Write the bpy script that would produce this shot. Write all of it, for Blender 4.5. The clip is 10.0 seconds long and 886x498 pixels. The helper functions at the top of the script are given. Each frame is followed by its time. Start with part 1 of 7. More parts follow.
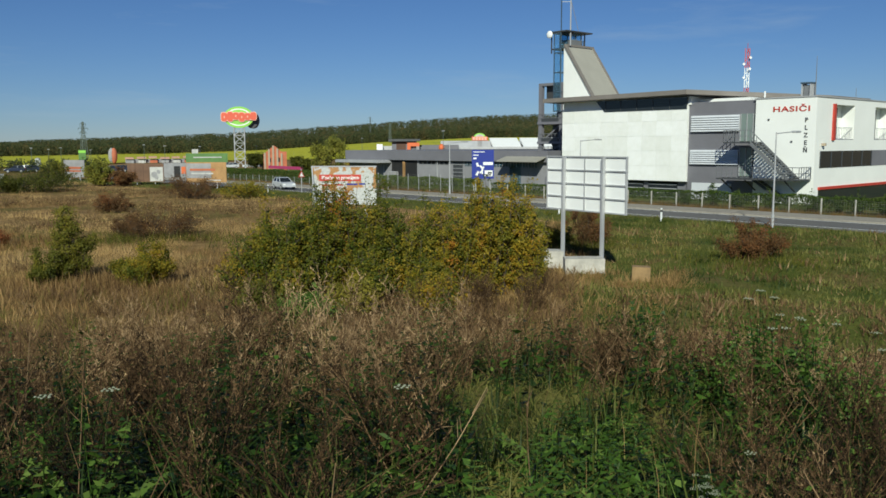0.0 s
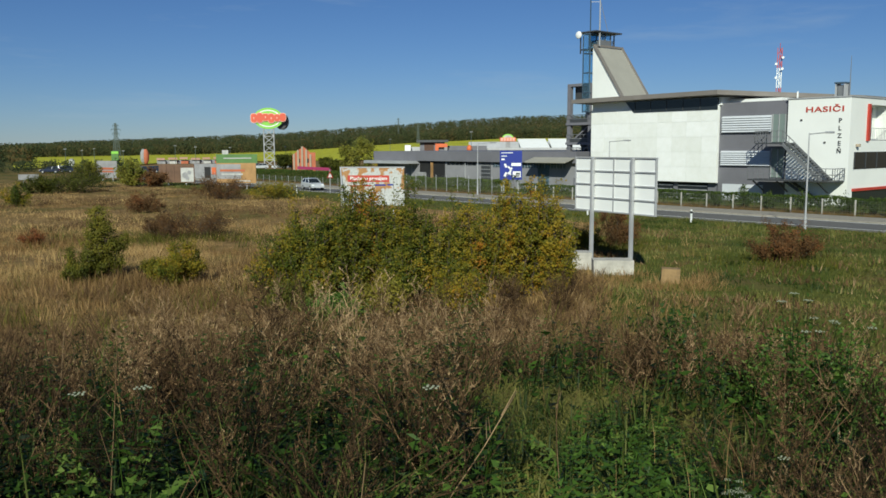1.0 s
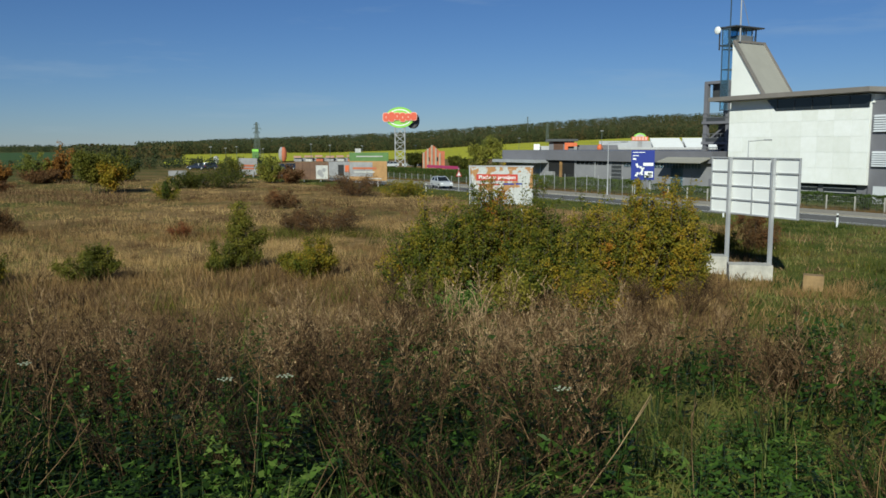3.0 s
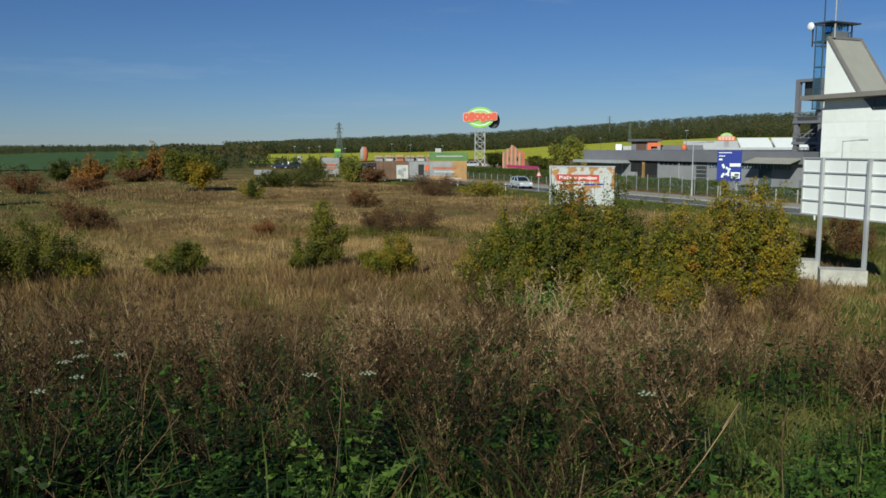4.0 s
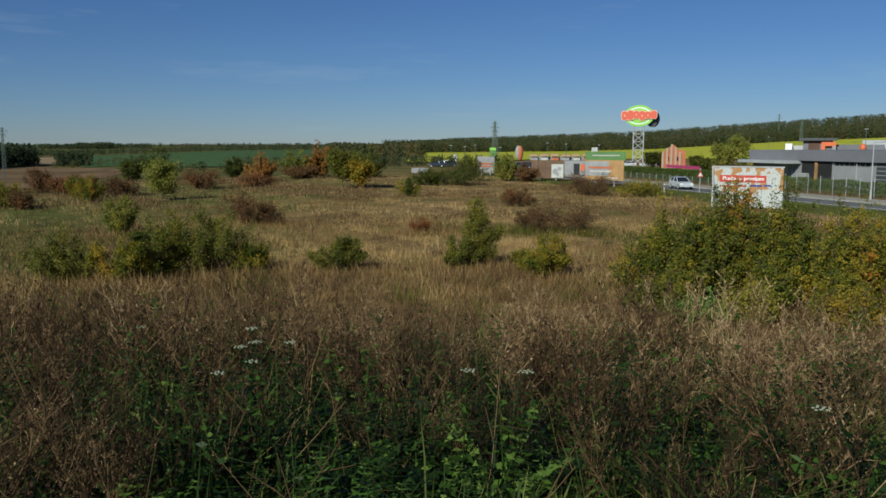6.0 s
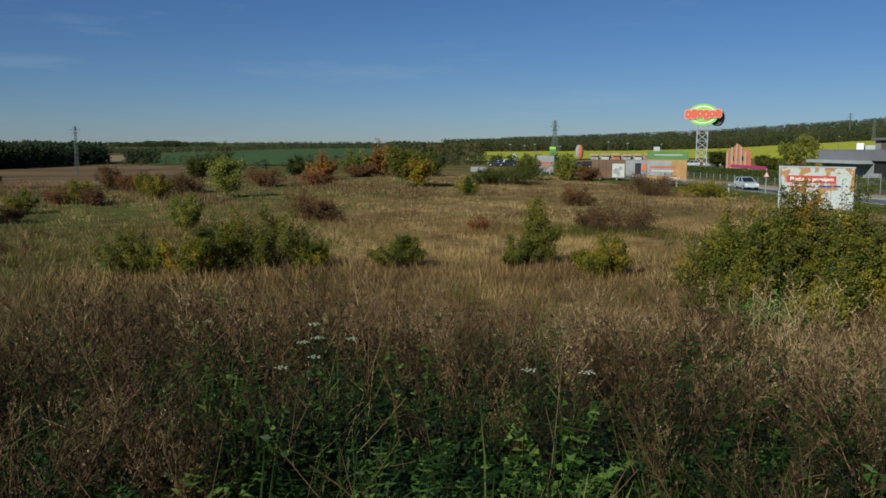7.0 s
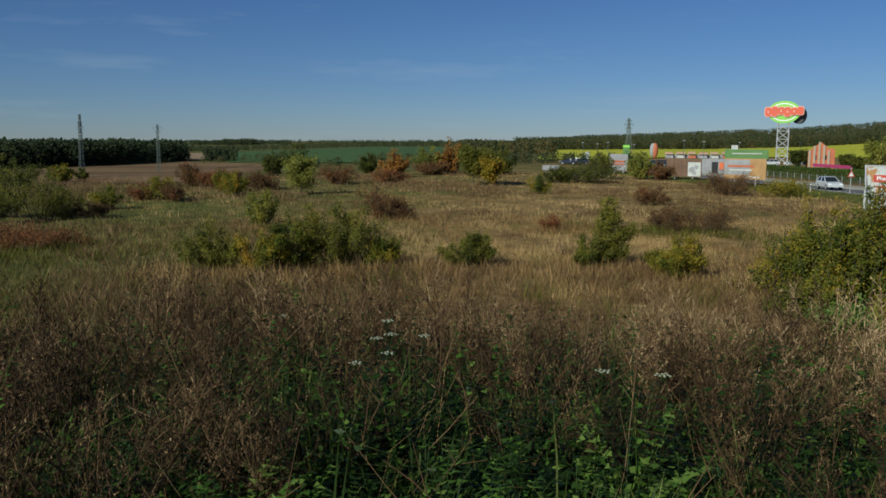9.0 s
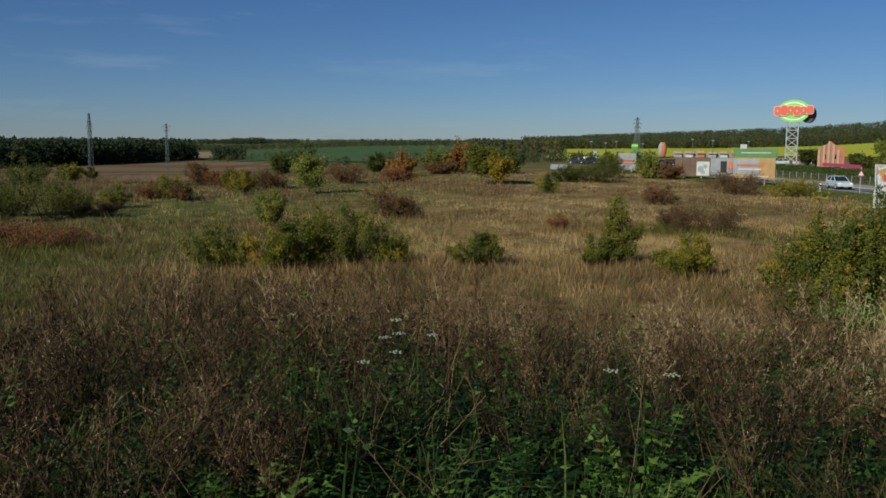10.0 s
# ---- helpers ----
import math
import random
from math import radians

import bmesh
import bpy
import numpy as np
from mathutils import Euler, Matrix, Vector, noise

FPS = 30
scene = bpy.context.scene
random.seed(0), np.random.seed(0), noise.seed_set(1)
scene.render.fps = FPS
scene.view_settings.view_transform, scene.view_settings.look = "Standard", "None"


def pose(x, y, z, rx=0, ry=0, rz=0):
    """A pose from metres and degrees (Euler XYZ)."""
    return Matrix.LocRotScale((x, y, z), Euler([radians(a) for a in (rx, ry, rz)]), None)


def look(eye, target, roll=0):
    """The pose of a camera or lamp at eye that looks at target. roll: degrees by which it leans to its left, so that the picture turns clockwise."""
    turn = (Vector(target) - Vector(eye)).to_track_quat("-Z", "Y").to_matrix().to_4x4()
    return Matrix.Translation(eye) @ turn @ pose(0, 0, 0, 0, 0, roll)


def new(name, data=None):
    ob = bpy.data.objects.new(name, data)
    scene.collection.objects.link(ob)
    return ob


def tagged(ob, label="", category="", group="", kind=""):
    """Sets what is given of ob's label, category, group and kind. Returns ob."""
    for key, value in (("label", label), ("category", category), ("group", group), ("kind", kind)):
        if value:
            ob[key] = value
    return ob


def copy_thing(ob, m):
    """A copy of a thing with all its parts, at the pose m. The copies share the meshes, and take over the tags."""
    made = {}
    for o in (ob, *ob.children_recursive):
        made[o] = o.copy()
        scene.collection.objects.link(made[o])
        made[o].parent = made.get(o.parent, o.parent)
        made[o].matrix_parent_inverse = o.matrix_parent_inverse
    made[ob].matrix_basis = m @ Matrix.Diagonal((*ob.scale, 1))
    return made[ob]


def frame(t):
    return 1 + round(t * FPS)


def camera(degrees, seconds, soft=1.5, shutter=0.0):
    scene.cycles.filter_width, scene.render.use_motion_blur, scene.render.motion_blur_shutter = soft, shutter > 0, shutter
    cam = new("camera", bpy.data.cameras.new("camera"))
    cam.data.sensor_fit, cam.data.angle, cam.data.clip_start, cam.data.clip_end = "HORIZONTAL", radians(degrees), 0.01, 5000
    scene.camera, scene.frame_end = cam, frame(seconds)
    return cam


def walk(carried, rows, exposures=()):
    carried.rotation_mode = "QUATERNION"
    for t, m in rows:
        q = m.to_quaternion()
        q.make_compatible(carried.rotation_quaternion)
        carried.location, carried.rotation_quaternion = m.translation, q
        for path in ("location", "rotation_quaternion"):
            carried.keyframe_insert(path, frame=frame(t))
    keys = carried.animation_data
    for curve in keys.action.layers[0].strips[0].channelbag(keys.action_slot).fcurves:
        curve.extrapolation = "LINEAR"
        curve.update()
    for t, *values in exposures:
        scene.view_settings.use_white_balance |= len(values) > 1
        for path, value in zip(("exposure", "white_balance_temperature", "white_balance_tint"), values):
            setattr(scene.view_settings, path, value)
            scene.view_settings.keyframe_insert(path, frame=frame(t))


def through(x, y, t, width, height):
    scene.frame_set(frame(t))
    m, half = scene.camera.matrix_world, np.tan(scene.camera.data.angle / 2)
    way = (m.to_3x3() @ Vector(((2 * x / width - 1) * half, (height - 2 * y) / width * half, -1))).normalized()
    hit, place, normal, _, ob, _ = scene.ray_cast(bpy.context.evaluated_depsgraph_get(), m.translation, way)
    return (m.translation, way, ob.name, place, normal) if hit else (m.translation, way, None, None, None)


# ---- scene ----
# the camera: turned slowly to the left by hand, an arm's swing round the body
EYE = 5.6
cam = camera(55.80, 10.0, 1.6)
SWING = [
    # seconds, x, y, z over EYE, yaw to the right, pitch, lean
    (0.0, 0.079, 0.211, -0.001, 21.453, -7.097, -0.251),
    (0.5, 0.079, 0.216, -0.002, 20.842, -7.061, -0.270),
    (1.0, 0.074, 0.221, -0.003, 19.551, -7.025, -0.266),
    (1.5, 0.067, 0.222, -0.002, 17.772, -7.019, -0.267),
    (2.0, 0.057, 0.220, -0.000, 15.739, -7.027, -0.215),
    (2.5, 0.046, 0.216, 0.000, 13.440, -7.055, -0.138),
    (4.0, 0.017, 0.223, 0.002, 5.427, -7.075, -0.033),
    (4.5, 0.008, 0.225, 0.001, 2.832, -7.075, -0.030),
    (5.0, -0.001, 0.218, 0.000, 0.002, -7.078, -0.019),
    (5.5, -0.009, 0.215, 0.003, -2.574, -7.130, 0.059),
    (6.0, -0.018, 0.213, 0.002, -5.076, -7.152, 0.077),
    (7.5, -0.040, 0.210, 0.000, -10.739, -7.277, 0.207),
    (8.0, -0.045, 0.214, -0.000, -12.238, -7.304, 0.191),
    (8.5, -0.049, 0.209, -0.000, -13.356, -7.343, 0.235),
    (9.0, -0.049, 0.205, 0.001, -13.941, -7.378, 0.223),
    (9.5, -0.050, 0.202, 0.005, -14.263, -7.440, 0.223),
    (10.0, -0.051, 0.200, 0.003, -14.480, -7.441, 0.235),
]
walk(cam, [(t, Matrix.Translation((x, y, EYE + z)) @ pose(0, 0, 0, 0, 0, -yaw) @ pose(0, 0, 0, 90 + pitch) @ pose(0, 0, 0, 0, 0, lean))
           for t, x, y, z, yaw, pitch, lean in SWING],
     exposures=((0, -0.07, 6240, -2), (4, -0.12, 6100, -2), (10, -0.18, 6050, -2)))

# ---- light: a clear autumn noon, sun behind the camera and a little to its left ----
SUN_AZ, SUN_EL = radians(-152), radians(31)
world = bpy.data.worlds.new("sky")
scene.world = world
world.use_nodes = True
wn = world.node_tree.nodes
sky = wn.new("ShaderNodeTexSky")
sky.sky_type, sky.sun_disc = 'NISHITA', False
sky.sun_elevation, sky.sun_rotation = SUN_EL, SUN_AZ
sky.altitude, sky.air_density, sky.dust_density, sky.ozone_density = 300, 0.9, 0.05, 4.2
wn["Background"].inputs["Strength"].default_value = 0.053
deep = wn.new("ShaderNodeHueSaturation")
deep.inputs["Saturation"].default_value = 1.04
world.node_tree.links.new(sky.outputs[0], deep.inputs["Color"])
tint = wn.new("ShaderNodeMix")
tint.data_type, tint.blend_type = 'RGBA', 'MULTIPLY'
tint.inputs[0].default_value = 1.0
tint.inputs[7].default_value = (0.80, 0.88, 1.19, 1)
world.node_tree.links.new(deep.outputs[0], tint.inputs[6])
# thin streaks of high cloud
wl = world.node_tree.links
place = wn.new("ShaderNodeMapping")
place.inputs["Scale"].default_value = (2.2, 2.2, 17)
wl.new(wn.new("ShaderNodeTexCoord").outputs["Generated"], place.inputs[0])
wisp = wn.new("ShaderNodeTexNoise")
wisp.inputs["Scale"].default_value, wisp.inputs["Detail"].default_value, wisp.inputs["Roughness"].default_value = 1.6, 7, 0.6
wl.new(place.outputs[0], wisp.inputs["Vector"])
thin = wn.new("ShaderNodeMapRange")
for i, v in ((1, 0.56), (2, 0.80), (3, 0.0), (4, 0.26)):
    thin.inputs[i].default_value = v
wl.new(wisp.outputs["Fac"], thin.inputs[0])
veil = wn.new("ShaderNodeMix")
veil.data_type = 'RGBA'
wl.new(thin.outputs[0], veil.inputs[0])
wl.new(tint.outputs[2], veil.inputs[6])
veil.inputs[7].default_value = (9.0, 10.0, 11.5, 1)
wl.new(veil.outputs[2], wn["Background"].inputs["Color"])
sun_data = bpy.data.lights.new("sun", 'SUN')
sun_data.energy, sun_data.angle, sun_data.color = 4.9, radians(0.53), (1.0, 0.93, 0.82)
sun = new("sun", sun_data)
sun.matrix_world = look((0, 0, 0), (-math.sin(SUN_AZ) * math.cos(SUN_EL), -math.cos(SUN_AZ) * math.cos(SUN_EL), -math.sin(SUN_EL)))

# ---- materials ----
def material(name, rough=0.8, metal=0.0):
    m = bpy.data.materials.new(name)
    m.use_nodes = True
    b = m.node_tree.nodes["Principled BSDF"]
    b.inputs["Roughness"].default_value, b.inputs["Metallic"].default_value = rough, metal
    return m, m.node_tree.nodes, m.node_tree.links, b


def ramp(nodes, links, value, stops):
    r = nodes.new("ShaderNodeValToRGB")
    e = r.color_ramp.elements
    while len(e) < len(stops):
        e.new(0.5)
    for k, (p, c) in zip(e, stops):
        k.position, k.color = p, (*c, 1)
    links.new(value, r.inputs[0])
    return r.outputs[0]


def noise_at(nodes, links, scale, detail=4.0, rough=0.6, coords="Object", squeeze=None):
    n = nodes.new("ShaderNodeTexNoise")
    n.inputs["Scale"].default_value, n.inputs["Detail"].default_value, n.inputs["Roughness"].default_value = scale, detail, rough
    c = nodes.new("ShaderNodeTexCoord").outputs[coords]
    if squeeze:
        mp = nodes.new("ShaderNodeMapping")
        mp.inputs["Scale"].default_value = squeeze
        links.new(c, mp.inputs[0])
        c = mp.outputs[0]
    links.new(c, n.inputs["Vector"])
    return n.outputs["Fac"]


def mixed(nodes, links, fac, a, b, mode='MIX'):
    m = nodes.new("ShaderNodeMix")
    m.data_type, m.blend_type = 'RGBA', mode
    for sock, v in ((m.inputs[0], fac), (m.inputs[6], a), (m.inputs[7], b)):
        if isinstance(v, (int, float)):
            sock.default_value = v
        elif isinstance(v, tuple):
            sock.default_value = (*v, 1)
        else:
            links.new(v, sock)
    return m.outputs[2]


def bumped(nodes, links, b, height, strength, distance):
    n = nodes.new("ShaderNodeBump")
    n.inputs["Strength"].default_value, n.inputs["Distance"].default_value = strength, distance
    links.new(height, n.inputs["Height"])
    links.new(n.outputs[0], b.inputs["Normal"])


def plain(name, colour, rough=0.6, metal=0.0, vary=0.15, scale=6.0, bump=0.0, coarse=0.7):
    """A surface of one paint or stuff, with fine grain and broad weathering."""
    m, n, l, b = material(name, rough, metal)
    dark = tuple(c * (1 - vary) for c in colour)
    light = tuple(min(1, c * (1 + vary * 0.6)) for c in colour)
    fine = noise_at(n, l, scale * 6, 3)
    broad = noise_at(n, l, coarse, 4)
    c1 = ramp(n, l, broad, [(0.3, dark), (0.7, light)])
    c2 = ramp(n, l, fine, [(0.3, tuple(c * (1 - vary * 0.6) for c in (1, 1, 1))), (0.7, (1, 1, 1))])
    l.new(mixed(n, l, 1.0, c1, c2, 'MULTIPLY'), b.inputs["Base Color"])
    if bump:
        bumped(n, l, b, fine, 0.5, bump)
    return m


def leafy(name, stops, rough=0.65, through=0.25):
    """Leaves, stems and blades: each plant carries its own tint, each leaf its own shade."""
    m, n, l, b = material(name, rough)
    at = n.new("ShaderNodeAttribute")
    at.attribute_name = "tint"
    geo = n.new("ShaderNodeNewGeometry")
    add = n.new("ShaderNodeMath")
    add.operation = 'MULTIPLY_ADD'
    l.new(geo.outputs["Random Per Island"], add.inputs[0])
    add.inputs[1].default_value = 0.22
    l.new(at.outputs["Fac"], add.inputs[2])
    c = ramp(n, l, add.outputs[0], stops)
    l.new(c, b.inputs["Base Color"])
    b.inputs["Specular IOR Level"].default_value = 0.25
    if through:
        t = n.new("ShaderNodeBsdfTranslucent")
        l.new(c, t.inputs["Color"])
        mx = n.new("ShaderNodeMixShader")
        mx.inputs[0].default_value = through
        l.new(b.outputs[0], mx.inputs[1])
        l.new(t.outputs[0], mx.inputs[2])
        l.new(mx.outputs[0], n["Material Output"].inputs["Surface"])
    return m


def ground_material(name, a, b_, c, scale=0.35, rough=0.95, bump=0.05):
    m, n, l, b = material(name, rough)
    b.inputs["Specular IOR Level"].default_value = 0.1
    broad = noise_at(n, l, scale, 6, 0.65)
    fine = noise_at(n, l, scale * 14, 5, 0.7)
    c1 = ramp(n, l, broad, [(0.3, a), (0.5, b_), (0.7, c)])
    c2 = ramp(n, l, fine, [(0.3, (0.55, 0.55, 0.55)), (0.7, (1, 1, 1))])
    l.new(mixed(n, l, 1.0, c1, c2, 'MULTIPLY'), b.inputs["Base Color"])
    bumped(n, l, b, fine, 0.7, bump)
    return m


def meadow_material():
    """Dry grass ground: tan and straw, greener towards the left of the field and in patches."""
    m, n, l, b = material("meadow_ground", 0.95)
    b.inputs["Specular IOR Level"].default_value = 0.1
    broad = noise_at(n, l, 0.07, 6, 0.6, squeeze=(1, 1.6, 1))
    mid = noise_at(n, l, 0.5, 6, 0.7, squeeze=(1, 1.8, 1))
    fine = noise_at(n, l, 7, 5, 0.75)
    sep = n.new("ShaderNodeSeparateXYZ")
    l.new(n.new("ShaderNodeTexCoord").outputs["Object"], sep.inputs[0])
    west = n.new("ShaderNodeMapRange")
    l.new(sep.outputs["X"], west.inputs[0])
    for i, v in ((1, -8.0), (2, -44.0), (3, 0.0), (4, 0.27)):
        west.inputs[i].default_value = v
    add = n.new("ShaderNodeMath")
    l.new(broad, add.inputs[0])
    l.new(west.outputs[0], add.inputs[1])
    c1 = ramp(n, l, add.outputs[0], [(0.36, (0.37, 0.245, 0.105)), (0.50, (0.32, 0.215, 0.088)), (0.62, (0.21, 0.168, 0.056)), (0.80, (0.125, 0.132, 0.036))])
    c2 = ramp(n, l, mid, [(0.30, (0.42, 0.38, 0.32)), (0.52, (1, 1, 1)), (0.70, (1.0, 0.97, 0.88))])
    c3 = ramp(n, l, fine, [(0.3, (0.5, 0.5, 0.5)), (0.7, (1, 1, 1))])
    l.new(mixed(n, l, 1.0, mixed(n, l, 1.0, c1, c2, 'MULTIPLY'), c3, 'MULTIPLY'), b.inputs["Base Color"])
    bumped(n, l, b, fine, 0.8, 0.08)
    return m


M_MEADOW = meadow_material()
M_VERGE = ground_material("mown_grass", (0.066, 0.094, 0.016), (0.122, 0.138, 0.028), (0.175, 0.130, 0.050), 0.25)


def furrowed():
    """Bare ploughed soil: broad bands along the furrows, fine clods."""
    m, n, l, b = material("ploughed_soil", 0.95)
    b.inputs["Specular IOR Level"].default_value = 0.1
    mp = n.new("ShaderNodeMapping")
    mp.inputs["Rotation"].default_value = (0, 0, radians(-36))
    mp.inputs["Scale"].default_value = (0.004, 0.05, 1)
    l.new(n.new("ShaderNodeTexCoord").outputs["Object"], mp.inputs[0])
    t = n.new("ShaderNodeTexNoise")
    t.inputs["Scale"].default_value, t.inputs["Detail"].default_value = 1.0, 6
    l.new(mp.outputs[0], t.inputs["Vector"])
    c1 = ramp(n, l, t.outputs["Fac"], [(0.32, (0.105, 0.066, 0.033)), (0.5, (0.180, 0.115, 0.058)), (0.68, (0.25, 0.165, 0.085))])
    c2 = ramp(n, l, noise_at(n, l, 0.7, 5, 0.7), [(0.3, (0.7, 0.7, 0.7)), (0.7, (1, 1, 1))])
    l.new(mixed(n, l, 1.0, c1, c2, 'MULTIPLY'), b.inputs["Base Color"])
    return m


M_SOIL = furrowed()
M_STUBBLE = ground_material("stubble", (0.30, 0.21, 0.12), (0.36, 0.26, 0.15), (0.27, 0.20, 0.11), 0.03)
M_RAPE = ground_material("flowering_field", (0.46, 0.45, 0.04), (0.56, 0.55, 0.05), (0.40, 0.42, 0.05), 0.03)
M_CROP = ground_material("green_crop", (0.060, 0.112, 0.038), (0.080, 0.140, 0.048), (0.070, 0.110, 0.038), 0.02)
M_ASPHALT = ground_material("asphalt", (0.17, 0.168, 0.165), (0.20, 0.198, 0.19), (0.15, 0.15, 0.147), 0.8, 0.85, 0.01)
M_PAVE = ground_material("pavement", (0.36, 0.335, 0.28), (0.42, 0.39, 0.33), (0.33, 0.31, 0.26), 0.8, 0.9, 0.01)
# first stop darkened to put the shade among the stems into the colour
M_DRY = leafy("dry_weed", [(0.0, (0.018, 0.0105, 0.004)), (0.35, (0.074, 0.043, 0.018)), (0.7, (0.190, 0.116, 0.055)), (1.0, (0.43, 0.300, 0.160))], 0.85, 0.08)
M_STRAW = leafy("dry_grass", [(0.0, (0.16, 0.093, 0.033)), (0.5, (0.34, 0.215, 0.086)), (1.0, (0.54, 0.375, 0.16))], 0.8, 0.3)
M_GREEN = leafy("green_leaf", [(0.0, (0.040, 0.054, 0.008)), (0.5, (0.125, 0.130, 0.016)), (1.0, (0.27, 0.235, 0.034))], 0.6, 0.35)
# lower stops darkened to carry the shade low between the weeds
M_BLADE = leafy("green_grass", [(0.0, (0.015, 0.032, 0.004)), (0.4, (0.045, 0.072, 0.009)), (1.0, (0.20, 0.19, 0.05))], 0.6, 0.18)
M_HORN = leafy("autumn_leaf", [(0.0, (0.048, 0.078, 0.009)), (0.3, (0.128, 0.134, 0.013)), (0.6, (0.35, 0.255, 0.021)), (0.85, (0.38, 0.18, 0.018)), (1.0, (0.34, 0.085, 0.014))], 0.6, 0.30)
M_ROSE = leafy("russet_leaf", [(0.0, (0.080, 0.048, 0.020)), (0.5, (0.145, 0.076, 0.028)), (1.0, (0.25, 0.090, 0.030))], 0.7, 0.25)
M_ORANGE = leafy("orange_leaf", [(0.0, (0.22, 0.10, 0.02)), (0.5, (0.34, 0.16, 0.03)), (1.0, (0.42, 0.24, 0.05))], 0.6, 0.3)
M_YELLOWL = leafy("yellow_leaf", [(0.0, (0.10, 0.13, 0.025)), (0.5, (0.22, 0.22, 0.035)), (1.0, (0.36, 0.31, 0.05))], 0.6, 0.3)
M_FOREST = leafy("far_wood", [(0.0, (0.036, 0.052, 0.026)), (0.5, (0.066, 0.086, 0.036)), (0.85, (0.105, 0.108, 0.042)), (1.0, (0.15, 0.11, 0.045))], 0.95, 0.45)
M_BARK = plain("bark", (0.11, 0.085, 0.06), 0.9, 0, 0.4, 8, 0.01)
M_UMBEL = plain("white_blossom", (0.33, 0.36, 0.25), 0.9, 0, 0.3)
M_WHITE = plain("white_cladding", (0.86, 0.88, 0.84), 0.55, 0, 0.05, 3, 0, 0.25)
M_GREYWALL = plain("grey_render", (0.178, 0.178, 0.20), 0.8, 0, 0.14, 4, 0.004, 0.3)
M_ROOFGREY = plain("roof_sheet", (0.22, 0.20, 0.18), 0.6, 0, 0.12, 2)
M_DARKSTEEL = plain("dark_steel", (0.085, 0.09, 0.095), 0.5, 0.3, 0.2)
M_STEEL = plain("galvanised_steel", (0.46, 0.47, 0.48), 0.5, 0.15, 0.15)
M_CONCRETE = plain("concrete", (0.54, 0.52, 0.46), 0.9, 0, 0.28, 6, 0.006, 2.0)
M_OCHRE = plain("ochre_concrete", (0.36, 0.24, 0.11), 0.9, 0, 0.4, 6, 0.006, 2.0)
M_RED = plain("red_paint", (0.48, 0.05, 0.03), 0.5, 0, 0.1)
M_ORANGEP = plain("orange_paint", (0.72, 0.16, 0.05), 0.5, 0, 0.12)
M_BLUE = plain("blue_sign_sheet", (0.008, 0.028, 0.27), 0.6, 0, 0.08)
M_WHITEP = plain("white_paint", (0.86, 0.88, 0.86), 0.5, 0, 0.04)
M_LIME = plain("lime_paint", (0.30, 0.66, 0.10), 0.45, 0, 0.06)
# tyres and bands, and the painted shade of the open bay and shed door
M_BLACK = plain("black_rubber_and_shade", (0.02, 0.02, 0.02), 0.7, 0, 0.2)


def glass(name, colour, rough=0.08):
    m, n, l, b = material(name, rough)
    b.inputs["Base Color"].default_value = (*colour, 1)
    b.inputs["Specular IOR Level"].default_value = 0.6
    return m


M_GLASS = glass("dark_window_glass", (0.02, 0.025, 0.03))
M_STEELB = plain("blue_steel", (0.10, 0.15, 0.20), 0.45, 0.4, 0.15)
M_GLASSB = glass("blue_glass", (0.42, 0.66, 0.80))
M_GLASSB.node_tree.nodes["Principled BSDF"].inputs["Transmission Weight"].default_value = 0.92
M_MAGENTA = plain("magenta_paint", (0.45, 0.05, 0.16), 0.5, 0, 0.08)
M_BROWNB = plain("brown_poster", (0.17, 0.095, 0.055), 0.7, 0, 0.3, 2, 0, 0.8)
M_ROSEP = plain("dark_brown_paint", (0.10, 0.05, 0.03), 0.7, 0, 0.2)
M_TAN = plain("tan_poster", (0.44, 0.255, 0.10), 0.7, 0, 0.28, 2, 0, 0.8)
M_GREYP = plain("grey_poster", (0.33, 0.33, 0.335), 0.7, 0, 0.25, 2, 0, 0.8)
M_PAPER = plain("faded_paper", (0.54, 0.54, 0.51), 0.8, 0, 0.2, 2, 0, 0.9)
M_GREENP = plain("green_paint", (0.12, 0.24, 0.07), 0.6, 0, 0.2)
M_BACK = plain("white_back_sheet", (0.92, 0.94, 0.91), 0.45, 0, 0.03)
M_CORAL = plain("pale_coral_edge", (0.82, 0.46, 0.36), 0.5, 0, 0.05)
M_REDCAR = plain("red_car_paint", (0.55, 0.02, 0.02), 0.22, 0, 0.04)
M_WHITECAR = plain("silver_car_paint", (0.62, 0.64, 0.66), 0.25, 0.2, 0.04)
M_DARKCAR = plain("dark_car_paint", (0.03, 0.04, 0.07), 0.22, 0, 0.04)
M_HEDGE = leafy("hedge_leaf", [(0.0, (0.035, 0.062, 0.010)), (0.5, (0.085, 0.130, 0.020)), (1.0, (0.16, 0.19, 0.035))], 0.65, 0.3)


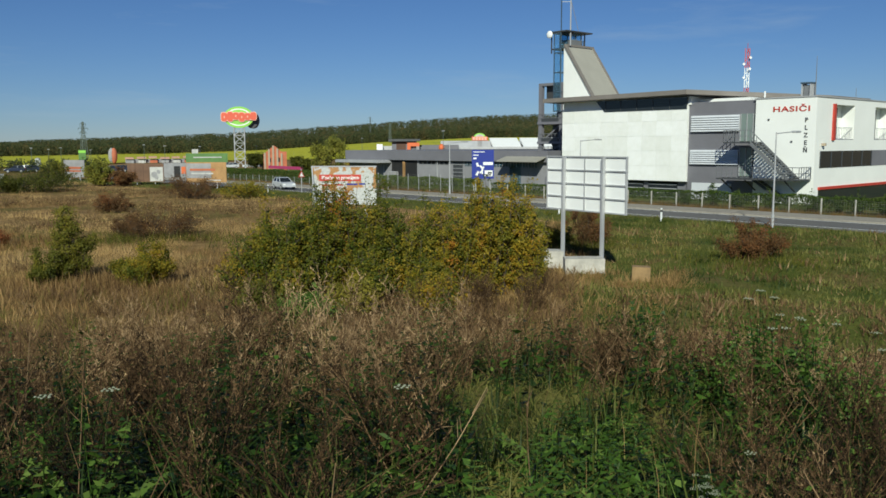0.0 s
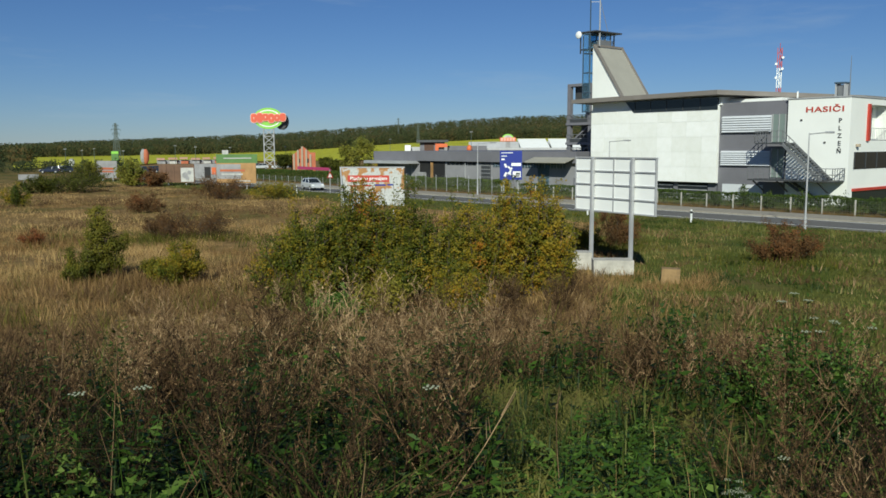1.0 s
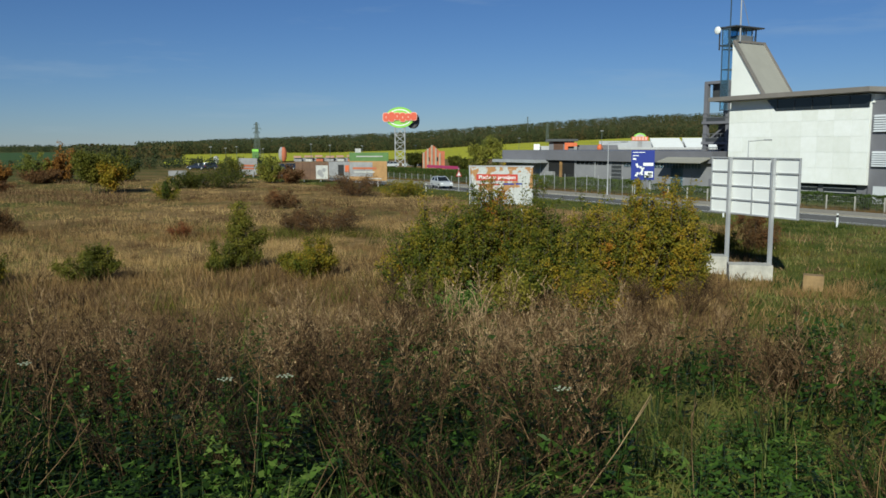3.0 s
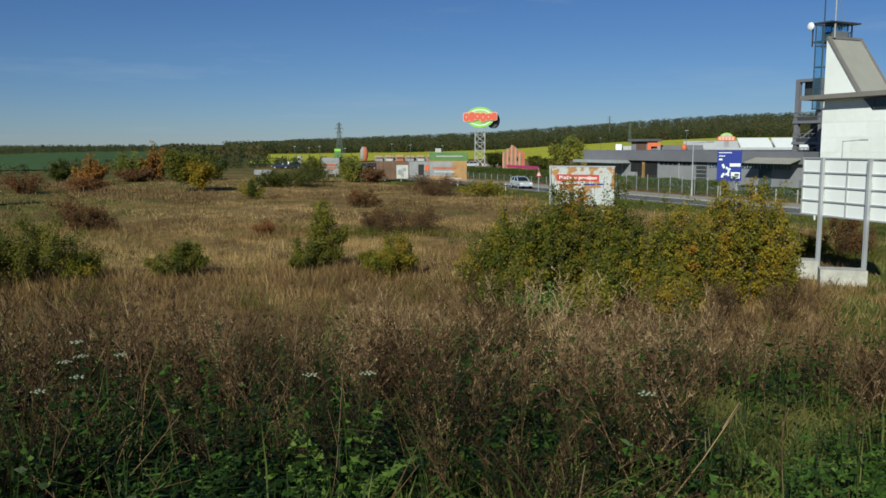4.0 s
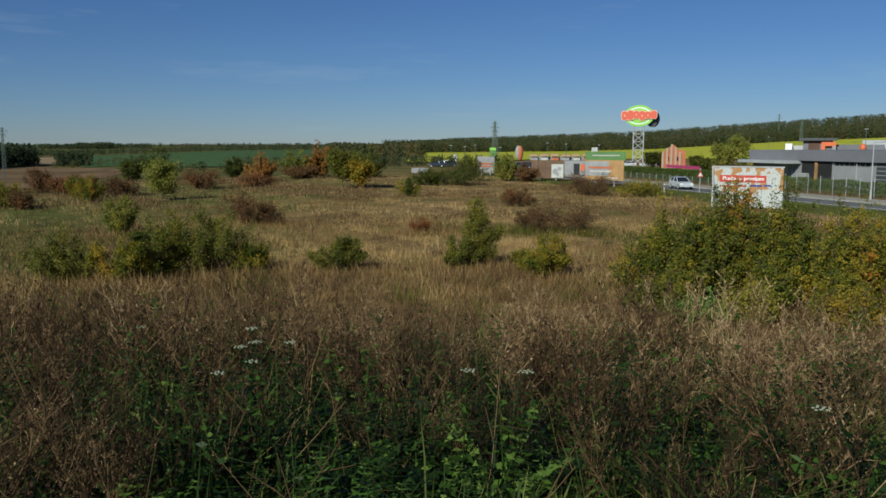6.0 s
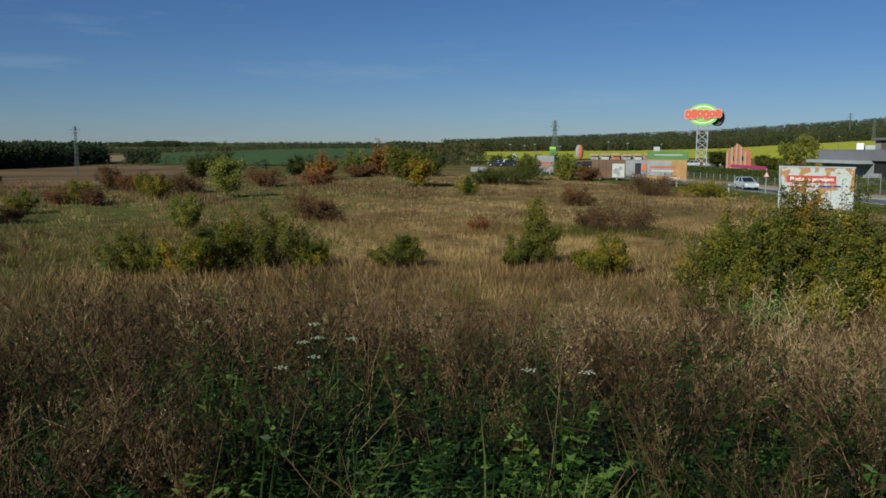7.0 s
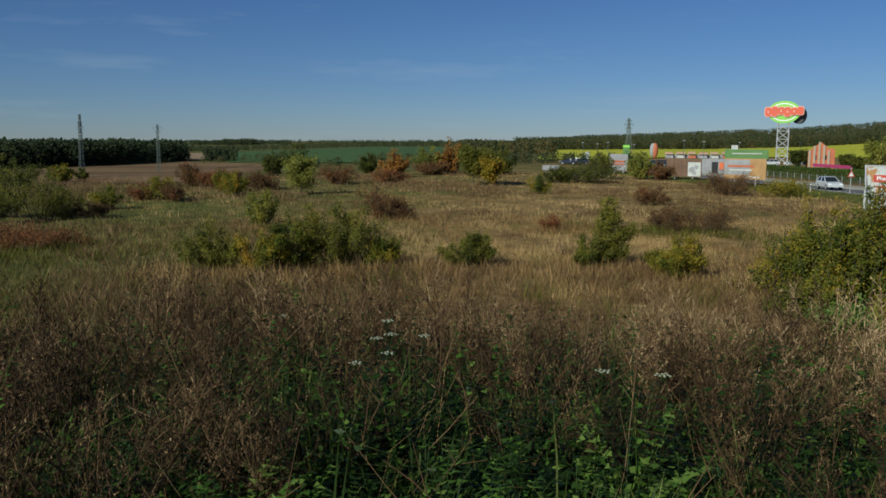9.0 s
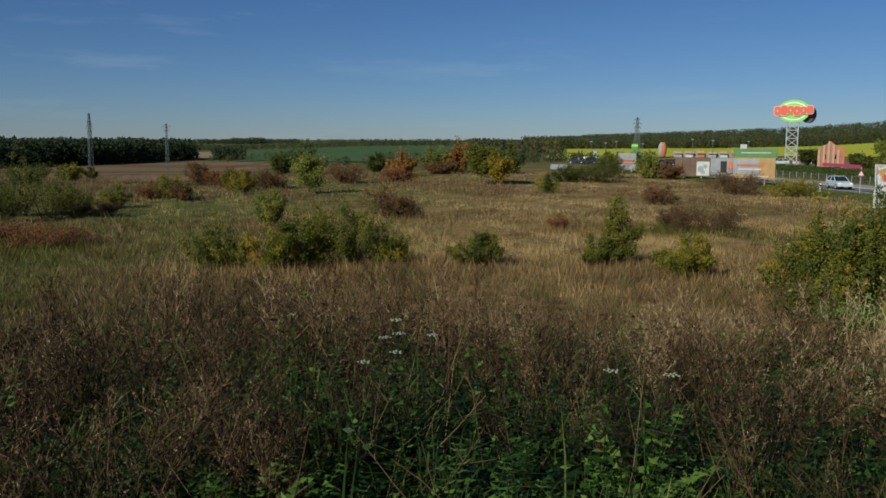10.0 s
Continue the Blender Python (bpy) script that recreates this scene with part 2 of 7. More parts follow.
def poster():
    """Weathered white paper: torn patches bare the ochre ply."""
    m, n, l, b = material("torn_poster", 0.75)
    big = noise_at(n, l, 0.9, 8, 0.62)
    fine = noise_at(n, l, 9, 4)
    sep = n.new("ShaderNodeSeparateXYZ")
    l.new(n.new("ShaderNodeTexCoord").outputs["Object"], sep.inputs[0])
    k = n.new("ShaderNodeMath")
    k.operation = 'MULTIPLY_ADD'
    l.new(sep.outputs["Z"], k.inputs[0])
    k.inputs[1].default_value = 0.07
    l.new(big, k.inputs[2])
    mask = ramp(n, l, k.outputs[0], [(0.775, (0, 0, 0)), (0.80, (1, 1, 1))])
    paper = ramp(n, l, fine, [(0.3, (0.38, 0.40, 0.39)), (0.7, (0.60, 0.61, 0.58))])
    ply = ramp(n, l, fine, [(0.3, (0.32, 0.15, 0.05)), (0.7, (0.46, 0.26, 0.10))])
    l.new(mixed(n, l, mask, paper, ply), b.inputs["Base Color"])
    return m


M_TORN = poster()
M_WORKS = plain("light_grey_wall", (0.27, 0.27, 0.285), 0.8, 0, 0.14, 4, 0.003, 0.4)
M_ROOFW = plain("pale_roof", (0.40, 0.41, 0.43), 0.6, 0, 0.12, 1)
M_SIGNRED = plain("coral_red_paint", (0.72, 0.13, 0.07), 0.5, 0, 0.06)
M_PYLON = plain("weathered_pylon_steel", (0.13, 0.16, 0.14), 0.6, 0.2, 0.15)


def cladding():
    """White facade sheets, each a touch different."""
    m, n, l, b = material("white_cladding_sheet", 0.5)
    info = n.new("ShaderNodeObjectInfo")
    c = ramp(n, l, info.outputs["Random"], [(0.0, (0.83, 0.85, 0.81)), (0.6, (0.89, 0.91, 0.885)), (1.0, (0.92, 0.94, 0.925))])
    f = ramp(n, l, noise_at(n, l, 1.6, 5), [(0.3, (0.93, 0.93, 0.91)), (0.7, (1, 1, 1))])
    l.new(mixed(n, l, 1.0, c, f, 'MULTIPLY'), b.inputs["Base Color"])
    return m


M_SHEET = cladding()
M_LOUVRE = plain("pale_louvre_metal", (0.62, 0.65, 0.68), 0.5, 0.0, 0.08)

# dark end holds the shade under the weeds, bright end the sunlit leaves
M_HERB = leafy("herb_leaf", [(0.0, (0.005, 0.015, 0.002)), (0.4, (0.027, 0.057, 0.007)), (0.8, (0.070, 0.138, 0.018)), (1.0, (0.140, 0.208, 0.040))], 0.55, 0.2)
M_WIRE = plain("weathered_wire", (0.22, 0.23, 0.21), 0.6, 0.1, 0.1)
# soil colour darkened further to hold the deep shade between the weeds
M_BANK = ground_material("bank_soil_with_gap_shade", (0.018, 0.017, 0.008), (0.030, 0.026, 0.013), (0.021, 0.026, 0.009), 1.4)
M_LITTER = ground_material("weed_litter", (0.075, 0.050, 0.022), (0.120, 0.082, 0.036), (0.085, 0.075, 0.026), 0.5)
M_TERRA = plain("terracotta_paint", (0.50, 0.15, 0.07), 0.7, 0, 0.18)
M_SALMON = plain("salmon_paint", (0.62, 0.36, 0.26), 0.6, 0, 0.15)
M_SANDY = plain("sandy_column", (0.40, 0.33, 0.24), 0.8, 0, 0.15)
M_SLOPE = plain("beige_ribbed_sheet", (0.36, 0.35, 0.30), 0.7, 0, 0.06, 2)
M_STAIR = plain("stair_steel", (0.20, 0.21, 0.22), 0.55, 0.2, 0.15)
M_DOORGLASS = glass("pale_door_glass", (0.20, 0.25, 0.23), 0.15)

# ---- mesh helpers ----
def thing(name, m=None, label="", category="", group="", kind=""):
    """An Empty that carries a thing's parts."""
    ob = new(name)
    if m is not None:
        ob.matrix_world = m
    return tagged(ob, label, category, group, kind)


def part(name, bm, mat, parent=None, label="", m=None):
    """Links a bmesh as one mesh under a thing or a part."""
    me = bpy.data.meshes.new(name)
    bm.to_mesh(me)
    bm.free()
    me.materials.append(mat)
    ob = new(name, me)
    ob.parent = parent
    if m is not None:
        ob.matrix_basis = m
    if label:
        ob["label"] = label
    return ob


def mesh_of(name, verts, quads=None, tris=None, mats=(), tint=None, smooth=False):
    """A mesh from arrays of vertices, quads and triangles, with a tint for each vertex."""
    me = bpy.data.meshes.new(name)
    quads = np.zeros((0, 4), int) if quads is None else np.asarray(quads, int)
    tris = np.zeros((0, 3), int) if tris is None else np.asarray(tris, int)
    verts = np.asarray(verts, float)
    loops = np.concatenate([quads.ravel(), tris.ravel()]).astype(np.int32)
    nq, nt = len(quads), len(tris)
    starts = np.concatenate([np.arange(nq) * 4, nq * 4 + np.arange(nt) * 3]).astype(np.int32)
    me.vertices.add(len(verts))
    me.vertices.foreach_set("co", verts.ravel())
    me.loops.add(len(loops))
    me.loops.foreach_set("vertex_index", loops)
    me.polygons.add(nq + nt)
    me.polygons.foreach_set("loop_start", starts)
    if tint is not None:
        a = me.attributes.new("tint", 'FLOAT', 'POINT')
        a.data.foreach_set("value", np.asarray(tint, np.float32))
    for mt in mats:
        me.materials.append(mt)
    me.update(calc_edges=True)
    if smooth:
        me.shade_smooth()
    return me


def box(bm, x0, y0, z0, x1, y1, z1, bevel=0.0, m=None):
    """A box from corner to corner, its edges rounded if asked."""
    r = bmesh.ops.create_cube(bm, size=1)
    vs = r["verts"]
    for v in vs:
        v.co = Vector((x0 + (v.co.x + .5) * (x1 - x0), y0 + (v.co.y + .5) * (y1 - y0), z0 + (v.co.z + .5) * (z1 - z0)))
        if m is not None:
            v.co = m @ v.co
    if bevel:
        es = list({e for v in vs for e in v.link_edges})
        bmesh.ops.bevel(bm, geom=es, offset=bevel, segments=2, profile=0.6, affect='EDGES')
    return bm


def boxed(*a, **k):
    return box(bmesh.new(), *a, **k)


def rod(bm, a, b, r0, r1=None, n=8):
    """A round bar from a to b."""
    a, b = Vector(a), Vector(b)
    d = b - a
    m = Matrix.Translation((a + b) / 2) @ d.to_track_quat('Z', 'Y').to_matrix().to_4x4()
    bmesh.ops.create_cone(bm, cap_ends=True, segments=n, radius1=r0, radius2=r0 if r1 is None else r1, depth=d.length, matrix=m)
    return bm


def beam(bm, a, b, w, h=None):
    """A square bar from a to b."""
    a, b = Vector(a), Vector(b)
    d = b - a
    h = w if h is None else h
    return box(bm, -w / 2, -h / 2, 0, w / 2, h / 2, d.length, 0, Matrix.Translation(a) @ d.to_track_quat('Z', 'Y').to_matrix().to_4x4())


def prism(bm, outline, axis_to):
    """A solid from a flat outline, pushed by a vector."""
    push = Vector(axis_to)
    a = [bm.verts.new(p) for p in outline]
    b = [bm.verts.new(Vector(p) + push) for p in outline]
    n = len(a)
    bm.faces.new(a)
    bm.faces.new(b[::-1])
    for i in range(n):
        bm.faces.new((a[i], b[i], b[(i + 1) % n], a[(i + 1) % n]))
    bmesh.ops.recalc_face_normals(bm, faces=bm.faces)
    return bm


def polar(az, d):
    return d * math.sin(radians(az)), d * math.cos(radians(az))


# the street's own axes: s runs along it, away from the camera, o across it to the right
ROAD_AZ = -21.0
ROAD = pose(0, 0, 0, 0, 0, -ROAD_AZ)      # local x = o, local y = s


def street(o, s, z=0.0):
    return ROAD @ Vector((o, s, z))


# ---- the lie of the land ----
def soft(x, a, b):
    t = np.clip((x - a) / (b - a), 0, 1)
    return t * t * (3 - 2 * t)


SKY_AZ = (-60, -46, -30, -14, -7, -4, 0, 5, 8, 13, 17, 21, 26, 30, 40, 60)
SKY_EL = (-0.15, -0.1, -0.12, -0.05, 0.2, 0.42, 0.55, 0.75, 0.85, 1.2, 1.45, 1.72, 1.95, 1.95, 1.6, 1.0)
TOP_AZ = (-60, -12, -4, 4, 9, 13, 17, 24, 60)
TOP_EL = (-0.6, -0.65, -0.6, -0.5, -0.35, -0.1, 0.15, 0.45, 0.5)
WOOD_TREE = 10.0


def land(x, y):
    """The ground's height; arrays or numbers."""
    x, y = np.asarray(x, float), np.asarray(y, float)
    d = np.hypot(x, y)
    az = np.degrees(np.arctan2(x, y))
    back = soft(np.abs(az), 60, 100)
    azc = np.clip(az, -60, 60)
    edge = np.interp(azc, (-60, -30, 0, 22, 34, 45, 60), (8.0, 8.0, 7.6, 7.3, 6.8, 6.6, 6.6))
    bank = np.where(d < edge, 3.9 - 0.46 * (d / edge) ** 2, 3.44 * (1 - soft(d, edge * 0.78, edge + 17)) / (1 - soft(edge, edge * 0.78, edge + 17)))
    behind = soft(-y, 0, 9)
    bank = bank * (1 - behind) + behind * 3.9 * (1 - soft(np.abs(x), 9, 34)) * (1 - soft(-y, 30, 80))
    top = EYE + 640 * np.tan(np.radians(np.interp(azc, TOP_AZ, TOP_EL)))
    sky_h = EYE + 1250 * np.tan(np.radians(np.interp(azc, SKY_AZ, SKY_EL))) - WOOD_TREE * 1.0
    right = soft(azc, -14, -6)
    rise = np.where(d < 640, top * soft(d, 300, 640) ** 0.8, top + (sky_h - top) * soft(d, 640, 1250))
    rise = np.where(d > 1250, sky_h + 0.004 * (d - 1250), rise)
    left = -6.0 * soft(d, 95, 330) * soft(-azc, 16, 30) - 2.0 * soft(d, 500, 1400) * (1 - soft(-azc, 16, 30))
    left = left + soft(d, 2200, 4200) * 5.0
    wob = 0.10 * np.sin(x * 0.33 + 1.3) * np.cos(y * 0.27) + 0.06 * np.sin(x * 0.9 + y * 0.7)
    o = x * math.cos(radians(ROAD_AZ)) - y * math.sin(radians(ROAD_AZ))
    wob = wob * (1 - soft(o, 38, 50)) * (1 - soft(d, 200, 300)) * soft(d, 1, 4)
    far = (1 - back) * (right * rise + (1 - right) * left)
    return bank + far + wob


def draped(az0, az1, d0, d1, lift, na, nd):
    """A sheet that lies on the land between two bearings and two distances (numbers or functions of the bearing)."""
    a = np.linspace(az0, az1, na)
    t = np.linspace(0, 1, nd)
    A, T = np.meshgrid(a, t)
    f0 = d0(A) if callable(d0) else d0
    f1 = d1(A) if callable(d1) else d1
    D = f0 * (f1 / f0) ** T
    X, Y = D * np.sin(np.radians(A)), D * np.cos(np.radians(A))
    Z = land(X, Y) + lift
    V = np.stack([X, Y, Z], -1).reshape(-1, 3)
    i = np.arange((nd - 1) * na).reshape(nd - 1, na)[:, :-1].ravel()
    return V, np.stack([i, i + 1, i + 1 + na, i + na], 1)


def ground_sheet():
    az = np.radians(np.concatenate([np.arange(-180, -62, 6), np.arange(-62, 62, 1.2), np.arange(62, 180, 6)]))
    d = np.concatenate([[0.0001], np.arange(0.8, 60, 0.9), 60 * 1.035 ** np.arange(0, 126)])
    A, D = np.meshgrid(az, d)
    X, Y = D * np.sin(A), D * np.cos(A)
    V = np.stack([X, Y, land(X, Y)], -1).reshape(-1, 3)
    na, nd = len(az), len(d)
    k = np.arange(nd - 1)[:, None] * na
    j = np.arange(na)[None, :]
    q = np.stack([k + j, k + (j + 1) % na, k + na + (j + 1) % na, k + na + j], -1).reshape(-1, 4)
    return tagged(new("ground", mesh_of("ground", V, q, mats=[M_MEADOW], smooth=True)),
                  "dry autumn meadow sloping down from a low bank", "ground", kind="structure")


ground_sheet()


def field(name, label, mat, *a):
    V, q = draped(*a)
    return tagged(new(name, mesh_of(name, V, q, mats=[mat], smooth=True)), label, "field", kind="structure")


field("flowering_field", "bright yellow flowering field below the woods", M_RAPE, -7.5, 60, lambda a: 252 + 70 * soft(a, -3, 3), 690, 0.25, 90, 30)
field("crop_field", "smooth green crop field in the distance", M_CROP, -28.3, -9, lambda a: 225 + 205 * soft(-a, 19, 27), 830, 0.25, 60, 30)
field("ploughed_field", "bare brown ploughed field", M_SOIL, -75, -25.2, lambda a: 116 + 3 * np.sin(a) + 200 * (1 - soft(-a, 25.2, 30)), lambda a: np.interp(-a, (25.2, 26.5, 28, 31, 35, 40, 42), (330, 385, 425, 470, 405, 368, 355)), 0.12, 80, 40)
field("stubble_field", "small pale stubble field behind the ploughed one", M_STUBBLE, -31.6, -28.4, 490, 760, 0.25, 12, 12)


def strip(name, label, mat, o0, o1, s0, s1, z, category):
    bm = bmesh.new()
    n = 60
    rows = []
    for i in range(n + 1):
        s = s0 + (s1 - s0) * i / n
        rows.append([bm.verts.new(street(o, s, z)) for o in (o0, o1)])
    for a, b in zip(rows, rows[1:]):
        bm.faces.new((a[0], a[1], b[1], b[0]))
    e = bmesh.ops.extrude_face_region(bm, geom=list(bm.faces))
    for v in [g for g in e["geom"] if isinstance(g, bmesh.types.BMVert)]:
        v.co.z -= 0.4
    bmesh.ops.recalc_face_normals(bm, faces=bm.faces)
    return tagged(part(name, bm, mat), label, category, kind="structure")


strip("road", "grey asphalt main road with worn surface", M_ASPHALT, 55.0, 59.8, -60, 152, 0.16, "road")
strip("pavement", "pale pavement with a kerb along the road", M_PAVE, 59.81, 63.2, -60, 152, 0.29, "pavement")
# dark sheet under the weeds, the shade of the gaps in its colour
field("shaded_bank_soil", "weedy soil of the bank, darkened with the shade of the gaps", M_BANK, -180, 180, 0.05, lambda a: np.interp(np.abs(a), (0, 75, 115, 180), (8.6, 8.6, 8.2, 8.0)) + 0.35 * np.sin(np.radians(a * 7)) + 0.2 * np.sin(np.radians(a * 19)), 0.03, 300, 34)
field("slope_soil", "brown weedy litter on the slope of the bank", M_LITTER, -100, 33, lambda a: 8.3 + 0.35 * np.sin(np.radians(a * 7)), lambda a: 21.5 + 1.2 * np.sin(np.radians(a * 9)) + 0.7 * np.sin(np.radians(a * 23)), 0.045, 200, 20)
field("verge", "mown green grass verge between bank and road", M_VERGE, 31, 74, 24, lambda a: 54.95 / np.sin(np.radians(a - ROAD_AZ)), 0.05, 60, 40)
strip("verge", "narrow green grass verge on the near side of the road", M_VERGE, 47.6, 54.95, 12, 150, 0.055, "verge")
strip("verge", "mown green grass verge beside the road", M_VERGE, 63.21, 110.0, -60, 130, 0.2, "verge")

# ---- the fire station: local x = o (depth), y = s (along the street) ----
station = thing("fire_station", ROAD, "white and grey fire station with slanted tower and outside stairs", "building")
Z0 = 0.2


def wall(name, mat, x0, y0, z0, x1, y1, z1, parent=station, label="", bevel=0.0):
    return part(name, boxed(x0, y0, z0, x1, y1, z1, bevel), mat, parent, label)


# the white hall on its recessed plinth
hall = wall("hall", M_WHITE, 74.0, 45.25, 1.86, 92, 60.95, 9.4, label="white panelled hall block")
wall("plinth", M_GREYWALL, 74.6, 45.4, Z0, 91.5, 64, 1.86, label="grey plinth with garage doors")
wall("clerestory_wall", M_WHITE, 74.1, 45.0, 9.4, 91, 60.9, 10.2, label="white band under the roof")
wall("upper_strip", M_WHITE, 75.6, 39.6, 9.6, 90, 44.98, 9.95, label="white strip under the roof")
# panel joints of the hall front
for k in range(9):
    for j in range(5):
        y0 = 45.25 + k * 15.7 / 9
        z0 = 1.88 + j * 7.5 / 5
        part("panel", boxed(73.955, y0 + 0.007, z0 + 0.007, 74.0, y0 + 15.7 / 9 - 0.007, z0 + 7.5 / 5 - 0.007), M_SHEET, hall)
# ribbon of windows
rib = part("window_band", prism(bmesh.new(), [(73.9, 45.3, 8.98), (73.9, 55.2, 8.98), (73.9, 56.3, 10.14), (73.9, 45.3, 10.14)], (0.25, 0, 0)), M_GLASS, station, "dark ribbon of windows under the roof")
for k in range(5):
    part("mullion", boxed(73.86, 47.2 + k * 1.95, 9.0, 73.899, 47.27 + k * 1.95, 10.12), M_DARKSTEEL, rib)
# flat roof that overhangs, highest at its near corner
bm = bmesh.new()
prism(bm, [(72.6, 44.6, 10.35), (72.6, 62.7, 10.2), (96, 62.7, 9.9), (96, 36.5, 9.9), (86, 36.5, 9.9)], (0, 0, 0.44))
part("roof", bm, M_ROOFGREY, station, "thin overhanging grey roof slab")

# grey link with louvres and escape doors
wall("link", M_GREYWALL, 74.3, 38.2, Z0, 90, 45.25, 9.6, label="grey rendered link building")
for z0, z1 in ((6.75, 8.3), (3.6, 5.0)):
    lou = part("louvre", boxed(74.18, 39.85, z0, 74.3, 44.85, z1), M_LOUVRE, station, "pale metal louvre panel")
    n = 7
    for k in range(n):
        z = z0 + (k + 0.1) * (z1 - z0) / n
        bm = boxed(-0.10, 39.8, 0, 0.10, 44.9, 0.03, 0, Matrix.Translation((74.08, 0, z + 0.06)) @ pose(0, 0, 0, 0, -55, 0))
        part("slat", bm, M_LOUVRE, lou)
for z0, z1 in ((5.8, 8.35), (2.55, 5.2)):
    d = part("escape_door", boxed(74.2, 38.45, z0, 74.32, 39.75, z1), M_DOORGLASS, station, "glazed escape door")
    for y in (38.45, 39.07, 39.69):
        part("frame", boxed(74.14, y, z0, 74.2, y + 0.07, z1), M_STEEL, d)
part("roller_door", boxed(74.22, 40.5, Z0, 74.3, 44.7, 1.8), M_LOUVRE, station, "pale roller door at ground level")
for y0 in (46.5, 50.5, 54.5):
    d = part("garage_door", boxed(74.5, y0, Z0, 74.6, y0 + 3.4, 1.8), M_GLASS, station, "dark garage door")
    for k in range(4):
        part("rail", boxed(74.46, y0, Z0 + k * 0.42, 74.5, y0 + 3.4, Z0 + 0.08 + k * 0.42), M_STEEL, d)

# white office block, three storeys, with bands of windows in its end
S0 = 32.58
office = wall("office_block", M_WHITE, 74.0, S0 + 1.2, Z0, 98, 38.2, 9.62, label="white rendered office block")
for x0, z0, x1, z1 in ((74.0, Z0, 98, 5.9), (74.0, 9.05, 98, 9.62), (74.0, 5.9, 77.7, 9.05), (82.1, 5.9, 87.0, 9.05), (91.4, 5.9, 98, 9.05)):
    wall("end_wall", M_WHITE, x0, S0, z0, x1, S0 + 1.2, z1)
wall("parapet_cap", M_STEEL, 73.92, S0 - 0.08, 9.62, 98.1, 38.3, 9.72, label="metal parapet capping")
band = part("window_band", boxed(75.0, S0 - 0.03, 3.4, 86.6, S0 + 0.02, 4.9), M_GLASS, station, "long dark office window band")
part("blank_panel", boxed(86.6, S0 - 0.03, 3.4, 98, S0 + 0.02, 4.9), M_GREYWALL, station, "grey panel beside the windows")
part("floodlight", boxed(75.2, S0 - 0.35, 5.35, 75.5, S0, 5.6, 0.04), M_SANDY, station, "small floodlight on the wall")
for k in range(6):
    part("mullion", boxed(75 + k * 2.3, S0 - 0.08, 3.4, 75.08 + k * 2.3, S0 - 0.03, 4.9), M_DARKSTEEL, band)
low = part("ground_floor_glazing", boxed(75.0, S0 - 0.02, Z0, 98, S0 + 0.03, 1.45), M_GLASS, station, "dark ground floor glazing")
wall("red_band", M_RED, 74.9, S0 - 0.14, 1.48, 98, S0, 1.72, label="red band above the ground floor")
# parapet and recessed loggias in the office end
for x0 in (77.7, 87.0):
    lg = part("loggia", boxed(x0, S0 + 0.02, 5.9, x0 + 4.4, S0 + 1.2, 5.96), M_GREYWALL, station, "recessed balcony in the end wall")
    if x0 < 80:
        part("jamb", boxed(x0 - 0.45, S0 - 0.16, 5.85, x0, S0, 9.1), M_RED, lg, "red jamb")
    part("window", boxed(x0 + 1.5, S0 + 1.12, 6.0, x0 + 3.25, S0 + 1.2, 8.9), M_GLASS, lg)
    bm = bmesh.new()
    for k in range(12):
        beam(bm, (x0 + 0.1 + k * 0.36, S0 + 0.1, 5.95), (x0 + 0.1 + k * 0.36, S0 + 0.1, 7.0), 0.03)
    beam(bm, (x0, S0 + 0.1, 7.0), (x0 + 4.3, S0 + 0.1, 7.0), 0.05)
    part("railing", bm, M_STEEL, lg)


def letters(text, size, m, mat, parent, name="lettering", gap=1.0, align='CENTER'):
    """Raised letters in the built-in font."""
    cu = bpy.data.curves.new(name, 'FONT')
    cu.offset = size * 0.018
    cu.body, cu.size, cu.extrude, cu.space_character, cu.align_x, cu.align_y = text, size, 0.02, gap, align, 'CENTER'
    tmp = bpy.data.objects.new(name, cu)
    me = bpy.data.meshes.new_from_object(tmp)
    bpy.data.objects.remove(tmp)
    me.materials.append(mat)
    ob = new(name, me)
    ob.parent = parent
    ob.matrix_basis = m
    return ob


def facing_street(o, s, z):
    return Matrix(((0, 0, -1, o), (-1, 0, 0, s), (0, 1, 0, z), (0, 0, 0, 1)))


letters("HASI\u010cI", 0.66, facing_street(73.98, 34.85, 8.62) @ Matrix.Diagonal((1.55, 1, 1, 1)), M_RED, station, "red_lettering", 1.12)
for k, ch in enumerate("PLZE\u0147"):
    letters(ch, 0.55, facing_street(73.98, 33.45, 7.62 - k * 0.66), M_DARKSTEEL, station, "grey_letter")
for s_, z_ in ((36.9, 7.75), (34.7, 5.75)):
    part("wall_lamp", boxed(73.9, s_ - 0.08, z_ - 0.07, 74.0, s_ + 0.08, z_ + 0.07, 0.02), M_DARKSTEEL, station)

# the outside stairs
def railing(bm, pts, height=1.05, n=8):
    """Rails and balusters along a line of points."""
    for a, b in zip(pts, pts[1:]):
        a, b = Vector(a), Vector(b)
        for h in (height, height * 0.5):
            beam(bm, a + Vector((0, 0, h)), b + Vector((0, 0, h)), 0.06)
        for k in range(n + 1):
            p = a.lerp(b, k / n)
            beam(bm, p, p + Vector((0, 0, height)), 0.045)
    return bm


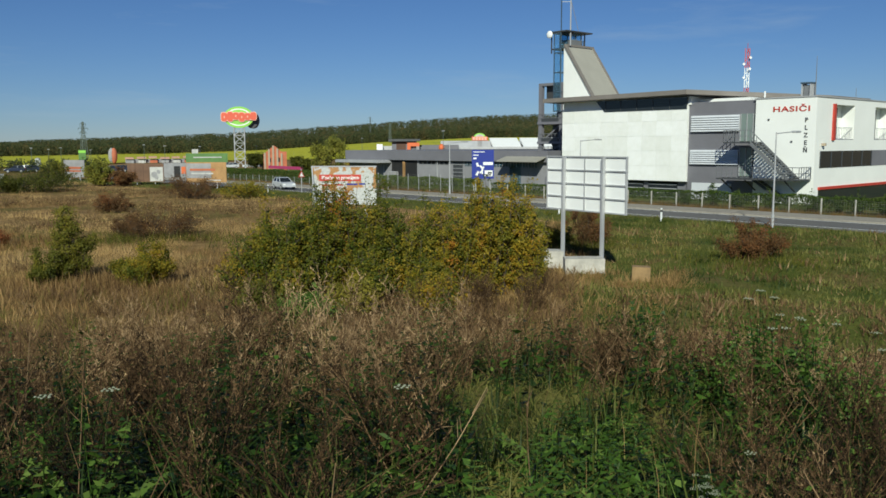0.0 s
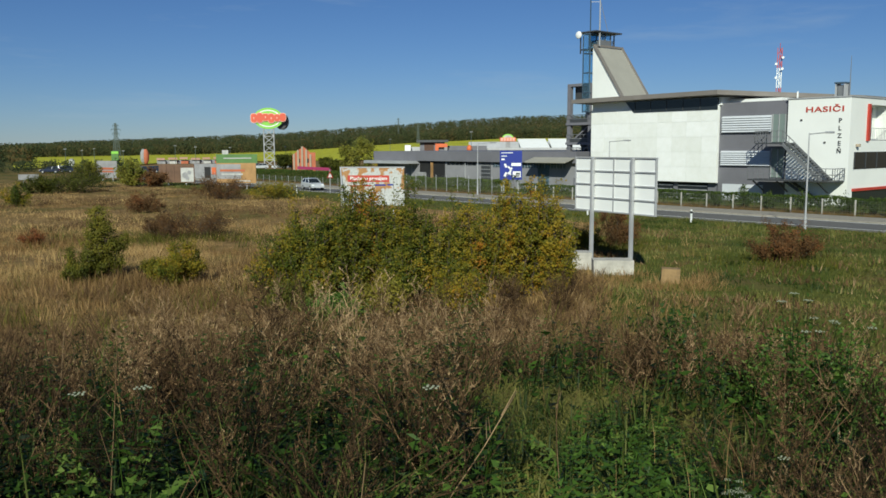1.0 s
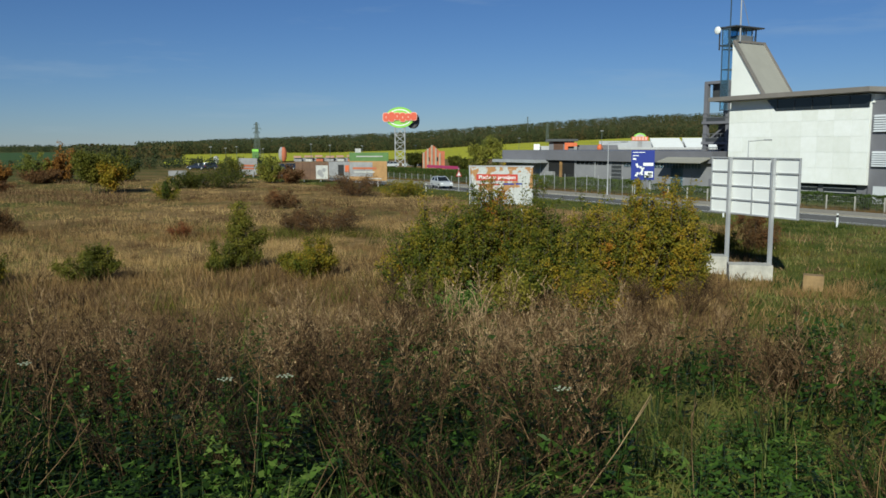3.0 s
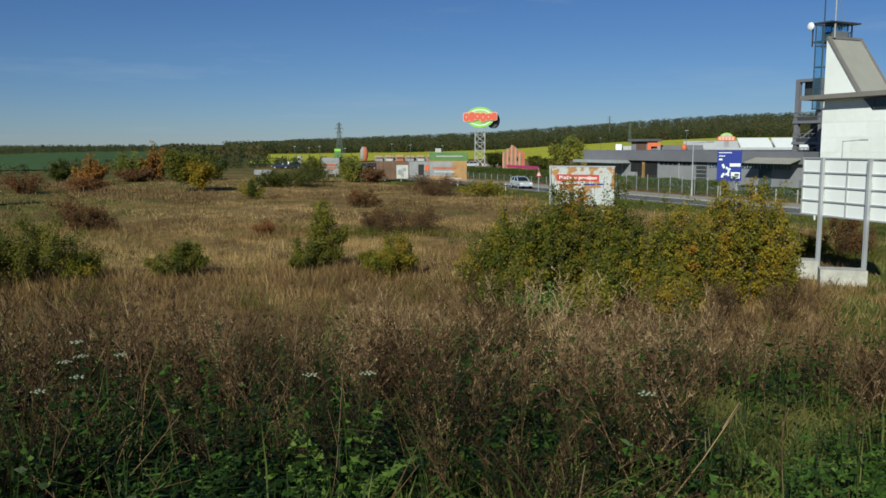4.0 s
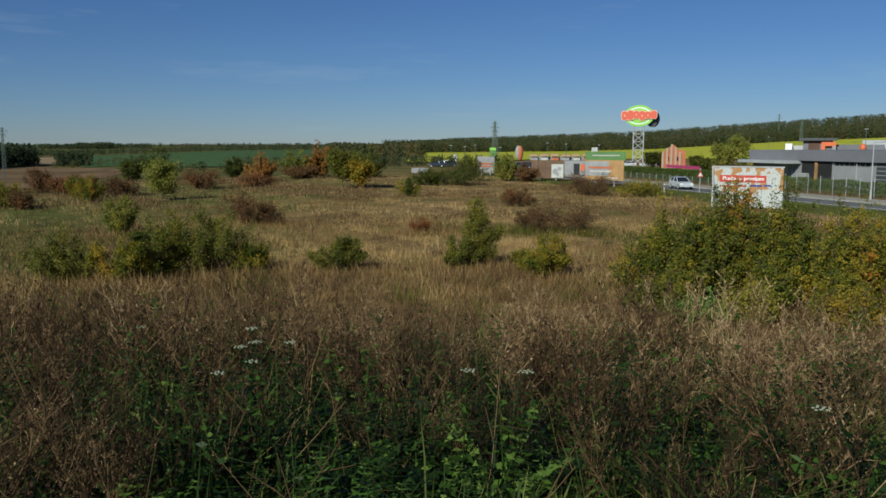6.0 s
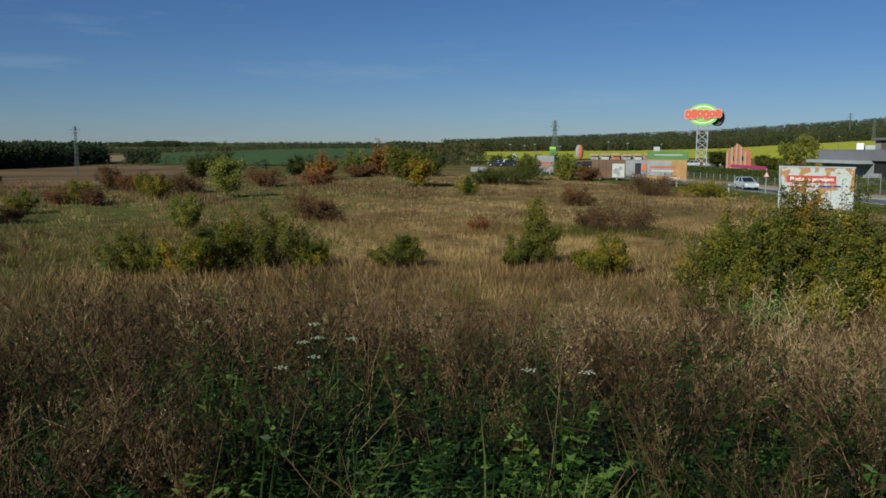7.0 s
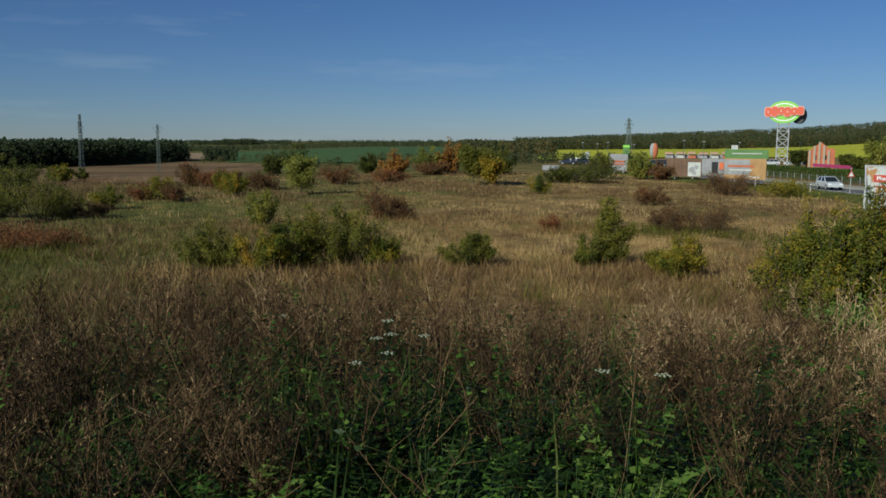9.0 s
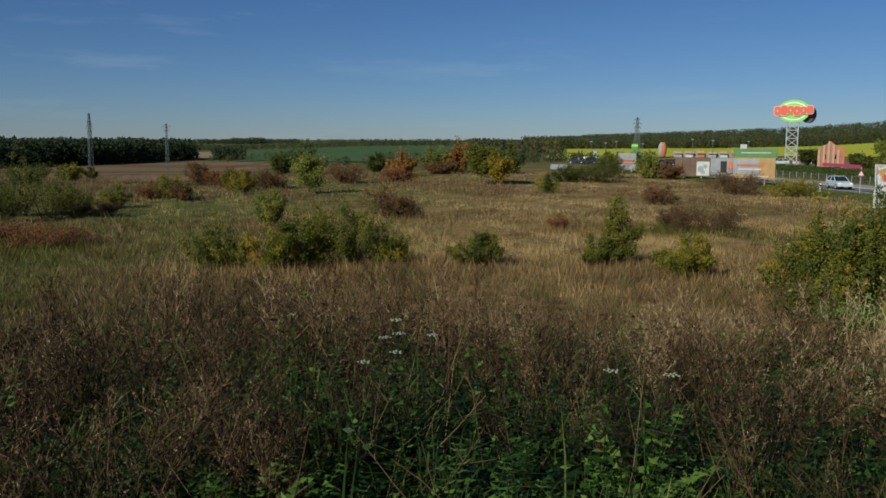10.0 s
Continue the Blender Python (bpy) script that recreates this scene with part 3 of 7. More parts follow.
OX, OI = 71.6, 73.9
stairs = part("outside_stairs", boxed(OX, 37.4, 5.62, OI, 40.0, 5.74), M_DARKSTEEL, station, "dark steel escape stairs")
part("landing", boxed(OX, 32.8, 2.33, OI, 40.6, 2.45), M_DARKSTEEL, stairs)
for x in (OX + 0.1, OX + 2.1):
    bm = bmesh.new()
    beam(bm, (x, 37.5, 5.68), (x, 33.8, 2.40), 0.06, 0.28)
    part("stringer", bm, M_STAIR, stairs)
for k in range(18):
    f = (k + 0.5) / 18
    y, z = 37.5 - 3.7 * f, 5.68 - 3.28 * f
    part("tread", boxed(OX + 0.13, y - 0.13, z, OX + 2.07, y + 0.13, z + 0.05), M_DARKSTEEL, stairs)
for k in range(11):
    f = (k + 0.5) / 11
    y, z = 37.6 - 3.2 * f, 2.40 - 2.1 * f
    part("tread", boxed(OX + 1.2, y - 0.13, z, OX + 2.2, y + 0.13, z + 0.04), M_STAIR, stairs)
for x in (OX + 1.2, OX + 2.2):
    bm = bmesh.new()
    beam(bm, (x, 37.7, 2.40), (x, 34.4, 0.25), 0.06, 0.25)
    part("stringer", bm, M_DARKSTEEL, stairs)
part("railing", railing(bmesh.new(), [(OI, 40.0, 5.74), (OX, 40.0, 5.74), (OX, 37.4, 5.74)], n=5), M_STAIR, stairs)
part("railing", railing(bmesh.new(), [(OX + 0.05, 37.4, 5.74), (OX + 0.05, 33.8, 2.45)], n=6), M_STAIR, stairs)
part("railing", railing(bmesh.new(), [(OX, 40.6, 2.45), (OX, 38.0, 2.45)], n=5), M_STAIR, stairs)
part("railing", railing(bmesh.new(), [(OX, 37.0, 2.45), (OX, 32.8, 2.45)], n=7), M_STAIR, stairs)
part("railing", railing(bmesh.new(), [(OX, 32.8, 2.45), (OI, 32.8, 2.45)], n=5), M_STAIR, stairs)
for y in (34.2, 37.9, 40.2):
    part("bracket", beam(bmesh.new(), (OX + 0.3, y, 2.30), (OI, y, 1.3), 0.10), M_DARKSTEEL, stairs)

# the slanted tower
tower = part("tower", prism(bmesh.new(), [(80, 65.85, 9.6), (80, 65.85, 17.3), (80, 65.55, 17.25), (80, 60.35, 9.6)], (5.1, 0, 0)), M_WHITE, station, "white tower with slanted face")
bm = bmesh.new()
for x in (79.95, 85.1):
    beam(bm, (x, 65.6, 17.4), (x, 60.2, 9.45), 0.36, 0.25)
beam(bm, (79.9, 65.55, 17.35), (85.2, 65.55, 17.35), 0.34, 0.25)
part("slope_frame", bm, M_ROOFGREY, tower, "grey metal edge trim")
part("slope_sheet", prism(bmesh.new(), [(80.1, 65.45, 17.1), (84.95, 65.45, 17.1), (84.95, 60.34, 9.62), (80.1, 60.34, 9.62)], (0, -0.05, 0.03)), M_SLOPE, tower, "beige ribbed slanted surface")
# lattice and lookout
lat = part("lattice_mast", boxed(79.6, 65.95, 9.5, 79.7, 66.05, 22.6), M_STEELB, station, "blue-grey steel lattice mast")
for dx, dy in ((1.2, 0), (0, 1.05), (1.2, 1.05)):
    part("leg", boxed(79.6 + dx, 65.95 + dy, 9.5, 79.7 + dx, 66.05 + dy, 19.0), M_STEELB, lat)
for k in range(5):
    z = 9.6 + k * 2.3
    bm = bmesh.new()
    for x in (79.65, 80.85):
        beam(bm, (x, 66.0, z), (x, 67.05, z), 0.11)
    for y in (66.0, 67.05):
        beam(bm, (79.65, y, z), (80.85, y, z), 0.09)
    part("ring", bm, M_STEELB, lat)
for k in range(4):
    part("pane", boxed(79.64, 66.06, 9.66 + k * 2.3, 79.66, 66.99, 11.84 + k * 2.3), M_GLASSB, lat, "blue-tinted pane")
    part("pane", boxed(80.84, 66.06, 9.66 + k * 2.3, 80.86, 66.99, 11.84 + k * 2.3), M_GLASSB, lat, "blue-tinted pane")
cab = part("lookout_cabin", boxed(81.0, 65.7, 17.1, 83.2, 67.4, 18.1), M_STAIR, station, "grey lookout cabin with glazed top")
for x, y in ((81.06, 65.76), (82.1, 65.76), (83.14, 65.76), (81.06, 67.34), (83.14, 67.34)):
    part("post", boxed(x - 0.06, y - 0.06, 18.1, x + 0.06, y + 0.06, 18.9), M_STAIR, cab)
part("pane", boxed(81.12, 65.74, 18.1, 83.08, 65.76, 18.9), M_GLASSB, cab)
part("pane", boxed(81.12, 67.34, 18.1, 83.08, 67.36, 18.9), M_GLASSB, cab)
part("lookout_roof", boxed(79.5, 65.0, 18.9, 84.4, 68.0, 19.06, 0.03), M_DARKSTEEL, station, "thin dark lookout roof")
for x, y in ((79.8, 67.6), (84.0, 65.9), (84.0, 67.6)):
    part("lookout_post", boxed(x - 0.06, y - 0.06, 16.5, x + 0.06, y + 0.06, 18.9), M_DARKSTEEL, station)
part("lookout_floor", boxed(80.0, 65.9, 16.95, 84.2, 67.8, 17.1), M_DARKSTEEL, station)
part("lookout_railing", railing(bmesh.new(), [(84.1, 65.95, 17.1), (84.1, 67.7, 17.1)]), M_DARKSTEEL, station)
part("aerial", rod(bmesh.new(), (80.4, 65.2, 17.3), (80.4, 65.2, 23.8), 0.10, 0.06), M_STEEL, station)
part("aerial_crossbar", beam(bmesh.new(), (79.65, 66.0, 22.4), (80.4, 65.2, 22.4), 0.05), M_STEEL, station)
bm = bmesh.new()
beam(bm, (80.4, 65.2, 22.6), (83.0, 66.0, 19.06), 0.05)
part("stay", bm, M_STEEL, station)
bm = bmesh.new()
bmesh.ops.create_uvsphere(bm, u_segments=16, v_segments=8, radius=0.45, matrix=pose(79.3, 67.5, 18.7) @ Matrix.Diagonal((0.45, 1, 1, 1)))
part("dish", bm, M_WHITEP, station, "white dish aerial")
# open concrete stair tower behind the slanted tower
TX, TY0, TY1 = 80.0, 65.95, 69.75
frame_ = part("stair_tower", boxed(TX, TY0, 12.72, TX + 4, TY1, 13.05, 0.02), M_GREYWALL, station, "grey concrete stair frame")
for x, y in ((TX, TY1 - 0.5), (TX, TY0), (TX + 3.5, TY1 - 0.5), (TX + 3.5, TY0)):
    part("column", boxed(x, y, Z0, x + 0.5, y + 0.5, 12.72), M_GREYWALL, frame_)
part("back_wall", boxed(TX + 3.6, TY0, 11.2, TX + 3.9, TY1, 12.72), M_DARKSTEEL, frame_)
# added dark sheet stands in for the shaded inside of the tower's top
part("top_shade_panel", boxed(TX + 0.9, TY0 + 0.3, 11.15, TX + 1.0, TY1 - 0.5, 12.72), M_DARKSTEEL, frame_)
part("top_beam", boxed(TX + 0.1, TY0 + 0.5, 10.75, TX + 0.4, TY1 - 1.1, 11.1), M_GREYWALL, frame_)
part("side_panel", boxed(TX + 0.5, TY0, 11.0, TX + 3.5, TY0 + 0.2, 12.72), M_DARKSTEEL, frame_)
for z in (8.35, 5.95, 4.35, 2.4):
    part("floor", boxed(TX - 0.15, TY0 - 0.1, z - 0.3, TX + 4, TY1 + 0.1, z), M_GREYWALL, frame_)
    part("parapet", boxed(TX - 0.12, TY0 + 0.55, z, TX + 0.02, TY1 - 0.55, z + 0.42), M_DARKSTEEL, frame_)
    part("railing", railing(bmesh.new(), [(TX - 0.05, TY0, z), (TX - 0.05, TY1, z)], 0.95, 7), M_STAIR, frame_)
    bm = bmesh.new()
    beam(bm, (TX + 1.2, TY0 + 0.4, z), (TX + 1.2, TY1 - 0.5, z - 2.0), 1.0, 0.2)
    part("flight", bm, M_GREYWALL, frame_)
part("mid_wall", boxed(TX + 2.0, TY0 + 0.5, 3.0, TX + 2.2, TY1 - 0.6, 8.0), M_DARKSTEEL, frame_)

# roof plant, aerials
vent = part("roof_vent", boxed(78.55, 35.25, 11.12, 79.65, 36.25, 11.25), M_STEELB, station, "roof vent with steel slats and a dark cap")
for k in range(5):
    for y in (35.3, 36.1):
        part("slat", boxed(78.62 + 0.22 * k, y, 9.72, 78.74 + 0.22 * k, y + 0.08, 11.12), M_STEEL, vent)
part("duct", boxed(78.8, 35.5, 9.72, 79.4, 36.0, 11.0), M_STAIR, vent)
part("aerial", rod(bmesh.new(), (79.25, 35.1, 9.7), (79.25, 35.1, 13.6), 0.06, 0.02), M_STAIR, station)
part("aerial", rod(bmesh.new(), (87.5, 34.7, 9.7), (87.5, 34.7, 11.0), 0.04, 0.02), M_STAIR, station)
part("flue", rod(bmesh.new(), (77, 38.9, 9.6), (77, 38.9, 10.5), 0.08, 0.08), M_WHITEP, station)

# ---- boards, lamps and signs along the near side of the road ----
def between(p0, p1):
    """The pose at p0 whose x axis runs to p1, and the distance."""
    yaw = math.degrees(math.atan2(p1[1] - p0[1], p1[0] - p0[0]))
    return pose(p0[0], p0[1], 0, 0, 0, yaw), math.hypot(p1[0] - p0[0], p1[1] - p0[1])


def board_back():
    """Rear of a hoarding on two steel posts with concrete blocks."""
    m, w = between(polar(28.55, 40.2), polar(33.75, 36.5))
    b = thing("billboard", m, "rear of a white billboard on two steel posts", "billboard")
    top, h = EYE - 0.56, 2.42
    for k in range(4):
        for j in range(4):
            part("sheet", boxed(k * w / 4 + 0.02, 0, top - h + j * h / 4 + 0.02, (k + 1) * w / 4 - 0.02, 0.03, top - h + (j + 1) * h / 4 - 0.02), M_BACK, b, "white back sheet")
    for k in range(5):
        z = top - h + k * h / 4
        part("rail", boxed(-0.05, -0.06, z - 0.03, w + 0.04, 0.04, z + 0.03, 0.006), M_STEEL, b)
    for k in (0, 2, 4):
        part("upright", boxed(k * w / 4 - 0.03, -0.05, top - h, k * w / 4 + 0.03, 0.045, top, 0.008), M_STEEL, b)
    for f in (0.25, 0.75):
        part("post", boxed(f * w - 0.07, -0.21, -0.2, f * w + 0.07, -0.065, top + 0.02, 0.012), M_STEEL, b)
    for x, y, w_ in ((18.04, 31.51, 1.70), (17.82, 34.36, 1.52)):
        bm = boxed(0, 0, -0.3, w_, 0.95, 0.70)
        bmesh.ops.subdivide_edges(bm, edges=list(bm.edges), cuts=5, use_grid_fill=True)
        for v in bm.verts:
            v.co += noise.noise_vector(v.co * 2.6 + Vector((x, y, 0))) * 0.028
        c = tagged(part("concrete_block", bm, M_CONCRETE), "rough pale concrete ballast block at the post's foot", "concrete block", "ballast blocks")
        c.matrix_world = pose(x, y, 0, 0, 0, -23)
    bm = boxed(0, 0, -0.2, 0.72, 0.5, 0.68)
    bmesh.ops.subdivide_edges(bm, edges=list(bm.edges), cuts=4, use_grid_fill=True)
    for v in bm.verts:
        v.co += noise.noise_vector(v.co * 3.1) * 0.025
    c = tagged(part("ochre_block", bm, M_OCHRE), "weathered ochre block half sunk in dry grass", "concrete block")
    c.matrix_world = pose(*polar(34.21, 34.5), 0.0, 1, 2, -32)
    return b


board_back()


def hoarding(p0, p1, top, h, mat, label, legs=2, name="billboard"):
    m, w = between(p0, p1)
    b = thing(name, m, label, "billboard")
    part("panel", boxed(0, 0, top - h, w, 0.10, top, 0.012), mat, b)
    for k in range(legs):
        x = w * (k + 0.5) / legs
        part("post", boxed(x - 0.07, 0.10, -0.3, x + 0.07, 0.24, top - 0.1), M_STEEL, b)
        bm = bmesh.new()
        beam(bm, (x, 0.2, top - 0.4), (x, 1.5, 0.0), 0.08)
        part("brace", bm, M_STEEL, b)
    return b, w


# the torn board: slogan on a red strip, the rest unreadable
TOP = EYE - 1.33
torn, w = hoarding(polar(12.64, 53.9), polar(16.93, 53.1), TOP, 2.42, M_TORN, "weathered billboard with torn paper and red slogan strip", 3)
part("slogan_strip", boxed(0.45, -0.012, TOP - 0.92, w - 0.95, 0, TOP - 0.50), M_RED, torn, "red slogan strip")
letters("Plocha na pron\u00e1jem", 0.30, Matrix.Translation((0.62, -0.02, TOP - 0.70)) @ pose(0, 0, 0, 90, 0, 0), M_WHITEP, torn, "white_lettering", 1.0, 'LEFT')
for x0, x1, z in ((0.6, 1.5, 1.12), (1.6, 2.0, 1.10), (2.2, 2.9, 1.06), (3.0, 3.4, 1.04)):
    part("text_bar", boxed(x0, -0.008, TOP - z - 0.10, x1, 0, TOP - z), M_RED if x0 < 2 else M_BLUE, torn)
part("top_rail", boxed(-0.04, -0.03, TOP - 0.03, w + 0.04, 0.12, TOP + 0.04), M_STEEL, torn)
for x in (0.0,):
    bm = bmesh.new()
    beam(bm, (x, 0.0, TOP), (x + 0.5, -1.2, 0.0), 0.07)
    part("prop", bm, M_STEEL, torn)

b, w = hoarding(polar(0.91, 130.2), polar(3.11, 128.2), 3.10, 2.66, M_BROWNB, "brown billboard with a white picture panel")
part("picture", boxed(w * 0.62, -0.02, 0.55, w * 0.98, 0, 2.6), M_PAPER, b, "white picture panel")
bm = bmesh.new()
for k, (x, z, r) in enumerate(((0.74, 1.5, 0.45), (0.86, 1.9, 0.3), (0.8, 1.1, 0.3))):
    bmesh.ops.create_circle(bm, cap_ends=True, segments=14, radius=r, matrix=Matrix.Translation((w * x, -0.026 - 0.002 * k, z)) @ pose(0, 0, 0, 90, 0, 0))
part("picture_shape", bm, M_GREYP, b)
for x in (0.22, 0.44):
    part("seam", boxed(w * x - 0.03, -0.012, 0.5, w * x + 0.03, 0, 3.05), M_ROSEP, b)
b, w = hoarding(polar(4.51, 114.2), polar(7.04, 112.2), 3.5, 2.6, M_TAN, "billboard with white sheet, red writing and ochre side")
part("sheet", boxed(0.05, -0.02, 1.45, w * 0.62, 0, 3.35), M_GREYP, b, "pale paper sheet")
for z0, z1, x0, x1, mt in ((2.4, 2.68, 0.5, 3.9, M_TERRA), (1.95, 2.15, 0.7, 3.6, M_PAPER), (1.1, 1.25, 2.6, 4.6, M_PAPER)):
    part("text_bar", boxed(x0, -0.035, z0, x1, -0.021, z1), mt, b)
b, w = hoarding(polar(-2.80, 152.2), polar(-1.61, 148.2), 3.4, 2.8, M_GREYP, "faded grey billboard with pink writing")
for z0, z1 in ((1.5, 1.75), (1.95, 2.3)):
    part("text_bar", boxed(0.6, -0.02, z0, w - 0.8, 0, z1), M_TERRA, b)
b, w = hoarding(polar(-7.23, 135.2), polar(-6.1, 135.2), 1.8, 0.8, M_GREYP, "low pale grey advertising banner in the grass")


def street_lamp(o, s, height, arm, z=0.0):
    b = thing("street_lamp", ROAD @ pose(o, s, z), "slim grey steel street lamp with a flat head", "street lamp", "street lamps")
    part("pole", rod(bmesh.new(), (0, 0, -0.1), (0, 0, height), 0.075, 0.036, 12), M_STEEL, b)
    part("base", rod(bmesh.new(), (0, 0, -0.1), (0, 0, 0.9), 0.105, 0.10, 12), M_STEEL, b)
    part("arm", rod(bmesh.new(), (0, 0, height - 0.08), (arm, -0.3, height + 0.05), 0.038, 0.034), M_STEEL, b)
    part("head", boxed(arm - 0.1, -0.45, height - 0.02, arm + 0.75, -0.15, height + 0.12, 0.05), M_STEEL, b)
    return b


street_lamp(53.8, 26.3, 6.32, 1.9)
street_lamp(62.6, 49.4, 5.7, 1.9, 0.28)
street_lamp(62.6, 67.3, 5.6, 1.7, 0.28)

# the blue roundabout sign
m, w = between(polar(23.43, 75.2), polar(24.93, 75.2))
sign = thing("road_sign", m, "blue direction sign with white roundabout symbol on posts", "road sign")
part("plate", boxed(0, 0, 2.58, w, 0.05, 5.15, 0.02), M_BLUE, sign)
bm = bmesh.new()


def stroke(pts, wide):
    """A flat white line along points of the plate."""
    for (xa, za), (xb, zb) in zip(pts, pts[1:]):
        ln = math.hypot(xb - xa, zb - za)
        ox, oz = -(zb - za) / ln * wide / 2, (xb - xa) / ln * wide / 2
        prism(bm, [(xa + ox, -0.012, za + oz), (xb + ox, -0.012, zb + oz), (xb - ox, -0.012, zb - oz), (xa - ox, -0.012, za - oz)], (0, 0.011, 0))


stroke([(0.66 - 0.30 * math.cos(a * 0.35), 3.42 + 0.30 * math.sin(a * 0.35)) for a in range(5, 14)], 0.17)
stroke([(0.42, 2.86), (0.50, 3.1), (0.62, 3.2)], 0.20)
stroke([(0.62, 3.68), (0.50, 3.8), (0.46, 4.0)], 0.19)
stroke([(0.92, 3.5), (1.10, 3.62)], 0.15)
stroke([(0.86, 3.2), (0.98, 3.0)], 0.13)
part("symbol", bm, M_WHITEP, sign, "white roundabout symbol")
for x0, x1, z0, z1 in ((1.02, 1.88, 3.80, 4.06), (0.12, 1.15, 4.93, 4.99), (0.12, 0.62, 4.64, 4.71), (0.14, 0.42, 4.32, 4.46)):
    part("text_bar", boxed(x0, -0.01, z0, x1, 0, z1), M_WHITEP, sign)
panel_ = part("panel", boxed(1.15, -0.01, 2.80, 1.85, 0, 3.32), M_WHITEP, sign, "white panel with dark pictogram")
part("pictogram", boxed(1.25, -0.016, 2.86, 1.75, -0.0101, 2.98), M_DARKSTEEL, panel_)
part("pictogram", boxed(1.42, -0.016, 3.02, 1.78, -0.0101, 3.2), M_DARKSTEEL, panel_)
for x in (0.35, w - 0.35):
    part("post", rod(bmesh.new(), (x, 0.1, -0.2), (x, 0.1, 5.0), 0.05), M_STEEL, sign)

# marker posts by the road
mk = thing("marker_post", ROAD @ pose(52.5, 34.0, 0), "white plastic roadside marker post with black band", "marker post", "marker posts")
part("post", boxed(-0.06, -0.05, -0.1, 0.06, 0.05, 1.0, 0.02), M_WHITEP, mk)
part("band", boxed(-0.063, -0.053, 0.72, 0.063, 0.053, 0.88), M_BLACK, mk, "black band")
for o, s in ((52.5, 43.5), (51.7, 87.1), (52.5, 8.0)):
    copy_thing(mk, ROAD @ pose(o, s, 0))
# warning sign
ws = thing("warning_sign", ROAD @ pose(54.4, 84.0, 0), "red-edged triangular warning sign on a grey post", "road sign")
part("post", rod(bmesh.new(), (0, 0.05, -0.1), (0, 0.05, 2.9), 0.04), M_STEEL, ws)
part("plate", prism(bmesh.new(), [(-0.45, 0, 1.9), (0.45, 0, 1.9), (0, 0, 2.68)], (0, 0.03, 0)), M_RED, ws)
part("face", prism(bmesh.new(), [(-0.28, -0.006, 2.0), (0.28, -0.006, 2.0), (0, -0.006, 2.48)], (0, 0.005, 0)), M_WHITEP, ws)

# road markings
for o in (55.25, 59.6):
    tagged(part("road_line", boxed(o - 0.06, -60, 0.161, o + 0.06, 152, 0.164), M_WHITEP, None, "", ROAD), "white edge line on the asphalt", "road line", kind="structure")

# the fence behind the pavement: concrete posts and wire mesh
fence = thing("fence", ROAD, "wire mesh fence on thin concrete posts", "fence")
for k in range(23):
    y = 10 + k * 2.5
    part("post", boxed(63.97, y - 0.045, 0.1, 64.06, y + 0.045, 1.45), M_CONCRETE, fence)
for k in range(38):
    y = 66.5 + k * 1.9
    part("post", rod(bmesh.new(), (64.0, y, 0.1), (64.0, y, 2.25 if y < 91 else 1.3), 0.035, None, 6), M_STEEL, fence, "slim grey steel post")


def wire(s0, s1, h):
    """Square mesh as thin flat wires."""
    V, Q, n = [], [], 0
    def bar(a, b, w):
        nonlocal n
        a, b = np.array(a), np.array(b)
        off = np.array([0, 0, w]) if abs(a[2] - b[2]) < 1e-6 else np.array([0, w, 0])
        dp = np.array([w, 0, 0])
        V.extend([a - off, a + off, b + off, b - off, a - off + dp, a + off + dp, b + off + dp, b - off + dp])
        Q.extend([(n, n + 1, n + 2, n + 3), (n + 7, n + 6, n + 5, n + 4), (n, n + 3, n + 7, n + 4), (n + 1, n + 5, n + 6, n + 2)])
        n += 8
    for k in range(int(h / 0.16) + 1):
        bar((63.93, s0, 0.25 + k * 0.16), (63.93, s1, 0.25 + k * 0.16), 0.004)
    for k in range(int((s1 - s0) / 0.2)):
        bar((63.93, s0 + k * 0.2, 0.25), (63.93, s0 + k * 0.2, 0.15 + h), 0.0042)
    return mesh_of("mesh", V, Q, None, [M_WIRE])


for s0, s1, h in ((10, 66, 1.25), (66, 91, 1.95), (91, 137.5, 1.1)):
    ob = new("wire_mesh", wire(s0, s1, h))
    ob.parent = fence
    ob["label"] = "thin wire mesh"


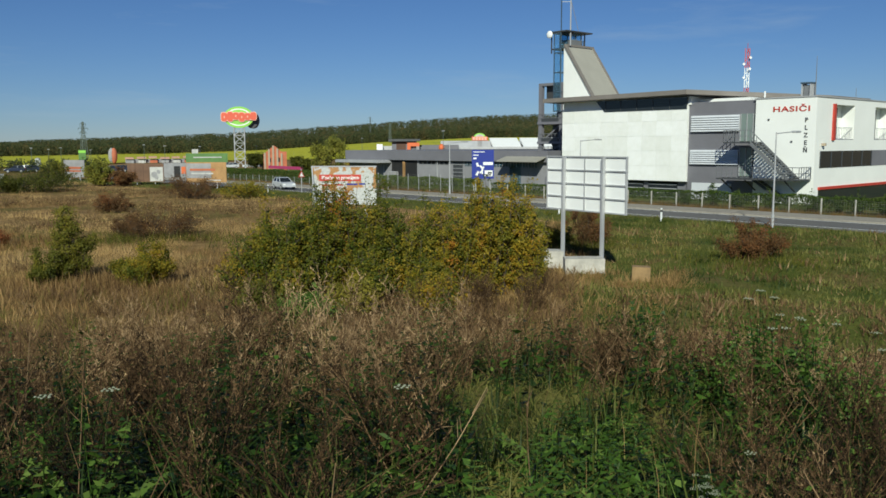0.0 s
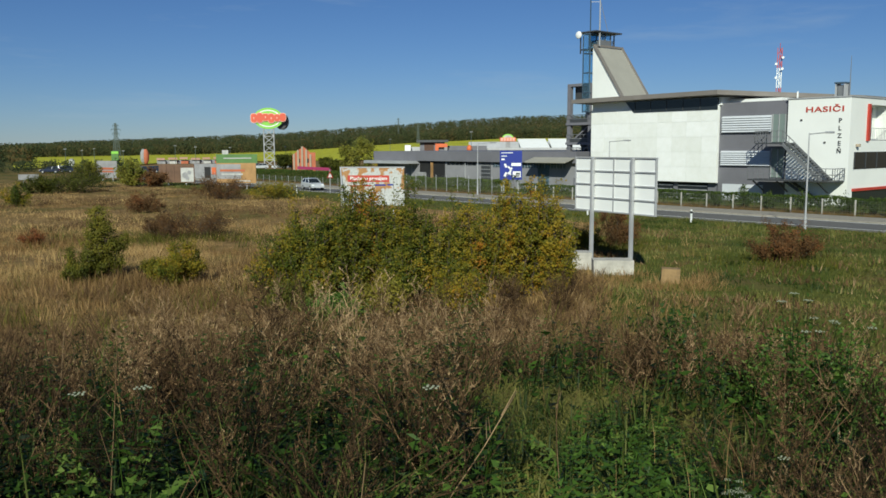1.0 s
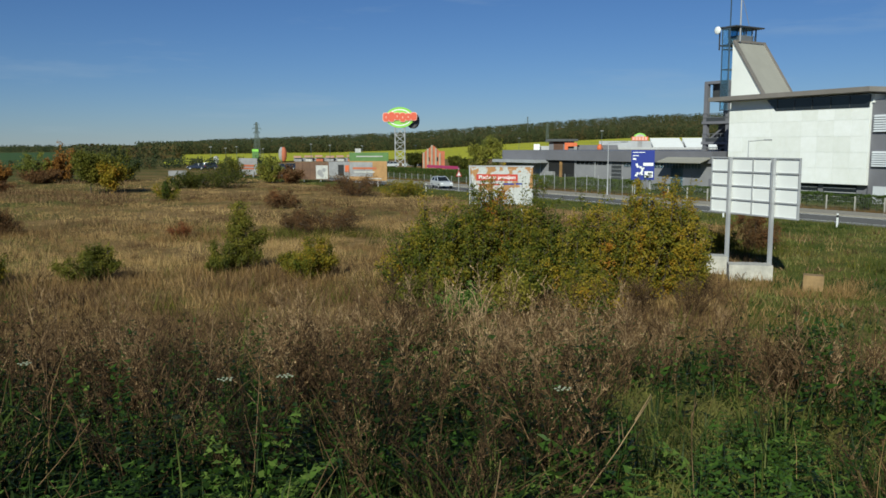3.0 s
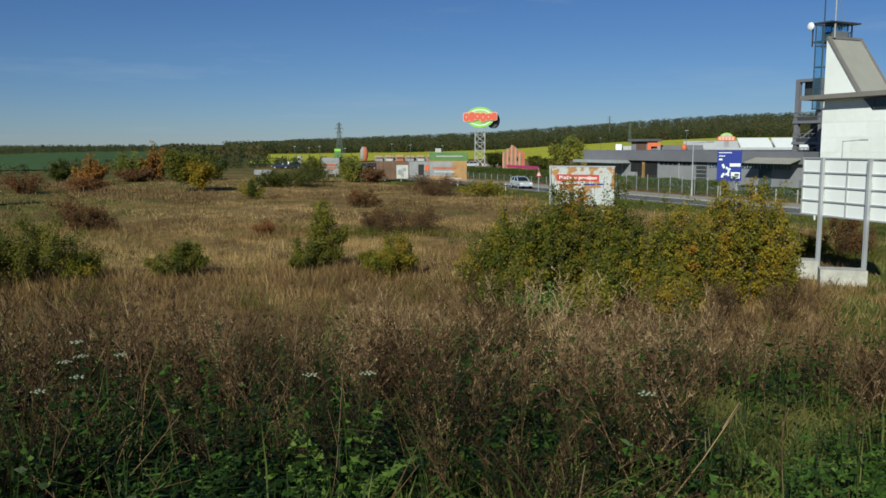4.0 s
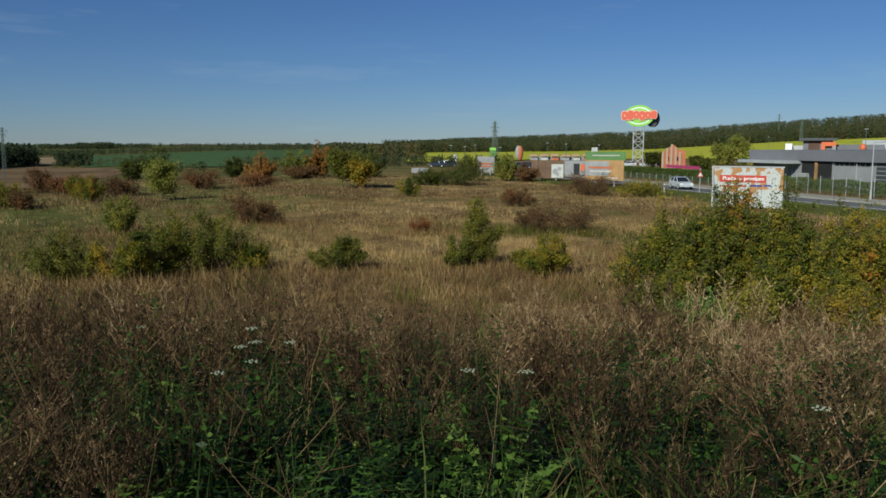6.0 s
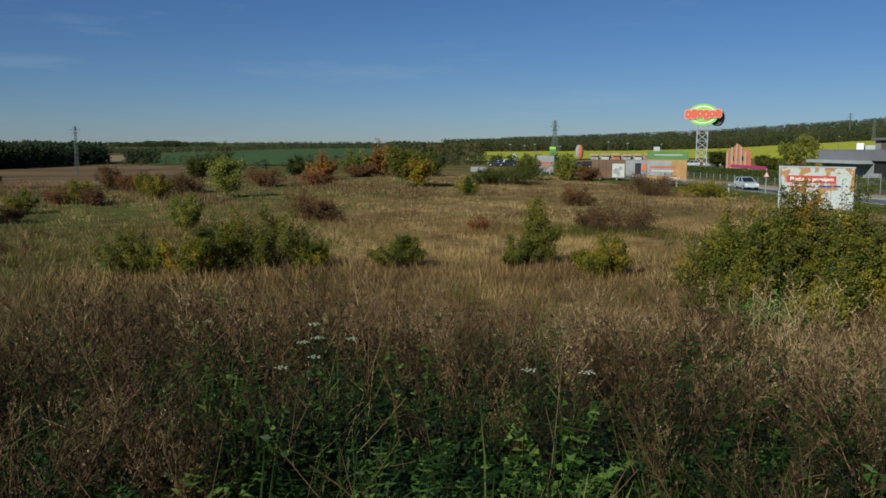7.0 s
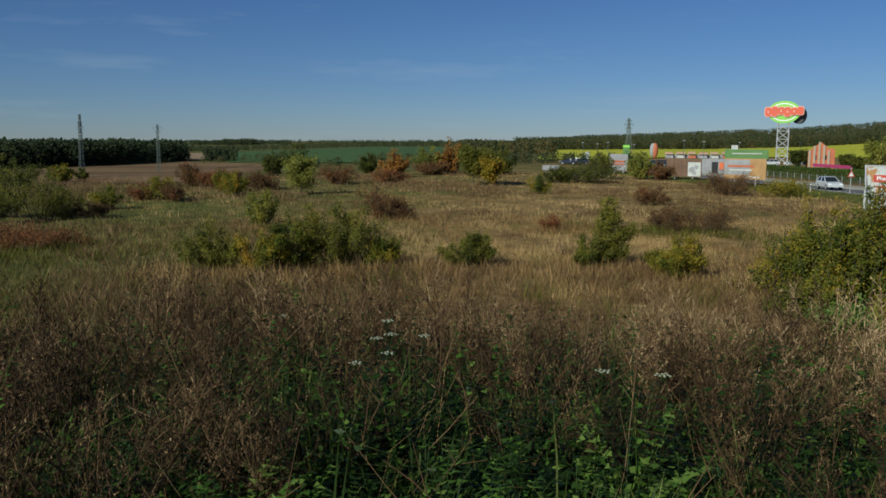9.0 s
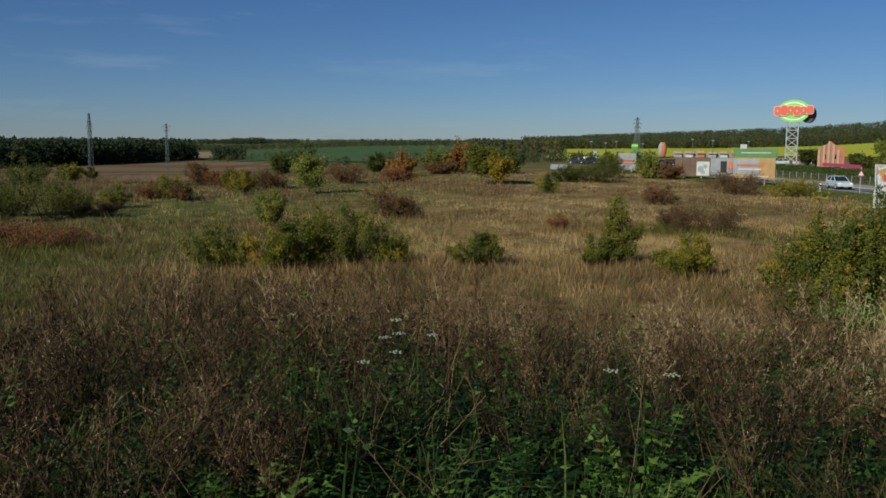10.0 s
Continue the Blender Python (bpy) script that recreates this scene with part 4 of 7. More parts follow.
# ---- cars ----
def car(m, paint, label):
    """A hatchback: shaped body, glasshouse, lamps and wheels. It faces +y."""
    c = thing("car", m, label, "car")
    prof = [(-2.0, 0.35), (-2.05, 0.75), (-1.95, 0.98), (-1.0, 1.0), (0.75, 0.95), (1.7, 0.82), (2.0, 0.62), (2.02, 0.35)]
    bm = prism(bmesh.new(), [(-0.84, y, z) for y, z in prof], (1.68, 0, 0))
    bmesh.ops.bevel(bm, geom=list(bm.edges), offset=0.07, segments=2, profile=0.7, affect='EDGES')
    part("body", bm, paint, c)
    lo = [(-0.76, -1.85, 0.97), (0.76, -1.85, 0.97), (0.76, 0.85, 0.93), (-0.76, 0.85, 0.93)]
    hi = [(-0.60, -1.45, 1.42), (0.60, -1.45, 1.42), (0.60, 0.05, 1.44), (-0.60, 0.05, 1.44)]
    for i, pane in enumerate(("rear_window", "side_window", "windscreen", "side_window")):
        j = (i + 1) % 4
        bm = bmesh.new()
        quad = [Vector(p) for p in (lo[i], lo[j], hi[j], hi[i])]
        inward = (quad[1] - quad[0]).cross(quad[3] - quad[0]).normalized() * -0.03
        prism(bm, [tuple(q) for q in quad], tuple(inward))
        part(pane, bm, M_GLASS, c, "dark tinted glass")
    part("roof", boxed(-0.60, -1.45, 1.42, 0.60, 0.05, 1.47, 0.03), paint, c)
    for sx in (-1, 1):
        for y0, z0, y1, z1 in ((0.85, 0.93, 0.05, 1.44), (-0.6, 0.96, -0.62, 1.44), (-1.85, 0.97, -1.45, 1.43)):
            part("pillar", beam(bmesh.new(), (sx * 0.77, y0, z0), (sx * 0.605, y1, z1), 0.07), paint, c)
        for y in (-1.3, 1.28):
            wh = part("wheel", rod(bmesh.new(), (sx * 0.66, y, 0.31), (sx * 0.86, y, 0.31), 0.31, 0.31, 20), M_BLACK, c, "black tyre")
            part("rim", rod(bmesh.new(), (sx * 0.85, y, 0.31), (sx * 0.875, y, 0.31), 0.2, 0.18, 14), M_STEEL, wh)
        part("headlight", boxed(sx * 0.62 - 0.16, 1.86, 0.6, sx * 0.62 + 0.16, 2.0, 0.76, 0.03), M_WHITEP, c)
        part("tail_light", boxed(sx * 0.68 - 0.1, -2.06, 0.7, sx * 0.68 + 0.1, -1.98, 0.92, 0.02), M_RED, c)
    part("number_plate", boxed(-0.26, -2.075, 0.5, 0.26, -2.04, 0.62), M_WHITEP, c)
    return c


car(ROAD @ pose(56.9, 77.0, 0.17), M_REDCAR, "small red hatchback on the asphalt road")
car(ROAD @ pose(56.3, 91.0, 0.17, 0, 0, 168), M_WHITECAR, "pale silver hatchback on the asphalt road")

# ---- plants ----
rng = np.random.default_rng(7)


def ribbon3(p0, p1, r0, r1):
    """A three-sided tapering stem."""
    p0, p1 = np.asarray(p0, float), np.asarray(p1, float)
    d = p1 - p0
    d = d / (np.linalg.norm(d) + 1e-9)
    a = np.cross(d, (0.3, 0.9, 0.2))
    a /= np.linalg.norm(a) + 1e-9
    b = np.cross(d, a)
    ring = [math.cos(t) * a + math.sin(t) * b for t in (0, 2.094, 4.189)]
    V = [p0 + r0 * q for q in ring] + [p1 + r1 * q for q in ring]
    Q = [(0, 1, 4, 3), (1, 2, 5, 4), (2, 0, 3, 5)]
    return V, Q


class Plant:
    """Collects stems and leaves of one plant."""

    def __init__(self):
        self.v, self.q, self.t = [], [], []

    def stem(self, p0, p1, r0, r1, tint=0.0):
        n = len(self.v)
        V, Q = ribbon3(p0, p1, r0, r1)
        self.v += V
        self.q += [tuple(n + i for i in f) for f in Q]
        self.t += [tint] * 6

    def leaf(self, p, along, across, length, width, tint=0.0):
        """A leaf: a folded diamond."""
        p = np.asarray(p, float)
        along, across = along / (np.linalg.norm(along) + 1e-9), across / (np.linalg.norm(across) + 1e-9)
        n = len(self.v)
        up = np.cross(across, along) * width * 0.25
        m, e = p + along * length * 0.45, p + along * length
        self.v += [p, m + across * width / 2 + up, e, m - across * width / 2 + up]
        self.q += [(n, n + 1, n + 2, n + 3)]
        self.t += [tint] * 4

    def seed(self, p, along, across, length, width, tint=0.0):
        """A seed husk: one pointed flake."""
        p = np.asarray(p, float)
        n = len(self.v)
        self.v += [p - across * width / 2, p + across * width / 2, p + along * length]
        self.q += [(n, n + 1, n + 2, n + 2)]
        self.t += [tint] * 3

    def arrays(self):
        return np.array(self.v), np.array(self.q, int), np.array(self.t)


def unit(v):
    return v / (np.linalg.norm(v) + 1e-9)


def mugwort(r, stems, branches, seeds, height, splay=0.24, twigs=2, root=0.05):
    """A dried mugwort: stems fan out from one root, bend, and carry plumes of fine twigs with seed husks; shrivelled leaves hang below."""
    p = Plant()
    for m in range(stems):
        a0 = r.random() * 6.283
        out = np.array([math.cos(a0), math.sin(a0), 0.0])
        side = np.array([-math.sin(a0), math.cos(a0), 0.0])
        hh = height * r.uniform(0.62, 1.0)
        tilt = abs(r.normal(0, splay))
        base = out * root * r.random() + side * r.normal(0, root * 0.4)
        k1, k2 = r.normal(0, 0.035, 2)

        def at(f):
            return base + hh * (out * tilt * (0.75 * f + 0.35 * f * f) + side * (k1 * math.sin(3.1 * f) + k2 * math.sin(5.7 * f)) + np.array([0, 0, f * (1 - 0.22 * tilt * f)]))
        own = r.normal(0, 0.07)
        # paler stems carry sunlit highlights in their tint
        pale = 0.42 if r.random() < 0.32 else 0.0
        cuts = (0, 0.22, 0.46, 0.72, 1.0)
        for f0, f1 in zip(cuts, cuts[1:]):
            p.stem(at(f0), at(f1), 0.0042 - 0.003 * f0, 0.0042 - 0.003 * f1, own + pale)
        for k in range(5):
            q = at(0.08 + 0.42 * r.random())
            d = unit(r.normal(0, 1, 3) + (0, 0, -0.9))
            p.seed(q, d, unit(np.cross(d, r.normal(0, 1, 3))), r.uniform(0.025, 0.06), r.uniform(0.008, 0.018), own - 0.05)
        for k in range(branches):
            f = 0.30 + 0.68 * ((k + r.random()) / branches) ** 0.85
            a = k * 2.4 + r.normal(0, .6)
            ln = hh * (0.05 + 0.30 * (1 - f) ** 0.8 * min(1.0, 3.0 * (f - 0.2))) * r.uniform(0.7, 1.3)
            up = unit(at(min(1.0, f + 0.1)) - at(f - 0.1))
            d = unit(np.array([math.cos(a), math.sin(a), 0.0]) * r.uniform(0.45, 0.95) + up)
            q0 = at(f)
            # nearly a third of the branches painted paler, as sunlit
            hue = own + (0.36 if r.random() < 0.30 else 0.02)
            p.seed(q0, d, unit(np.cross(d, r.normal(0, 1, 3))), ln, 0.0062, hue)
            for j in range(twigs):
                g = r.uniform(0.25, 0.8)
                e = unit(d + r.normal(0, 0.45, 3) + (0, 0, 0.2))
                p.seed(q0 + d * ln * g, e, unit(np.cross(e, r.normal(0, 1, 3))), ln * r.uniform(0.3, 0.65), 0.0048, hue + 0.05)
            for j in range(seeds):
                c = q0 + d * ln * (0.25 + 0.8 * r.random()) + r.normal(0, 0.004 + 0.025 * ln, 3)
                # lit husks: sun highlights set into the tint, not cast by the lamp
                lit = r.random() < 0.34
                w = 0.0042 + (0.0032 if lit else 0.0066) * r.random() ** 1.3
                p.seed(c, unit(r.normal(0, 1, 3) + (0, 0, 1.0)), unit(r.normal(0, 1, 3)), w * 2.4, w * (1.2 if lit else 1.6), hue + (r.normal(0.22, 0.12) if lit else r.normal(0.0, 0.08)))
    return p.arrays()


def bare_stalk(r, length):
    """One bare, slightly bent dead stalk that leans far over."""
    p = Plant()
    lean = r.uniform(0.35, 1.2)
    pts = [np.array([lean * f + 0.04 * math.sin(3 * f), r.normal(0, 0.012), 1.05 * f - 0.05 * lean * f * f]) * length for f in (0, 0.35, 0.7, 1.0)]
    for a, b, w in zip(pts, pts[1:], (0.0036, 0.0031, 0.0025)):
        p.stem(a, b, w, w * 0.8, 0)
    for k in range(3):
        q = pts[1] + (pts[3] - pts[1]) * r.random()
        p.stem(q, q + r.normal(0, 0.06, 3) + (0.03, 0, 0.10), 0.003, 0.0015, 0)
    return p.arrays()


def leafy_stem(r, height, size=0.065, n=8, start=0.2):
    """An upright green stem with drooping pointed leaves in pairs."""
    p = Plant()
    bend = r.normal(0, 0.16, 2)

    def at(f):
        return np.array([bend[0] * f * f, bend[1] * f * f, f]) * height
    p.stem(at(0), at(0.55), 0.0035, 0.0028, -0.05)
    p.stem(at(0.55), at(1.0), 0.0028, 0.0015, 0)
    for k in range(n):
        f = start + (1 - start) * (k + 0.5) / n
        for s in (0, math.pi):
            a = k * 1.57 + s + r.normal(0, .25)
            d = np.array([math.cos(a), math.sin(a), r.uniform(-0.45, 0.45)])
            L = size * (1.25 - 0.75 * f) * r.uniform(0.75, 1.3)
            p.leaf(at(f) + d * L * 0.25, d, np.array([-math.sin(a), math.cos(a), r.normal(0, .35)]), L, L * 0.56, r.normal(0, 0.11))
    return p.arrays()


def grass_tuft(r, blades, height, spread, width, bend=0.5):
    """Arching blades from one root."""
    p = Plant()
    for k in range(blades):
        a, t = r.random() * 6.283, r.normal(0, 0.05)
        b = np.array([math.cos(a), math.sin(a), 0]) * spread * r.random()
        h = height * (0.55 + 0.6 * r.random())
        o = np.array([math.cos(a), math.sin(a), 0]) * h * bend * r.uniform(0.3, 1.5)
        side = np.array([-math.sin(a), math.cos(a), 0]) * width / 2
        m, e = b + o * 0.35 + (0, 0, h * 0.65), b + o + (0, 0, h * r.uniform(0.55, 1.0))
        n = len(p.v)
        p.v += [b - side, b + side, m + side * 0.8, m - side * 0.8, e]
        p.q += [(n, n + 1, n + 2, n + 3), (n + 3, n + 2, n + 4, n + 4)]
        p.t += [t] * 5
    return p.arrays()


def far_tuft(r, blades, height, spread, width, loose=0.5):
    """A tuft for greater distances: one flake a blade, all swept loosely one way."""
    p = Plant()
    sweep = r.normal(0, 0.35, 2)
    for k in range(blades):
        a = r.random() * 6.283
        b = np.array([math.cos(a), math.sin(a), 0]) * spread * r.random()
        h = height * (0.40 + 0.75 * r.random())
        turn = r.random() * 6.283
        out = np.array([math.cos(a), math.sin(a), 0]) * abs(r.normal(0, loose)) + (sweep[0], sweep[1], 1.0)
        p.seed(b, unit(out), np.array([math.cos(turn), math.sin(turn), 0]), h, width * r.uniform(0.6, 1.5), r.normal(0, 0.09))
    return p.arrays()


def herb(r, fronds, height, size, pairs=10):
    """A low plant with feathered leaves: narrow leaflets in pairs along each rib."""
    p = Plant()
    for k in range(fronds):
        a = k * 2.4 + r.normal(0, 0.4)
        h = height * (0.4 + 0.6 * r.random())
        out = np.array([math.cos(a), math.sin(a), 0])
        root, tip = np.array([0, 0, h * 0.15]), out * h * r.uniform(0.5, 0.9) + (0, 0, h * r.uniform(0.7, 1.0))
        knee = (root + tip) / 2 + (0, 0, h * 0.22)
        def at(f):
            return (1 - f) ** 2 * root + 2 * f * (1 - f) * knee + f * f * tip
        p.stem((0, 0, 0), at(0.35), 0.003, 0.002, 0)
        p.stem(at(0.35), tip, 0.002, 0.001, 0)
        t = r.normal(0, 0.12)
        side = np.array([-out[1], out[0], 0])
        for j in range(pairs):
            f = 0.22 + 0.78 * j / (pairs - 1)
            ln = size * (0.35 + 1.1 * math.sin(math.pi * (0.15 + 0.8 * f)))
            for sgn in (-1, 1):
                d = unit(side * sgn + out * 0.55 + (0, 0, -0.15) + r.normal(0, .12, 3))
                for g in (0.05, 0.5):
                    e = unit(d + r.normal(0, 0.35, 3))
                    p.seed(at(f) + d * ln * g, e, unit(np.cross(e, (0, 0, 1)) + r.normal(0, .25, 3)), ln * 0.6, ln * 0.46, t + r.normal(0, .08))
    return p.arrays()


def broad_leaf(r, leaves, size):
    """A rosette of broad soft leaves."""
    p = Plant()
    for k in range(leaves):
        a = k * 2.4 + r.normal(0, .3)
        out = np.array([math.cos(a), math.sin(a), r.uniform(0.2, 0.9)])
        side = np.array([-math.sin(a), math.cos(a), 0])
        L = size * r.uniform(0.6, 1.1)
        t = r.normal(0, 0.1)
        n = len(p.v)
        rows = []
        for f, wd, z in ((0.0, 0.05, 0), (0.3, 0.22, 0.03), (0.6, 0.26, 0.0), (0.85, 0.14, -0.06), (1.0, 0.01, -0.12)):
            c = unit(out) * L * f + (0, 0, z * L)
            p.v += [c - side * wd * L + (0, 0, 0.05 * L), c, c + side * wd * L + (0, 0, 0.05 * L)]
            p.t += [t] * 3
        for i in range(4):
            b = n + i * 3
            p.q += [(b, b + 1, b + 4, b + 3), (b + 1, b + 2, b + 5, b + 4)]
    return p.arrays()


def scatter(name, label, category, mat, kinds, spots, sizes, tints, lean=None):
    """Many plants grown from a few kinds, as one mesh."""
    Vs, Qs, Ts, n = [], [], [], 0
    pick = rng.integers(0, len(kinds), len(spots))
    ang = rng.random(len(spots)) * 6.283
    for k, (V, Q, T) in enumerate(kinds):
        idx = np.where(pick == k)[0]
        if not len(idx):
            continue
        c, s = np.cos(ang[idx])[:, None], np.sin(ang[idx])[:, None]
        sc = sizes[idx][:, None]
        X = (V[None, :, 0] * c - V[None, :, 1] * s) * sc + spots[idx, 0][:, None]
        Y = (V[None, :, 0] * s + V[None, :, 1] * c) * sc + spots[idx, 1][:, None]
        Z = V[None, :, 2] * sc + spots[idx, 2][:, None]
        if lean is not None:
            X = X + V[None, :, 2] * sc * lean[idx, 0][:, None]
            Y = Y + V[None, :, 2] * sc * lean[idx, 1][:, None]
        Vs.append(np.stack([X, Y, Z], -1).reshape(-1, 3))
        Qs.append((Q[None] + n + (np.arange(len(idx)) * len(V))[:, None, None]).reshape(-1, 4))
        Ts.append((T[None] + tints[idx][:, None]).ravel())
        n += len(idx) * len(V)
    Q = np.concatenate(Qs)
    tri = Q[:, 2] == Q[:, 3]
    me = mesh_of(name, np.concatenate(Vs), Q[~tri], Q[tri][:, :3], [mat], np.concatenate(Ts))
    return tagged(new(name, me), label, category, kind="stuff")


def spread_spots(n, az0, az1, d0, d1, keep=None, power=1.0):
    """Random places between two bearings and two distances; power below 1 crowds them near."""
    az = np.radians(rng.uniform(az0, az1, n))
    u = rng.random(n)
    d = (d0 ** (2 * power) + u * (d1 ** (2 * power) - d0 ** (2 * power))) ** (0.5 / power)
    x, y = d * np.sin(az), d * np.cos(az)
    if keep is not None:
        k = keep(x, y) > rng.random(n)
        x, y = x[k], y[k]
    return np.stack([x, y, land(x, y) - 0.02], 1)


def patches(x, y, size, seed=0.0):
    """Smooth patchiness between 0 and 1."""
    a = np.sin(x / size + seed) * np.cos(y / size * 1.3 + seed * 2.1) + 0.6 * np.sin(x / size * 2.3 + y / size * 1.7 + seed * 3.3)
    a = a + 0.4 * np.sin(x / size * 4.1 - y / size * 3.7 + seed)
    return np.clip(0.5 + a / 3.0, 0, 1)


def leaves_mesh(name, centres, size, tints, mat, flat=0.3, turned=0.8):
    """Many single leaves, each a pointed flake, turned loosely towards the light."""
    n = len(centres)
    face = rng.normal(0, 1, (n, 3)) + np.array((-0.35, -0.62, 0.55)) * turned
    al = np.cross(face, rng.normal(0, 1, (n, 3)) + (0, 0, flat))
    al /= np.linalg.norm(al, axis=1, keepdims=True) + 1e-9
    ac = np.cross(al, face)
    ac /= np.linalg.norm(ac, axis=1, keepdims=True) + 1e-9
    L = (size * rng.uniform(0.7, 1.3, n))[:, None]
    V = np.stack([centres - al * L * 0.45 + ac * L * 0.38, centres - al * L * 0.45 - ac * L * 0.38, centres + al * L * 0.6], 1)
    return mesh_of(name, V.reshape(-1, 3), None, np.arange(n * 3).reshape(n, 3), [mat], np.repeat(tints, 3))


def shoots(n, width, height, r, droop=0.0, lift=0.25):
    """Bent shoots that fan out from the ground: rows of points."""
    out = []
    for k in range(n):
        a = r.random() * 6.283
        rad = width / 2 * math.sqrt(r.random())
        h = height * (1.0 - 0.45 * (rad / (width / 2)) ** 2) * r.uniform(0.55, 1.08)
        base = np.array([math.cos(a), math.sin(a), 0]) * rad * lift
        tip = np.array([math.cos(a) * rad, math.sin(a) * rad, h])
        if r.random() < 0.34:
            tip = tip * np.array([0.85, 0.85, r.uniform(1.06, 1.20)])
        mid = base * 0.55 + tip * 0.45 + (0, 0, h * 0.10) + r.normal(0, 0.05 * width, 3)
        t = np.linspace(0, 1, 7)[:, None]
        out.append((1 - t) ** 2 * base + 2 * t * (1 - t) * mid + t * t * tip)
    return out


def tubes_mesh(name, lines, r0, r1, mat, sides=4):
    """Tapering stems along rows of points."""
    V, Q, n = [], [], 0
    ang = np.linspace(0, 6.283, sides, endpoint=False)
    for ln in lines:
        m = len(ln)
        d = np.gradient(ln, axis=0)
        d /= np.linalg.norm(d, axis=1, keepdims=True) + 1e-9
        a = np.cross(d, (0.31, 0.93, 0.17))
        a /= np.linalg.norm(a, axis=1, keepdims=True) + 1e-9
        b = np.cross(d, a)
        rr = np.linspace(r0, r1, m)[:, None, None]
        V.append((ln[:, None] + rr * (np.cos(ang)[None, :, None] * a[:, None] + np.sin(ang)[None, :, None] * b[:, None])).reshape(-1, 3))
        i = (np.arange(m - 1)[:, None] * sides)
        j = np.arange(sides)[None]
        Q.append((np.stack([i + j, i + (j + 1) % sides, i + sides + (j + 1) % sides, i + sides + j], -1) + n).reshape(-1, 4))
        n += m * sides
    return mesh_of(name, np.concatenate(V), np.concatenate(Q), None, [mat], smooth=True)


def bush(x, y, width, height, mat, tint, label, leaf=0.085, count=3500, shoot_n=26, fill=0.5, name="bush", category="bush", vary=0.14, turned=0.8, twigs=15):
    """A shrub: shoots fan up from the ground, twigs spring from them, leaves sit along the twigs."""
    ob = thing(name, pose(x, y, float(land(x, y)) - 0.05), label, category)
    ls = shoots(shoot_n, width, height, rng)
    L = np.stack(ls)
    n = shoot_n * twigs
    own = np.arange(n) % shoot_n
    f = 0.10 + 0.88 * rng.random(n) ** 0.8
    i = np.minimum((f * 6).astype(int), 5)
    g = (f * 6 - i)[:, None]
    root = L[own, i] * (1 - g) + L[own, i + 1] * g
    way = rng.normal(0, 1, (n, 3)) * (1, 1, 0.6) + np.array((0, 0, 0.85))
    way /= np.linalg.norm(way, axis=1, keepdims=True)
    reach = (0.10 + 0.12 * width * fill) * rng.uniform(0.4, 1.7, n) * (1.25 - 0.55 * f)
    lines = ls[:40] + [np.stack([root[k], root[k] + way[k] * reach[k]]) for k in range(0, n, 5)] if width > 1 else ls[:40]
    thick = width > 1
    br = new("branchwork", tubes_mesh("branchwork", lines, 0.012 + 0.004 * height if thick else 0.004, 0.004 if thick else 0.002, M_BARK if category != "herbs" else M_HERB, 3))
    br.parent = ob
    k = rng.integers(0, n, count)
    u = rng.random(count) ** 0.7 * 1.08
    c = root[k] + way[k] * (reach[k] * u)[:, None] + rng.normal(0, 1, (count, 3)) * (0.022 * width * fill + 0.045)
    c[:, 2] = np.maximum(c[:, 2], 0.06)
    t = tint + rng.normal(0, vary, shoot_n)[own[k]] + rng.normal(0, vary * 0.5, n)[k] + rng.normal(0, 0.05, count)
    fo = new("foliage", leaves_mesh("foliage", c, leaf, t, mat, 0.3, turned))
    fo.parent = ob
    return ob


def tree(x, y, height, width, clear, mat, tint, label, leaf=0.16, count=3500, trunk_r=0.08, name="tree", gold=None, limbs=16, category="tree"):
    """A young tree: tapered trunk, limbs, and a crown of leaves in uneven clumps."""
    ob = thing(name, pose(x, y, float(land(x, y)) - 0.05), label, category)
    lines = [np.stack([np.linspace(0, rng.normal(0, .04 * height), 7), np.linspace(0, rng.normal(0, .04 * height), 7), np.linspace(0, height * 0.93, 7)], 1)]
    tr = new("trunk", tubes_mesh("trunk", lines, trunk_r, 0.015, M_BARK, 8))
    tr.parent = ob
    ends = []
    for k in range(limbs):
        h = clear * height + (1 - clear) * height * 0.75 * (k + rng.random()) / limbs
        a = k * 2.4 + rng.normal(0, 0.5)
        u = (h - clear * height) / ((1 - clear) * height)
        reach = width / 2 * math.sin(math.pi * (0.22 + 0.75 * u)) * rng.uniform(0.75, 1.15)
        p0 = np.array([0, 0, h])
        p1 = np.array([math.cos(a) * reach, math.sin(a) * reach, h + reach * 0.55 + 0.05 * height])
        t = np.linspace(0, 1, 5)[:, None]
        ends.append(p0 * (1 - t) + p1 * t + np.array([0, 0, -0.12 * reach]) * np.sin(t * math.pi))
    lb = new("limb", tubes_mesh("limb", ends, trunk_r * 0.4, 0.008, M_BARK))
    lb.parent = ob
    L = np.stack(ends)
    k = rng.integers(0, limbs, count)
    f = 0.3 + 0.75 * rng.random(count)
    c = L[k, 0] * (1 - f[:, None]) + L[k, -1] * f[:, None]
    c = c + rng.normal(0, 1, (count, 3)) * width * 0.085
    top = rng.random(count) < 0.12
    c[top] = np.array([0, 0, height * 0.85]) + rng.normal(0, 1, (top.sum(), 3)) * (width * 0.11, width * 0.11, height * 0.07)
    t = tint + rng.normal(0, 0.12, limbs)[k] + rng.normal(0, 0.05, count)
    if gold:
        t = t + gold * (c[:, 0] / width)
    cr = new("crown", leaves_mesh("crown", c, leaf, t, mat))
    cr.parent = ob
    return ob


# --- the weeds on the bank ---
def bearing(x, y):
    return np.degrees(np.arctan2(x, y)), np.hypot(x, y)


def off_clearing(x, y):
    a, d = bearing(x, y)
    return np.where((a > 22.5) & (a < 36.5) & (d < 6.7), 0.06, 1.0)


